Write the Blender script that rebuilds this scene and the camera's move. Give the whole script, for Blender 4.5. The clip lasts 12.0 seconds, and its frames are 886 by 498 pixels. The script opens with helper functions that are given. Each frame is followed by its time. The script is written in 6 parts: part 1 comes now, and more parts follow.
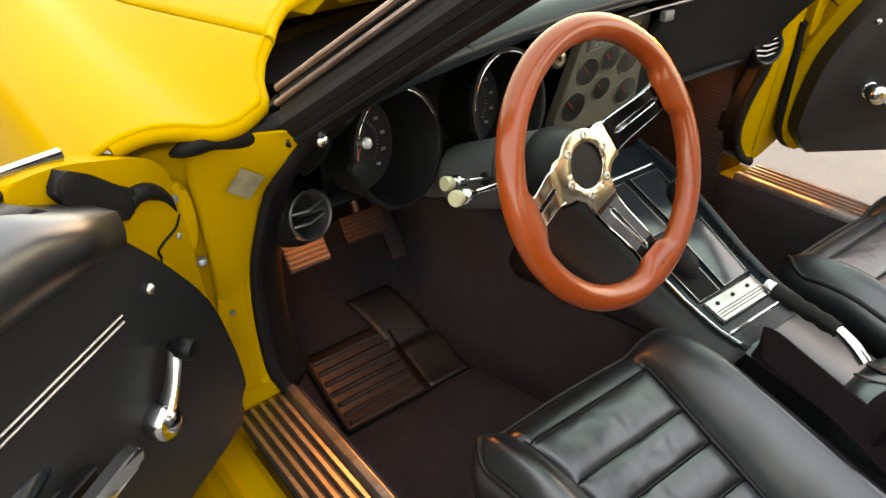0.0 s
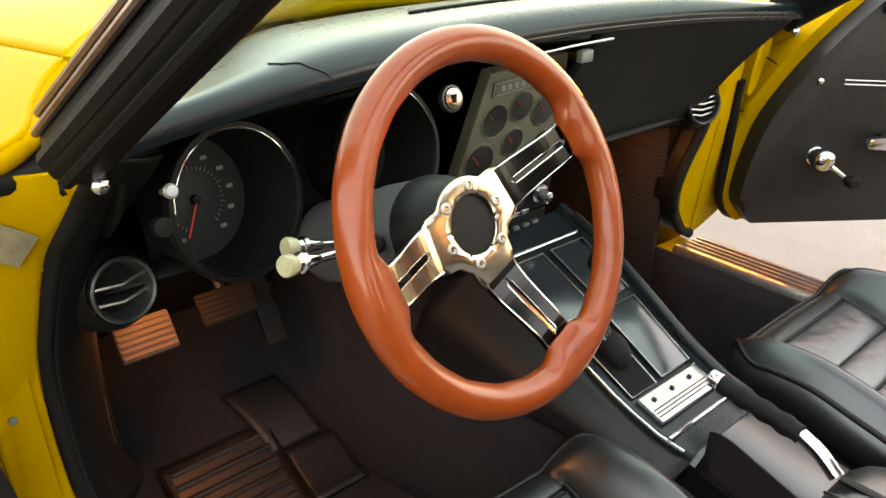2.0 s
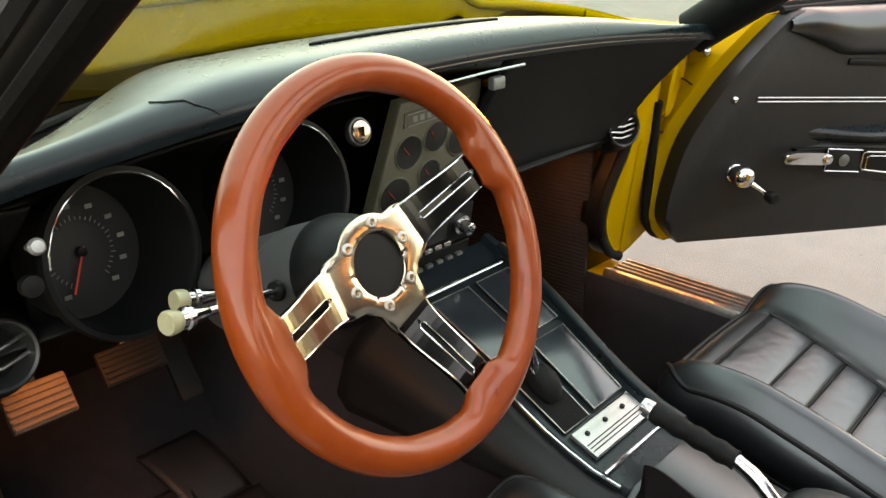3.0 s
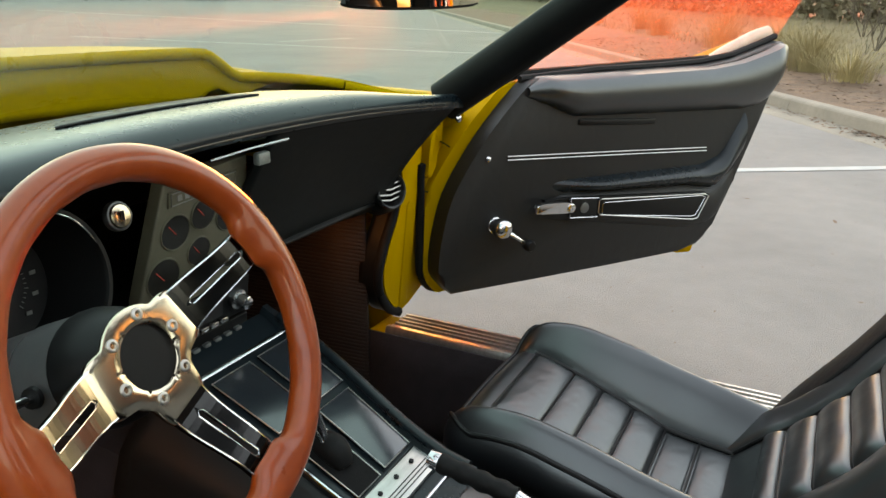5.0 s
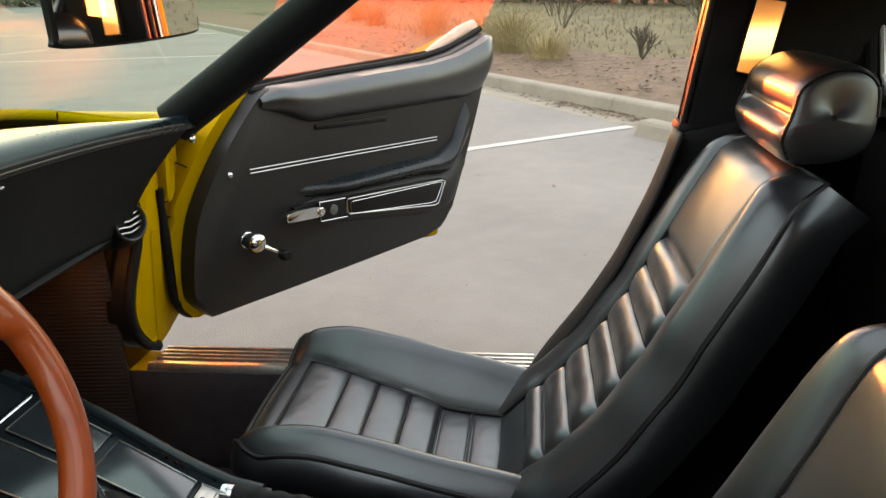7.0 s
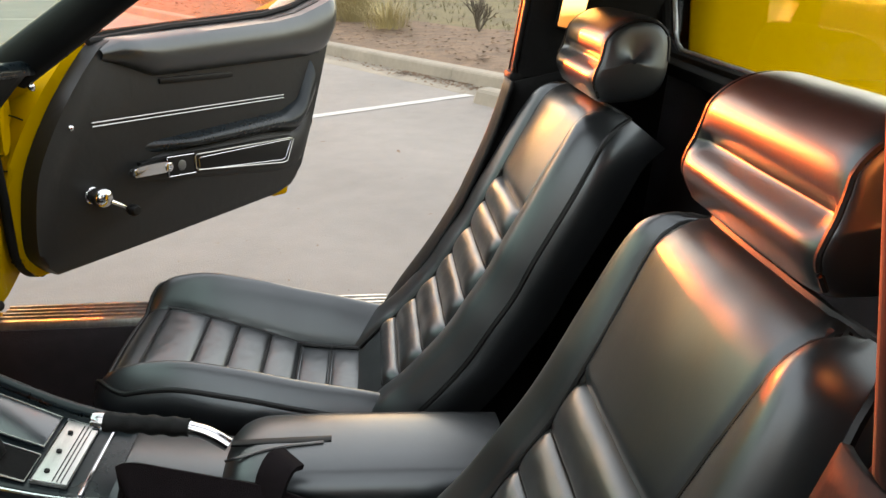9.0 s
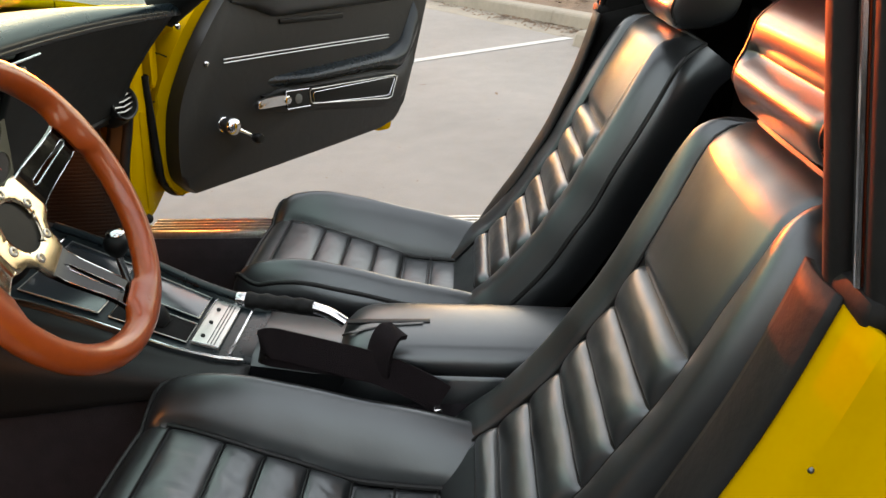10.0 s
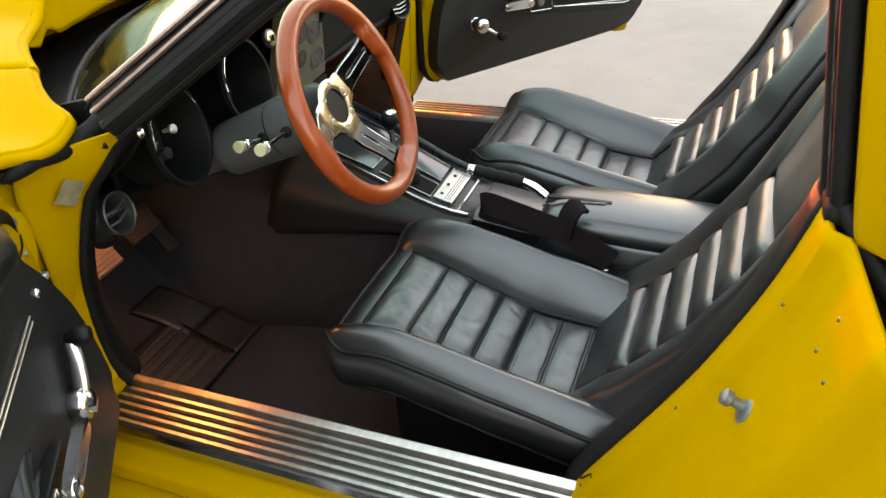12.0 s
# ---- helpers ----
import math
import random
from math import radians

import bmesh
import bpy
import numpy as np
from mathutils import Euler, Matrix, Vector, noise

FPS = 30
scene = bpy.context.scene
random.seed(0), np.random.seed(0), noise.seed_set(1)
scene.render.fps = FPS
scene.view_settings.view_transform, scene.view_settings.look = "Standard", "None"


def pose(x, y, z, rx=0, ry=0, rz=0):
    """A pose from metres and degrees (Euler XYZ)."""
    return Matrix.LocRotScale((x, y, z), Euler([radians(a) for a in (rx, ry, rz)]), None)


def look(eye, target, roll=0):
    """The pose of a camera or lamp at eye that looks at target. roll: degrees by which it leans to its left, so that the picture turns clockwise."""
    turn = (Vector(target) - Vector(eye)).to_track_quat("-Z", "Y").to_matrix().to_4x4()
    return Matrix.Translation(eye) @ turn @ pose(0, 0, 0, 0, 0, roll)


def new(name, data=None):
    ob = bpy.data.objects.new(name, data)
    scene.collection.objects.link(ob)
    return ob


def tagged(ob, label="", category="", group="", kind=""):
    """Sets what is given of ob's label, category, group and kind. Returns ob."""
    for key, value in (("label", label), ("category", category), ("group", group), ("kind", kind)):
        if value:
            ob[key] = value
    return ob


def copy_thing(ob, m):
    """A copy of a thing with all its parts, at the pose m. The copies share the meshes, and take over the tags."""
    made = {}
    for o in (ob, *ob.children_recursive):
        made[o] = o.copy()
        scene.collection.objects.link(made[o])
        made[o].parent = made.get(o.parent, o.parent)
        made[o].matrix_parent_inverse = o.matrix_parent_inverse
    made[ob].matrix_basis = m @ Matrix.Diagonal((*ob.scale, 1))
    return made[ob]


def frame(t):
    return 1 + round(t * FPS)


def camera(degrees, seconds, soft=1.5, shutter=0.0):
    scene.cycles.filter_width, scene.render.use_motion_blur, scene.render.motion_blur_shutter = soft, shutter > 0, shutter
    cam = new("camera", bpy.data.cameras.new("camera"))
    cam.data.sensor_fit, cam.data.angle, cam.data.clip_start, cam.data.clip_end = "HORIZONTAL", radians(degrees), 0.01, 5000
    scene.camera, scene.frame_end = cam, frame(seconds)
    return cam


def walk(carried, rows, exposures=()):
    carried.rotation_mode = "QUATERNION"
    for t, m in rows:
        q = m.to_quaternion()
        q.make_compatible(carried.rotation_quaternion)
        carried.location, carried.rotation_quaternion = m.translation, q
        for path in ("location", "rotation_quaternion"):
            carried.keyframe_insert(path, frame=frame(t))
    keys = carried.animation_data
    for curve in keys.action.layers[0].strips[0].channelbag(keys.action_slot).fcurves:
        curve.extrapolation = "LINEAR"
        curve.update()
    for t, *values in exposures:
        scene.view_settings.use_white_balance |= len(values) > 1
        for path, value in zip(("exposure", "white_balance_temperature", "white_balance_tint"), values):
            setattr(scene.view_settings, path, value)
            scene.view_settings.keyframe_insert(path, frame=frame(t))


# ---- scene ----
cam = camera(61.1, 12.0)
PATH = [
    (0, (-0.94, -0.556, 1.231), (0.073, 0.817, 0.187), -1.9),
    (0.5, (-0.876, -0.524, 1.176), (0.121, 0.878, 0.155), -1.0),
    (0.8, (-0.849, -0.497, 1.128), (0.131, 0.921, 0.113), -0.0),
    (1, (-0.833, -0.491, 1.121), (0.145, 0.929, 0.108), 0.4),
    (1.5, (-0.79, -0.471, 1.114), (0.272, 0.938, 0.173), 0.4),
    (2, (-0.741, -0.461, 1.114), (0.434, 0.911, 0.255), 0.1),
    (2.5, (-0.71, -0.452, 1.106), (0.541, 0.876, 0.287), -0.4),
    (2.7, (-0.699, -0.451, 1.103), (0.574, 0.868, 0.305), -0.8),
    (4.3, (-0.674, -0.459, 1.114), (0.868, 0.592, 0.396), -0.6),
    (4.5, (-0.684, -0.466, 1.118), (0.909, 0.523, 0.422), -0.6),
    (5, (-0.695, -0.472, 1.128), (0.986, 0.391, 0.476), 0.3),
    (5.5, (-0.72, -0.486, 1.139), (1.018, 0.289, 0.523), -0.0),
    (6, (-0.719, -0.523, 1.136), (1.065, 0.143, 0.522), -1.8),
    (6.5, (-0.707, -0.52, 1.15), (1.124, -0.049, 0.498), -1.5),
    (7, (-0.715, -0.472, 1.158), (1.151, -0.228, 0.481), -2.2),
    (7.5, (-0.73, -0.439, 1.171), (1.145, -0.409, 0.477), -1.7),
    (7.7, (-0.754, -0.461, 1.183), (1.12, -0.476, 0.485), -1.6),
    (9.3, (-0.879, -0.466, 1.129), (0.967, -0.633, 0.379), 0.4),
    (9.5, (-0.928, -0.487, 1.15), (0.906, -0.559, 0.354), -0.6),
    (10, (-0.995, -0.47, 1.137), (0.806, -0.37, 0.272), -2.0),
    (10.5, (-1.094, -0.457, 1.156), (0.674, -0.251, 0.245), -3.2),
    (11, (-1.184, -0.461, 1.186), (0.525, -0.082, 0.218), -3.4),
    (11.5, (-1.265, -0.51, 1.241), (0.361, -0.002, 0.193), -3.5),
    (12, (-1.296, -0.603, 1.292), (0.232, 0.085, 0.201), -5.5),
]
walk(cam, [(t, look(eye, target, roll)) for t, eye, target, roll in PATH], exposures=[(0, 4.32, 7500, 10), (1.3, 4.55, 7500, 11), (2.5, 4.3, 7400, 10), (5.5, 3.6, 6700, 4), (7.5, 3.78, 7000, 7), (10.5, 3.88, 7000, 8), (12, 4.2, 7000, 6)])

# ---- world and light: dusk sky, low sun beyond the passenger door ----
world = bpy.data.worlds.new("dusk_sky")
scene.world = world
world.use_nodes = True
wn = world.node_tree.nodes
wl = world.node_tree.links
wn.clear()
sky = wn.new("ShaderNodeTexSky")
sky.sky_type = "NISHITA"
sky.sun_disc = False
sky.sun_elevation = radians(1.6)
sky.sun_rotation = radians(71.0)
sky.air_density = 1.0
sky.dust_density = 1.0
bg = wn.new("ShaderNodeBackground")
bg.inputs["Strength"].default_value = 0.15
wo = wn.new("ShaderNodeOutputWorld")
veil = wn.new("ShaderNodeMix")
veil.data_type = "RGBA"
veil.inputs["Factor"].default_value = 0.30
veil.inputs["B"].default_value = (3.0, 3.02, 3.3, 1)
wl.new(sky.outputs[0], veil.inputs["A"])
wl.new(veil.outputs["Result"], bg.inputs[0])
wl.new(bg.outputs[0], wo.inputs[0])

sun = new("sun", bpy.data.lights.new("sun", "SUN"))
sun.data.energy = 1.7
sun.data.angle = radians(0.4)
sun.data.color = (1.0, 0.11, 0.012)
sun.matrix_world = look((9.45, 3.27, 0.55), (0, 0, 0))


def warm_lamp(name, at, watts, size, aim):
    lamp = new(name, bpy.data.lights.new(name, "AREA"))
    lamp.data.energy = watts
    lamp.data.size = size
    lamp.data.color = (1.0, 0.33, 0.07)
    lamp.matrix_world = look(at, aim)
    return lamp


warm_lamp("pillar_lamp_light", (0.512, -0.817, 1.055), 0.003, 0.04, (0.1, -0.62, 0.95))
warm_lamp("pillar_lamp_light", (-0.512, -0.817, 1.055), 0.003, 0.04, (-0.1, -0.62, 0.95))
# unseen warm lights added under the dash for the footwells, without lamp bodies
warm_lamp("footwell_warm_light", (-0.45, 0.37, 0.70), 0.06, 0.05, (-0.50, 0.36, 0.2))
warm_lamp("footwell_warm_light", (0.45, 0.37, 0.70), 0.022, 0.05, (0.50, 0.36, 0.2))


# ---- materials ----
def material(name, base, rough=0.5, metal=0.0, spec=0.5, vary=0.25, scale=8.0, bump=0.0, bump_scale=200.0, coat=0.0, grain="noise", stretch=(1, 1, 1), rough_vary=0.1, tint=None, island=0.0, crease=0.0):
    """A principled surface with colour variation at two scales and a fine relief."""
    m = bpy.data.materials.new(name)
    m.use_nodes = True
    n, l = m.node_tree.nodes, m.node_tree.links
    b = n["Principled BSDF"]
    b.inputs["Metallic"].default_value = metal
    b.inputs["Specular IOR Level"].default_value = spec
    b.inputs["Coat Weight"].default_value = coat
    b.inputs["Coat Roughness"].default_value = 0.04
    tc = n.new("ShaderNodeTexCoord")
    mp = n.new("ShaderNodeMapping")
    mp.inputs["Scale"].default_value = stretch
    l.new(tc.outputs["Object"], mp.inputs[0])
    big = n.new("ShaderNodeTexNoise")
    big.inputs["Scale"].default_value = scale
    big.inputs["Detail"].default_value = 5
    l.new(mp.outputs[0], big.inputs["Vector"])
    fine = n.new("ShaderNodeTexNoise")
    fine.inputs["Scale"].default_value = scale * 9
    fine.inputs["Detail"].default_value = 3
    l.new(mp.outputs[0], fine.inputs["Vector"])
    mixn = n.new("ShaderNodeMath")
    mixn.operation = "ADD"
    half = n.new("ShaderNodeMath")
    half.operation = "MULTIPLY"
    half.inputs[1].default_value = 0.5
    l.new(fine.outputs[0], half.inputs[0])
    l.new(big.outputs[0], mixn.inputs[0])
    l.new(half.outputs[0], mixn.inputs[1])
    ramp = n.new("ShaderNodeMapRange")
    ramp.inputs["From Min"].default_value = 0.45
    ramp.inputs["From Max"].default_value = 1.05
    l.new(mixn.outputs[0], ramp.inputs["Value"])
    mix = n.new("ShaderNodeMix")
    mix.data_type = "RGBA"
    dark = tuple(c * (1 - vary) for c in base)
    light = tint or tuple(min(1.0, c * (1 + vary)) for c in base)
    mix.inputs["A"].default_value = (*dark, 1)
    mix.inputs["B"].default_value = (*light, 1)
    l.new(ramp.outputs[0], mix.inputs["Factor"])
    colour = mix.outputs["Result"]
    if island:
        info = n.new("ShaderNodeObjectInfo")
        val = n.new("ShaderNodeMapRange")
        val.inputs["To Min"].default_value = 1 - island
        val.inputs["To Max"].default_value = 1 + island
        l.new(info.outputs["Random"], val.inputs["Value"])
        hsv = n.new("ShaderNodeHueSaturation")
        l.new(val.outputs[0], hsv.inputs["Value"])
        l.new(colour, hsv.inputs["Color"])
        colour = hsv.outputs[0]
    l.new(colour, b.inputs["Base Color"])
    rr = n.new("ShaderNodeMapRange")
    rr.inputs["To Min"].default_value = max(0.02, rough - rough_vary)
    rr.inputs["To Max"].default_value = min(1.0, rough + rough_vary)
    l.new(mixn.outputs[0], rr.inputs["Value"])
    l.new(rr.outputs[0], b.inputs["Roughness"])
    if bump:
        if grain == "leather":
            g = n.new("ShaderNodeTexVoronoi")
            g.inputs["Scale"].default_value = bump_scale
            src = g.outputs["Distance"]
            l.new(mp.outputs[0], g.inputs["Vector"])
            wr = n.new("ShaderNodeTexNoise")
            wr.inputs["Scale"].default_value = 22
            wr.inputs["Detail"].default_value = 4
            wr.inputs["Distortion"].default_value = 1.2
            l.new(mp.outputs[0], wr.inputs["Vector"])
            am = n.new("ShaderNodeMath")
            am.operation = "MULTIPLY_ADD"
            am.inputs[1].default_value = 0.12
            l.new(src, am.inputs[0])
            l.new(wr.outputs[0], am.inputs[2])
            src = am.outputs[0]
            # sparse sharp creases
            cr = n.new("ShaderNodeTexNoise")
            cr.noise_type = "RIDGED_MULTIFRACTAL"
            cr.inputs["Scale"].default_value = 13
            cr.inputs["Detail"].default_value = 3
            cr.inputs["Distortion"].default_value = 0.6
            l.new(mp.outputs[0], cr.inputs["Vector"])
            cm = n.new("ShaderNodeMath")
            cm.operation = "MULTIPLY_ADD"
            cm.inputs[1].default_value = -crease
            l.new(cr.outputs[0], cm.inputs[0])
            l.new(src, cm.inputs[2])
            src = cm.outputs[0]
        else:
            g = n.new("ShaderNodeTexNoise")
            g.inputs["Scale"].default_value = bump_scale
            g.inputs["Detail"].default_value = 4
            l.new(mp.outputs[0], g.inputs["Vector"])
            src = g.outputs[0]
        bp = n.new("ShaderNodeBump")
        bp.inputs["Strength"].default_value = bump
        bp.inputs["Distance"].default_value = 0.004
        l.new(src, bp.inputs["Height"])
        l.new(bp.outputs[0], b.inputs["Normal"])
    return m


def glow(name, colour, strength):
    m = bpy.data.materials.new(name)
    m.use_nodes = True
    b = m.node_tree.nodes["Principled BSDF"]
    b.inputs["Base Color"].default_value = (*colour, 1)
    b.inputs["Emission Color"].default_value = (*colour, 1)
    b.inputs["Emission Strength"].default_value = strength
    return m


def glass(name, tint, dust=0.0):
    m = bpy.data.materials.new(name)
    m.use_nodes = True
    n, l = m.node_tree.nodes, m.node_tree.links
    n.clear()
    out = n.new("ShaderNodeOutputMaterial")
    tr = n.new("ShaderNodeBsdfTransparent")
    tr.inputs[0].default_value = (*tint, 1)
    gl = n.new("ShaderNodeBsdfGlossy")
    gl.inputs["Roughness"].default_value = 0.02
    lw = n.new("ShaderNodeLayerWeight")
    lw.inputs[0].default_value = 0.5
    pw = n.new("ShaderNodeMath")
    pw.operation = "POWER"
    pw.inputs[1].default_value = 4.0
    l.new(lw.outputs["Facing"], pw.inputs[0])
    fr = n.new("ShaderNodeMath")
    fr.operation = "MULTIPLY_ADD"
    fr.inputs[1].default_value = 0.5
    fr.inputs[2].default_value = 0.03
    l.new(pw.outputs[0], fr.inputs[0])
    mx = n.new("ShaderNodeMixShader")
    l.new(fr.outputs[0], mx.inputs[0])
    l.new(tr.outputs[0], mx.inputs[1])
    l.new(gl.outputs[0], mx.inputs[2])
    last = mx.outputs[0]
    if dust:
        # fine dust film with bright specks, sunset glow put into its colour
        tc = n.new("ShaderNodeTexCoord")
        no = n.new("ShaderNodeTexNoise")
        no.inputs["Scale"].default_value = 9
        no.inputs["Detail"].default_value = 8
        l.new(tc.outputs["Object"], no.inputs["Vector"])
        sp = n.new("ShaderNodeTexVoronoi")
        sp.inputs["Scale"].default_value = 70
        l.new(tc.outputs["Object"], sp.inputs["Vector"])
        dot = n.new("ShaderNodeMapRange")
        dot.inputs["From Min"].default_value = 0.05
        dot.inputs["From Max"].default_value = 0.12
        dot.inputs["To Min"].default_value = 4.5
        dot.inputs["To Max"].default_value = 0.0
        l.new(sp.outputs["Distance"], dot.inputs["Value"])
        film = n.new("ShaderNodeMapRange")
        film.inputs["From Min"].default_value = 0.3
        film.inputs["From Max"].default_value = 0.75
        film.inputs["To Min"].default_value = dust * 0.75
        film.inputs["To Max"].default_value = dust * 1.25
        l.new(no.outputs[0], film.inputs["Value"])
        gate = n.new("ShaderNodeMath")
        gate.operation = "MULTIPLY_ADD"
        l.new(dot.outputs[0], gate.inputs[0])
        l.new(film.outputs[0], gate.inputs[1])
        l.new(film.outputs[0], gate.inputs[2])
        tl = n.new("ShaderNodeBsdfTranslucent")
        # orange of the low sun behind the glass is in this colour
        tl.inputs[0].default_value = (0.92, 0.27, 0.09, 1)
        m2 = n.new("ShaderNodeMixShader")
        l.new(gate.outputs[0], m2.inputs[0])
        l.new(mx.outputs[0], m2.inputs[1])
        l.new(tl.outputs[0], m2.inputs[2])
        last = m2.outputs[0]
    l.new(last, out.inputs[0])
    return m


YELLOW = material("yellow_paint", (0.325, 0.195, 0.0007), 0.28, vary=0.05, scale=3, coat=0.0, rough_vary=0.04, spec=0.006)
YELLOW.node_tree.nodes["Principled BSDF"].inputs["Specular Tint"].default_value = (1.0, 0.72, 0.12, 1)
LEATHER = material("black_leather", (0.0070, 0.0078, 0.0084), 0.30, vary=0.2, scale=7, bump=0.06, bump_scale=520, grain="leather", rough_vary=0.10, spec=0.95, coat=0.12, tint=(0.0082, 0.0090, 0.0096), crease=0.3)
LEATHER.node_tree.nodes["Principled BSDF"].inputs["Specular Tint"].default_value = (0.92, 0.97, 1.0, 1)
LEATHER.node_tree.nodes["Principled BSDF"].inputs["Coat Roughness"].default_value = 0.22
TRAY = material("glossy_tray_plastic", (0.010, 0.014, 0.018), 0.14, vary=0.3, scale=14, spec=1.0)
VINYL = material("black_vinyl", (0.0080, 0.0086, 0.0090), 0.45, spec=0.33, vary=0.2, scale=5, bump=0.18, bump_scale=600, grain="leather")
PIPING = material("black_piping", (0.0035, 0.0035, 0.0035), 0.38, vary=0.2, scale=30, spec=0.25)
PAD = material("dash_pad_vinyl", (0.0045, 0.0080, 0.0105), 0.25, vary=0.25, scale=6, spec=0.30, rough_vary=0.07)
PLASTIC = material("black_plastic", (0.0045, 0.0048, 0.005), 0.40, vary=0.25, scale=12, spec=0.17)
VENTRING = material("dark_vent_plastic", (0.022, 0.023, 0.023), 0.32, vary=0.2, scale=20, spec=0.5)
SATIN = material("satin_grey_paint", (0.11, 0.115, 0.115), 0.36, 0.45, vary=0.15, scale=10)
RUBBER = material("black_rubber", (0.007, 0.007, 0.007), 0.55, vary=0.35, scale=20, bump=0.2, bump_scale=90, spec=0.13)
# red-brown base paints in the low sun caught by a seal edge
SUNLITRUBBER = material("sunlit_red_brown_rubber", (0.10, 0.055, 0.032), 0.5, vary=0.3, scale=25, spec=0.2)
CARPET = material("dark_brown_carpet", (0.0165, 0.0135, 0.0175), 0.95, vary=0.5, scale=30, bump=0.9, bump_scale=900)
KICK = material("perforated_dark_trim", (0.020, 0.013, 0.010), 0.6, vary=0.3, scale=20, bump=0.6, bump_scale=420, spec=0.25)
CHROME = material("chrome", (0.55, 0.55, 0.56), 0.13, 1.0, vary=0.08, scale=20, rough_vary=0.05)
ALU = material("brushed_aluminium", (0.44, 0.43, 0.41), 0.30, 1.0, vary=0.2, scale=14, stretch=(1, 8, 1), bump=0.06, bump_scale=120)
# pale colour stands in for bright glare on the yellow door skin
GLAREEDGE = material("pale_glare_skin", (0.55, 0.53, 0.48), 0.35, 0.2, vary=0.15, scale=20)
STRIKER = material("dull_grey_zinc", (0.20, 0.21, 0.20), 0.5, 0.8, vary=0.4, scale=60)
# dull metal whose reddish tint paints in the sunset it reflects
DULLTRIM = material("dull_sunset_tinted_metal", (0.30, 0.22, 0.19), 0.32, 0.9, vary=0.3, scale=30)
DARKMETAL = material("dark_ribbed_metal", (0.10, 0.10, 0.10), 0.35, 0.9, vary=0.3, scale=18)
WOOD = material("varnished_mahogany", (0.20, 0.029, 0.0035), 0.26, vary=0.16, scale=9, coat=0.35, spec=0.3, stretch=(1, 1, 1), tint=(0.24, 0.042, 0.0055))
PEDAL = material("ribbed_pedal_rubber", (0.044, 0.028, 0.020), 0.6, vary=0.4, scale=30, bump=0.3, bump_scale=150)
BELT = material("webbing", (0.010, 0.0075, 0.0085), 0.9, vary=0.25, scale=30, bump=0.5, bump_scale=700, spec=0.1)
FACE = material("gauge_face", (0.007, 0.007, 0.007), 0.5, vary=0.3, scale=30)
GREYPOD = material("charcoal_gauge_panel", (0.085, 0.079, 0.052), 0.5, vary=0.2, scale=20)
WHITE = material("white_marking", (0.17, 0.17, 0.16), 0.6, vary=0.15, scale=30)
RED = material("red_needle", (0.6, 0.05, 0.03), 0.5, vary=0.1)
CREAM = material("aged_clear_plastic", (0.35, 0.33, 0.2), 0.3, vary=0.2, scale=20)
ASPHALT = material("worn_asphalt", (0.175, 0.160, 0.146), 0.9, vary=0.2, scale=0.8, bump=0.6, bump_scale=160)
CONCRETE = material("kerb_concrete", (0.205, 0.178, 0.140), 0.9, vary=0.2, scale=2.5, bump=0.4, bump_scale=60)
LINE = material("worn_white_road_paint", (0.36, 0.35, 0.33), 0.8, vary=0.15, scale=5, bump=0.3, bump_scale=140)
MULCH = material("brown_mulch", (0.120, 0.076, 0.046), 1.0, vary=0.45, scale=5, bump=1.0, bump_scale=40)
GRASS = material("dry_grass", (0.23, 0.185, 0.085), 0.9, vary=0.35, scale=3, island=0.25)
TUFT = material("short_dry_turf", (0.105, 0.09, 0.042), 0.95, vary=0.4, scale=2)
GREEN = material("dull_green_turf", (0.10, 0.08, 0.034), 0.95, vary=0.4, scale=1.2, bump=1.0, bump_scale=50)
HEDGE = material("dull_olive_leaves", (0.055, 0.055, 0.03), 0.8, vary=0.4, scale=1.5)
SCRUB = material("olive_brown_scrub", (0.115, 0.10, 0.058), 0.85, vary=0.4, scale=1.2)
TWIG = material("bare_twigs", (0.07, 0.056, 0.0385), 0.9, vary=0.3, scale=20)
DECAL = material("worn_paper_label", (0.15, 0.125, 0.07), 0.6, vary=0.35, scale=60)
STEEL = material("dull_zinc_steel", (0.42, 0.44, 0.44), 0.42, 0.9, vary=0.3, scale=40)
HEADLINER = material("dark_trim_cloth", (0.009, 0.009, 0.009), 0.85, vary=0.3, scale=10, bump=0.3, bump_scale=300, spec=0.1)
WINDSHIELD = glass("windshield_glass", (0.74, 0.90, 0.81))
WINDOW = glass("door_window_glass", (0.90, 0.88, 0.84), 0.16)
REARGLASS = glass("rear_window_glass", (0.90, 0.92, 0.90))
LAMPLENS = glow("lit_lamp_lens", (1.0, 0.50, 0.16), 0.42)
# the bulb sits behind the middle of the lens, so its ends glow a deeper amber
_n, _l = LAMPLENS.node_tree.nodes, LAMPLENS.node_tree.links
_tc = _n.new("ShaderNodeTexCoord")
_sep = _n.new("ShaderNodeSeparateXYZ")
_ramp = _n.new("ShaderNodeValToRGB")
_l.new(_tc.outputs["Generated"], _sep.inputs[0])
_l.new(_sep.outputs["Z"], _ramp.inputs[0])
_ramp.color_ramp.elements[0].color = (0.10, 0.028, 0.004, 1)
_ramp.color_ramp.elements[1].color = (0.045, 0.016, 0.005, 1)
for _p, _c in ((0.20, (0.16, 0.05, 0.007, 1)), (0.36, (0.8, 0.42, 0.12, 1)), (0.56, (0.8, 0.45, 0.16, 1)), (0.70, (0.3, 0.11, 0.02, 1)), (0.80, (0.11, 0.04, 0.01, 1))):
    _ramp.color_ramp.elements.new(_p).color = _c
_l.new(_ramp.outputs[0], _n["Principled BSDF"].inputs["Emission Color"])


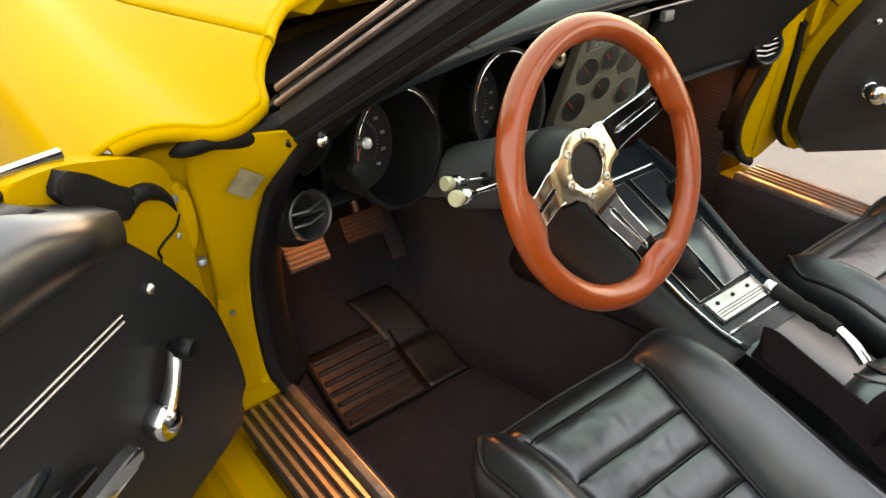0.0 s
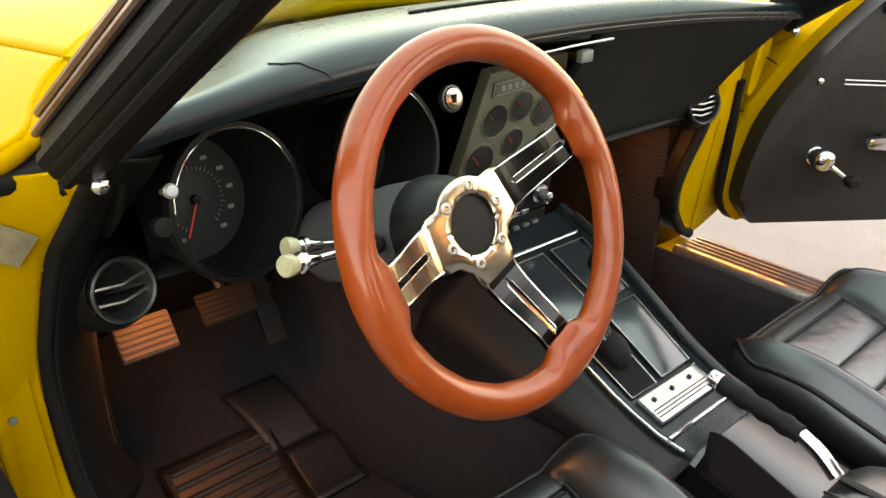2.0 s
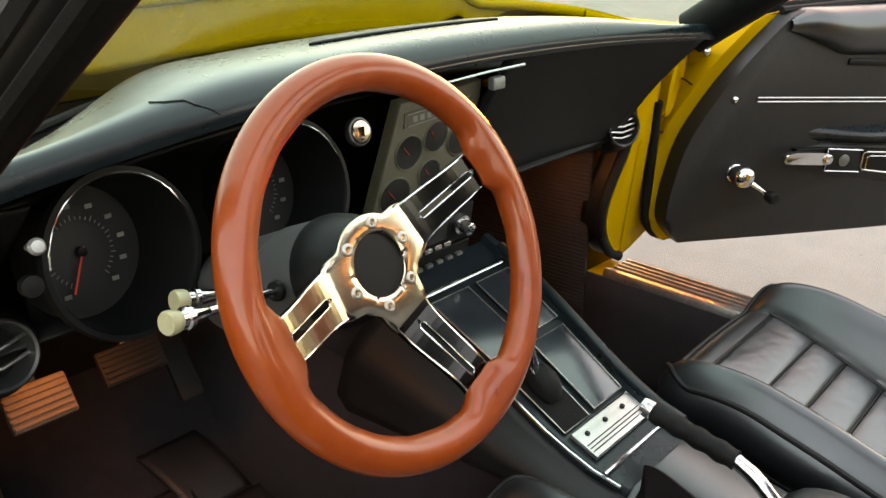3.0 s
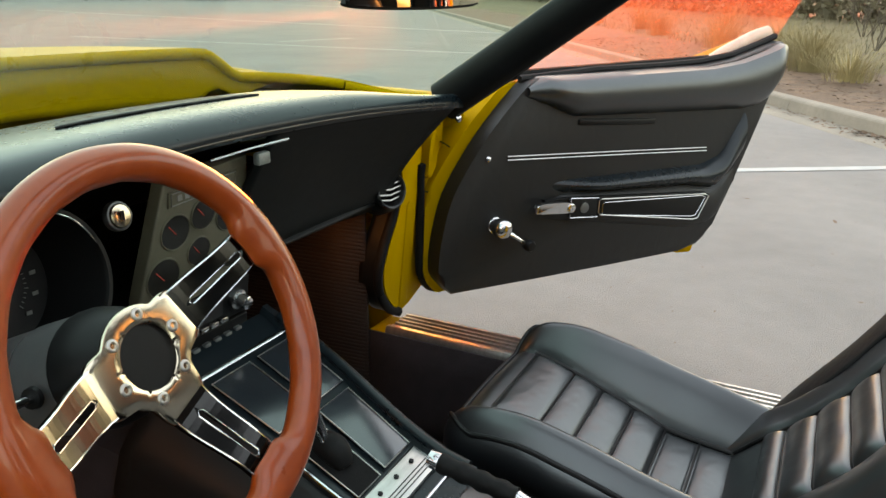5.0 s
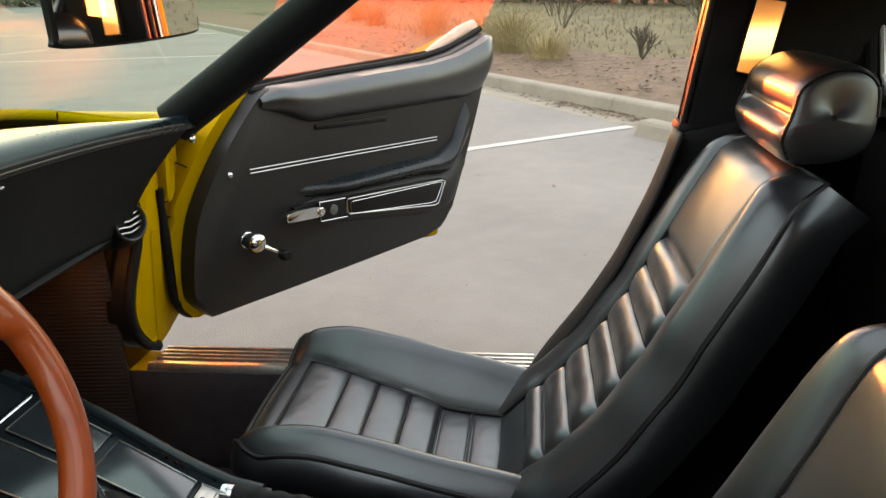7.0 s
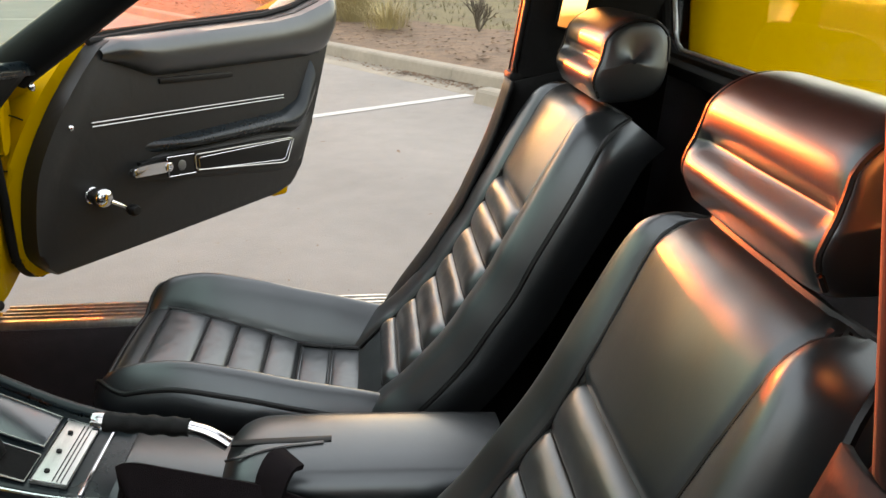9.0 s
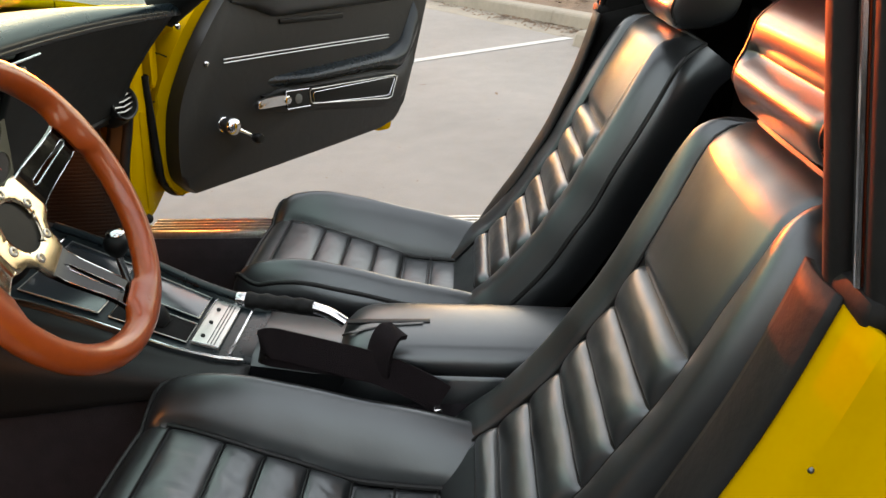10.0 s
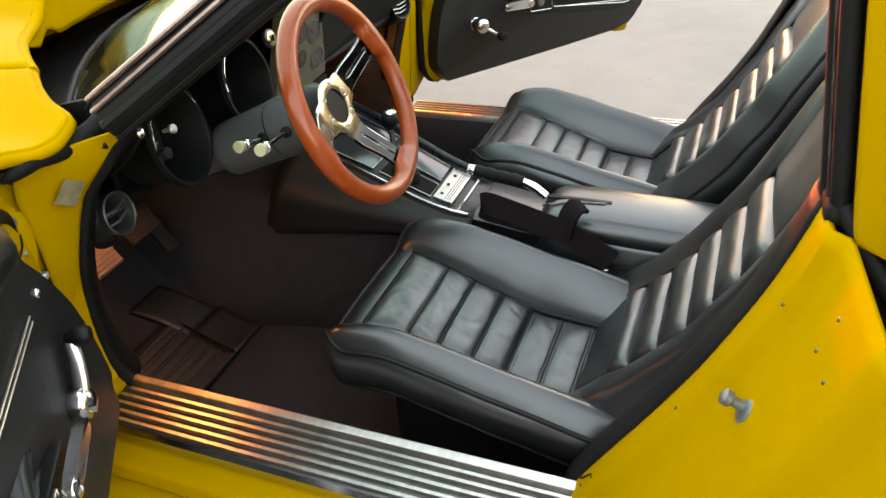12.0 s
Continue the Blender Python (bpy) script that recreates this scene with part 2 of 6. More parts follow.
# ---- mesh helpers ----
def part(name, bm, mat, parent=None, label="", smooth=True, thick=0.0, bevel=0.0):
    bmesh.ops.recalc_face_normals(bm, faces=bm.faces)
    me = bpy.data.meshes.new(name)
    bm.to_mesh(me)
    bm.free()
    me.materials.append(mat)
    if smooth:
        me.shade_smooth()
    ob = new(name, me)
    if parent:
        ob.parent = parent
        if parent.type == "EMPTY":
            ob.matrix_parent_inverse = Matrix.Translation(-parent.location)
    if label:
        ob["label"] = label
    if thick:
        md = ob.modifiers.new("thickness", "SOLIDIFY")
        md.thickness = thick
        md.offset = 0
    if bevel:
        md = ob.modifiers.new("edges", "BEVEL")
        md.width = bevel
        md.segments = 3
        md.limit_method = "ANGLE"
    if smooth:
        me.set_sharp_from_angle(angle=radians(42))
    return ob


def thing(name, label, category, group="", kind="", at=(0, 0, 0)):
    ob = new(name)
    ob.location = at
    ob.empty_display_size = 0.05
    return tagged(ob, label, category, group, kind)


def V(*a):
    return Vector(a)


def add_box(bm, c, size, rot=None, bevel=0.0):
    """An axis-aligned or turned block with rounded edges."""
    r = bmesh.ops.create_cube(bm, size=1.0)
    vs = r["verts"]
    m = Matrix.Translation(c) @ (rot.to_4x4() if rot else Matrix()) @ Matrix.Diagonal((*size, 1))
    bmesh.ops.transform(bm, matrix=m, verts=vs)
    if bevel:
        es = {e for v in vs for e in v.link_edges}
        bmesh.ops.bevel(bm, geom=list(es), offset=bevel, segments=2, affect="EDGES", profile=0.5)
    return bm


def box(c, size, rot=None, bevel=0.004):
    return add_box(bmesh.new(), c, size, rot, bevel)


def basis(axis):
    """Two directions square to an axis."""
    a = Vector(axis).normalized()
    ref = V(0, 0, 1) if abs(a.z) < 0.9 else V(0, 1, 0)
    u = a.cross(ref).normalized()
    return a, u, a.cross(u).normalized()


def add_rings(bm, rings, cap=True, closed=True):
    """Skin a list of rings of points."""
    rows = [[bm.verts.new(p) for p in r] for r in rings]
    n = len(rows[0])
    for a, b in zip(rows, rows[1:]):
        for i in range(n if closed else n - 1):
            j = (i + 1) % n
            bm.faces.new((a[i], a[j], b[j], b[i]))
    if cap and closed:
        bm.faces.new(rows[0][::-1])
        bm.faces.new(rows[-1])
    return bm


def add_turned(bm, base, axis, profile, seg=24, cap=True):
    """A turned shape: profile of (distance along axis, radius)."""
    a, u, v = basis(axis)
    rings = [[Vector(base) + a * d + (u * math.cos(2 * math.pi * k / seg) + v * math.sin(2 * math.pi * k / seg)) * max(r, 1e-4) for k in range(seg)] for d, r in profile]
    return add_rings(bm, rings, cap)


def turned(base, axis, profile, seg=24, cap=True):
    return add_turned(bmesh.new(), base, axis, profile, seg, cap)


def smooth_path(pts, n):
    """Points along a Catmull-Rom curve through pts."""
    p = [Vector(q) for q in pts]
    p = [p[0] * 2 - p[1]] + p + [p[-1] * 2 - p[-2]]
    out = []
    k = len(p) - 3
    for i in range(n + 1):
        s = min(i / n * k, k - 1e-6)
        j = int(s)
        t = s - j
        a, b, c, d = p[j:j + 4]
        out.append(0.5 * ((2 * b) + (c - a) * t + (2 * a - 5 * b + 4 * c - d) * t * t + (3 * b - a - 3 * c + d) * t ** 3))
    return out


def add_tube(bm, pts, radius, seg=10, flat=1.0, up=None, cap=True):
    """A tube along points; flat squashes it along its second direction."""
    pts = [Vector(q) for q in pts]
    rings = []
    for i, p in enumerate(pts):
        d = (pts[min(i + 1, len(pts) - 1)] - pts[max(i - 1, 0)]).normalized()
        ref = Vector(up) if up else (V(0, 0, 1) if abs(d.z) < 0.9 else V(0, 1, 0))
        u = d.cross(ref).normalized()
        v = d.cross(u).normalized()
        r = radius(i / (len(pts) - 1)) if callable(radius) else radius
        rings.append([p + u * r * math.cos(2 * math.pi * k / seg) + v * r * flat * math.sin(2 * math.pi * k / seg) for k in range(seg)])
    return add_rings(bm, rings, cap)


def tube(pts, radius, seg=10, flat=1.0, up=None, n=0):
    return add_tube(bmesh.new(), smooth_path(pts, n) if n else pts, radius, seg, flat, up)


def sheet(fn, nu, nv):
    """A surface from a function of two fractions."""
    bm = bmesh.new()
    rows = [[bm.verts.new(fn(i / nu, j / nv)) for j in range(nv + 1)] for i in range(nu + 1)]
    for a, b in zip(rows, rows[1:]):
        for j in range(nv):
            bm.faces.new((a[j], a[j + 1], b[j + 1], b[j]))
    return bm


def prism(outline, lift, lo, hi, bevel=0.0):
    """A plate from a flat outline: lift(u, v, w) gives the place, w from lo to hi."""
    bm = bmesh.new()
    a = [bm.verts.new(lift(u, v, lo)) for u, v in outline]
    b = [bm.verts.new(lift(u, v, hi)) for u, v in outline]
    n = len(a)
    bm.faces.new(a[::-1])
    top = bm.faces.new(b)
    for i in range(n):
        bm.faces.new((a[i], a[(i + 1) % n], b[(i + 1) % n], b[i]))
    if bevel:
        bmesh.ops.bevel(bm, geom=list(top.edges), offset=bevel, segments=3, affect="EDGES", profile=0.5)
    return bm


def curve2(pts, n):
    return [(p.x, p.y) for p in smooth_path([(a, b, 0) for a, b in pts], n)]


def ease(x):
    x = min(1.0, max(0.0, x))
    return x * x * (3 - 2 * x)


def mixv(a, b, t):
    return a + (b - a) * t


def glide(x, table):
    """Smooth curve through a table of (x, y)."""
    n = len(table)
    x = min(table[-1][0], max(table[0][0], x))
    for i in range(n - 1):
        (x0, y0), (x1, y1) = table[i], table[i + 1]
        if x <= x1:
            sl = (y1 - y0) / (x1 - x0)
            m0 = sl if i == 0 else (y1 - table[i - 1][1]) / (x1 - table[i - 1][0])
            m1 = sl if i == n - 2 else (table[i + 2][1] - y0) / (table[i + 2][0] - x0)
            t, w = (x - x0) / (x1 - x0), x1 - x0
            return (2 * t ** 3 - 3 * t * t + 1) * y0 + (t ** 3 - 2 * t * t + t) * w * m0 + (3 * t * t - 2 * t ** 3) * y1 + (t ** 3 - t * t) * w * m1


def interp(x, table):
    for (x0, y0), (x1, y1) in zip(table, table[1:]):
        if x <= x1:
            return y0 + (y1 - y0) * min(1, max(0, (x - x0) / (x1 - x0)))
    return table[-1][1]

# ---- ground and surroundings ----
def setting(name, bm, mat, label, category, **kw):
    return tagged(part(name, bm, mat, **kw), label, category, kind="structure")


setting("ground", sheet(lambda a, b: V(-250 + 500 * a, -250 + 500 * b, 0.0), 4, 4), ASPHALT, "pale worn grey asphalt of an empty car park", "ground")

KERB0, KDIR, KOUT = V(5.3, -1.62, 0), V(0.833, 0.553, 0), V(0.553, -0.833, 0)


def beyond(a, b, z=0.0):
    """A place a metres along the kerb and b metres behind its face."""
    return KERB0 + KDIR * a + KOUT * b + V(0, 0, z)


def bed(a, b):
    d = 0.10 + 120 * b ** 2.2
    along = -30 + 130 * a
    return beyond(along, d, 0.108 + 0.02 * ease((d - 0.17) / 0.3) + 0.05 * ease((d - 0.17) / 0.6) * noise.noise(V(along * 0.4, d * 0.4, 0)) + 0.02 * min(d, 20))


setting("planting_bed", sheet(bed, 90, 60), MULCH, "brown mulch planting bed behind the kerb", "planting bed")


def turf_fn(a, b):
    along = -30 + 130 * a
    d = 2.3 + 0.8 * noise.noise(V(along * 0.35, 0, 3)) + (9 + 3 * noise.noise(V(along * 0.2, 5, 3))) * b + 60 * b ** 3
    return beyond(along, d, 0.128 + 0.012 * ease(b * 12) + 0.02 * min(d, 20) + 0.05 * noise.noise(V(along * 0.4, d * 0.4, 0)))


setting("turf", sheet(turf_fn, 90, 24), GREEN, "dull green turf strip beyond the mulch", "grass")

kerb = thing("kerb", "pale concrete kerb with a gutter strip", "kerb", kind="structure", at=KERB0)
seg_profile = [(0.0, 0.0), (0.02, 0.10), (0.03, 0.113), (0.05, 0.122), (0.15, 0.125), (0.17, 0.115), (0.17, 0.0)]
for i in range(-8, 22):
    a0, a1 = i * 1.9 + 0.9 + 0.003, (i + 1) * 1.9 + 0.9 - 0.003
    bm = bmesh.new()
    add_rings(bm, [[beyond(a, b, z) for b, z in seg_profile] for a in (a0, a1)])
    part("kerb_stone", bm, CONCRETE, kerb, smooth=False)
bm = bmesh.new()
add_rings(bm, [[beyond(a, b, z) for b, z in ((-0.32, 0.0), (-0.30, 0.005), (-0.002, 0.006), (-0.002, 0.0))] for a in (-16, 42)])
part("gutter", bm, CONCRETE, kerb, "pale concrete gutter strip", smooth=False)

stop = thing("wheel_stop", "low concrete wheel stop beside the kerb", "wheel stop", "wheel stops along the kerb", at=beyond(-0.9, -0.5))
stop_profile = ((-0.51, 0.0), (-0.48, 0.085), (-0.46, 0.105), (-0.43, 0.113), (-0.35, 0.112), (-0.32, 0.10), (-0.30, 0.08), (-0.28, 0.0))
bm = bmesh.new()
add_rings(bm, [[beyond(a, -0.395 + (b + 0.395) * k, z * k) for b, z in stop_profile] for a, k in ((-1.92, 0.9), (-1.90, 1.0), (-0.02, 1.0), (0.0, 0.9))])
part("block", bm, CONCRETE, stop, smooth=False)
copy_thing(stop, Matrix.Translation(KDIR * 4.05))


def road_line(p, q, w=0.1):
    p, q = V(*p, 0.004), V(*q, 0.004)
    d = (q - p).normalized()
    side = V(-d.y, d.x, 0) * w / 2
    n = 30
    rnd = random.Random(int(p.x * 100))
    bm = bmesh.new()
    rows = []
    for i in range(n + 1):
        c = p + (q - p) * (i / n)
        k = 1 + rnd.uniform(-0.06, 0.06)
        rows.append((bm.verts.new(c + side * k), bm.verts.new(c - side * k)))
    for a, b in zip(rows, rows[1:]):
        bm.faces.new((a[0], a[1], b[1], b[0]))
    return setting("parking_line", bm, LINE, "worn white painted parking line on asphalt", "road marking")


road_line((5.40, -1.30), (2.7, 2.99))
road_line((26.6, 38.0), (19.0, 7.0), 0.14)
road_line((12.2, 16.5), (12.6, 4.5), 0.10)
road_line((56.7, 58.5), (42.0, 25.0), 0.22)
road_line((13.3, 10.9), (15.2, 10.2), 0.12)


def grass_clump(base, height, n, seed, spread):
    """A tuft of bent dry blades."""
    rnd = random.Random(seed)
    bm = bmesh.new()
    for _ in range(n):
        a = rnd.uniform(0, 2 * math.pi)
        r = rnd.uniform(0, spread * 0.5)
        lean = rnd.uniform(0.05, 0.75) * spread * 1.6
        h = height * rnd.uniform(0.45, 1.0)
        w = rnd.uniform(0.002, 0.0045) * max(1, height)
        p0 = Vector(base) + V(math.cos(a) * r, math.sin(a) * r, 0)
        d = V(math.cos(a), math.sin(a), 0)
        sd = V(-d.y, d.x, 0) * w
        prev = None
        for k in range(5):
            t = k / 4
            p = p0 + d * lean * t * t + V(0, 0, h * (t - 0.25 * t * t))
            cur = (bm.verts.new(p - sd * (1 - t * 0.9)), bm.verts.new(p + sd * (1 - t * 0.9)))
            if prev:
                bm.faces.new((prev[0], prev[1], cur[1], cur[0]))
            prev = cur
    return bm


def twig_bush(base, height, seed, n=26):
    """Thin bare stems that fork upwards."""
    rnd = random.Random(seed)
    bm = bmesh.new()

    def grow(p, d, length, r, depth):
        q = p + d * length
        add_tube(bm, [p, (p + q) / 2 + V(rnd.uniform(-1, 1), rnd.uniform(-1, 1), 0) * length * 0.08, q], lambda t: r * (1 - 0.45 * t), 5)
        if depth:
            for _ in range(3):
                nd = (d + V(rnd.uniform(-0.7, 0.7), rnd.uniform(-0.7, 0.7), rnd.uniform(-0.1, 0.5))).normalized()
                grow(p + d * length * rnd.uniform(0.5, 1.0), nd, length * rnd.uniform(0.5, 0.75), r * 0.6, depth - 1)

    for _ in range(6):
        d = V(rnd.uniform(-0.6, 0.6), rnd.uniform(-0.6, 0.6), 1).normalized()
        grow(Vector(base), d, height * 0.42, 0.012, 2)
    return bm


for i, (a, b, h, n) in enumerate([(4.9, 1.50, 0.85, 420), (3.8, 1.30, 0.60, 260), (5.5, 1.75, 0.75, 300), (7.2, 2.4, 0.9, 300), (8.8, 2.1, 0.8, 260), (10.4, 3.0, 1.1, 300), (12.8, 2.6, 1.0, 260), (15.5, 3.2, 1.1, 260), (19.0, 3.0, 1.1, 260)]):
    tagged(part("ornamental_grass", grass_clump(beyond(a, b, 0.17), h, int(n * 1.7), 50 + i, 0.62), GRASS), "clump of tall dry straw-coloured ornamental grass", "grass clump", "grass clumps in the bed")
for i, (a, b, h) in enumerate([(2.75, 1.95, 0.50), (2.95, 2.1, 0.55), (0.3, 3.2, 0.8), (1.2, 5.2, 1.0), (5.4, 5.5, 1.3), (-1.4, 4.4, 0.9), (10.5, 6.0, 1.4), (2.6, 4.4, 1.1), (3.6, 5.8, 1.3), (0.4, 6.5, 1.2), (7.5, 4.2, 1.2), (-2.6, 5.6, 1.1), (6.6, 7.5, 1.5)]):
    tagged(part("bare_shrub", twig_bush(beyond(a, b, 0.17), h, 80 + i), TWIG), "leafless shrub with thin forked brown twigs", "shrub", "shrubs in the bed")

# short dry tufts in the turf
bm = bmesh.new()
rnd = random.Random(33)
for _ in range(5000):
    a, d = rnd.uniform(-8, 26), 2.2 + abs(rnd.gauss(0, 5))
    p0 = beyond(a, d, 0.135 + 0.02 * min(d, 20) + 0.05 * noise.noise(V(a * 0.4, d * 0.4, 0)))
    for k in range(5):
        th, h = rnd.uniform(0, 6.28), rnd.uniform(0.04, 0.13)
        u = V(math.cos(th), math.sin(th), 0)
        sd = V(-u.y, u.x, 0) * 0.003
        bm.faces.new([bm.verts.new(q) for q in (p0 - sd, p0 + sd, p0 + u * h * 0.5 + V(0, 0, h))])
tagged(part("grass_tufts", bm, TUFT, smooth=False), "short dry grass tufts in the turf", "grass", kind="stuff")

# loose mulch chips and dead leaves
bm = bmesh.new()
rnd = random.Random(4)
for _ in range(2600):
    a, b = rnd.uniform(-5, 12), 0.2 + abs(rnd.gauss(0, 1.4))
    c = beyond(a, b, 0.15 + 0.02 * b)
    s = rnd.uniform(0.015, 0.05)
    th = rnd.uniform(0, 6.28)
    u, w = V(math.cos(th), math.sin(th), rnd.uniform(-0.3, 0.3)) * s, V(-math.sin(th), math.cos(th), rnd.uniform(-0.3, 0.3)) * s * 0.45
    q = [bm.verts.new(c + x) for x in (-u, -w + V(0, 0, 0.006), u, w)]
    bm.faces.new(q)
for _ in range(700):
    a, b = rnd.uniform(-3, 4) if _ % 2 else rnd.uniform(-0.2, 1.6), -abs(rnd.gauss(0, 0.11))
    c = beyond(a, b, 0.012)
    s = rnd.uniform(0.01, 0.03)
    th = rnd.uniform(0, 6.28)
    u, w = V(math.cos(th), math.sin(th), 0.2) * s, V(-math.sin(th), math.cos(th), 0.1) * s * 0.6
    bm.faces.new([bm.verts.new(c + x) for x in (-u, -w, u, w)])
tagged(part("mulch_chips", bm, MULCH, smooth=False), "scattered bark mulch and dead leaves", "mulch", kind="stuff")

# dry leaf bits and chips lying on the asphalt
rnd = random.Random(33)
bm = bmesh.new()
for k in range(900):
    c = V(rnd.uniform(0.9, 7.5), rnd.uniform(-6, 6), 0.003)
    s = rnd.uniform(0.003, 0.009) if k % 9 else rnd.uniform(0.012, 0.03)
    th = rnd.uniform(0, 6.28)
    u, w = V(math.cos(th), math.sin(th), 0.1) * s, V(-math.sin(th), math.cos(th), 0.05) * s * rnd.uniform(0.25, 0.6)
    bm.faces.new([bm.verts.new(c + x) for x in (-u, -w * 0.8, u * 0.3 - w, u, u * 0.2 + w)])
tagged(part("leaf_litter", bm, MULCH, smooth=False), "scattered dry leaf bits on the asphalt", "leaves", kind="stuff")

# row of small trees added along the beds' far edge to block the low sun
rnd = random.Random(21)
for i in range(47):
    a0 = -6 + i * 2.0
    bm = bmesh.new()
    foot = beyond(a0, 10.0, 0.3)
    add_tube(bm, [foot, foot + V(0.1, 0, 1.2), foot + V(0, 0.1, 2.4)], lambda t: 0.09 - 0.05 * t, 6)
    for k in range(1300):
        a, b = a0 + rnd.gauss(0, 0.9), 10.0 + rnd.gauss(0, 0.5)
        c = beyond(a, b)
        # tops rise with the sun's slope, so only headrest height and above is lit
        top = 0.98 + 0.055 * math.hypot(c.x, c.y + 0.6) + 0.10 * noise.noise(V(a * 0.8, 1, 2))
        z = 0.3 + (top - 0.3) * rnd.random() ** 0.85
        s = rnd.uniform(0.07, 0.2)
        vs = [V(c.x + rnd.uniform(-s, s), c.y + rnd.uniform(-s, s), min(top, z + rnd.uniform(-s, s))) for _ in range(3)]
        bm.faces.new([bm.verts.new(q) for q in vs])
    tagged(part("sun_block_tree", bm, SCRUB, smooth=False), "small dense olive tree added beyond the bed to block the low sun", "tree", "tree row beyond the bed")

# far edge of the car park: a low dark hedge line
rnd = random.Random(9)
bm = bmesh.new()
for i in range(560):
    ang = rnd.uniform(-1.3, 1.9)
    r = rnd.uniform(85, 110)
    c = V(math.cos(ang) * r, math.sin(ang) * r, 0)
    h = rnd.uniform(1.5, 3.5)
    for k in range(110):
        p = c + V(rnd.gauss(0, 2.2), rnd.gauss(0, 2.2), rnd.uniform(0.2, h))
        s = rnd.uniform(0.25, 0.7)
        vs = [bm.verts.new(p + V(rnd.uniform(-s, s), rnd.uniform(-s, s), rnd.uniform(-s, s))) for _ in range(3)]
        bm.faces.new(vs)
tagged(part("far_trees", bm, material("far_foliage", (0.12, 0.125, 0.085), 0.9, vary=0.4, scale=0.3), smooth=False), "distant dull green trees round the car park", "trees", kind="stuff")

# unseen tall dark wood added behind and beside the parked car to dim reflections
rnd = random.Random(12)
bm = bmesh.new()
for _ in range(17000):
    ang = radians(rnd.uniform(108, 308))
    r = rnd.uniform(13, 17)
    h = mixv(3.5, 1.0, ease((math.degrees(ang) - 195) / 40)) + 0.8 * noise.noise(V(math.cos(ang) * 4, math.sin(ang) * 4, 1))
    p = V(math.cos(ang) * r, math.sin(ang) * r, h * rnd.random() ** 0.8)
    s = rnd.uniform(0.3, 0.8)
    vs = [bm.verts.new(V(p.x + rnd.uniform(-s, s), p.y + rnd.uniform(-s, s), max(0, p.z + rnd.uniform(-s, s)))) for _ in range(3)]
    bm.faces.new(vs)
for i in range(40):
    ang = radians(108 + 200 * i / 39)
    q = V(math.cos(ang) * 15, math.sin(ang) * 15, 0)
    add_tube(bm, [q, q + V(0.1, 0, 0.8), q + V(0, 0.15, 1.5)], lambda t: 0.16 - 0.1 * t, 6)
tagged(part("light_blocking_wood", bm, HEDGE, smooth=False), "unseen dense dark trees added to dim light from the driver side", "trees", kind="stuff")

# ---- car shell ----
JY = lambda z: 0.335 - 0.04 * ease((z - 0.5) / 0.35)
BODY = curve2([(0, 0.974), (0.30, 0.970), (0.40, 0.962), (0.47, 0.955), (0.53, 0.942), (0.60, 0.919), (0.66, 0.906), (0.72, 0.917), (0.765, 0.914), (0.80, 0.900), (0.835, 0.86), (0.87, 0.70)], 80)


def body_z(ax, y):
    """Height of hood and fenders at a distance from the middle line."""
    a = max(0.0, (y - 0.26) / 2.1)
    z = interp(ax, BODY) + 0.042 * (1 - ease((ax - 0.325) / 0.065)) * (1 - 0.45 * a)
    z += 0.055 * math.exp(-((y - 1.25) / 0.55) ** 2) * math.exp(-((ax - 0.72) / 0.13) ** 2)
    z += 0.018 * (1 - ease((ax - 0.54) / 0.14)) * (1 - ease((y - 0.7) / 1.2))
    return z - 0.05 * a * a - 0.03 * a * a * (1 - ease((ax - 0.3) / 0.3))


def seam_x(y):
    return interp(y, [(0.30, 0.522), (0.375, 0.530), (0.8, 0.590), (1.4, 0.62), (2.4, 0.64)])


def hood_start(ax):
    return interp(ax, [(0, 0.60), (0.15, 0.580), (0.29, 0.545), (0.40, 0.505), (0.46, 0.465), (0.50, 0.42), (0.53, 0.375)])


def fender_start(ax):
    return interp(ax, [(0.53, 0.375), (0.56, 0.34), (0.585, 0.298), (0.60, 0.255), (0.61, 0.238), (0.64, 0.236), (0.69, 0.256), (0.74, 0.264), (0.87, 0.264)])


SIDES = ((-1, "driver"), (1, "passenger"))

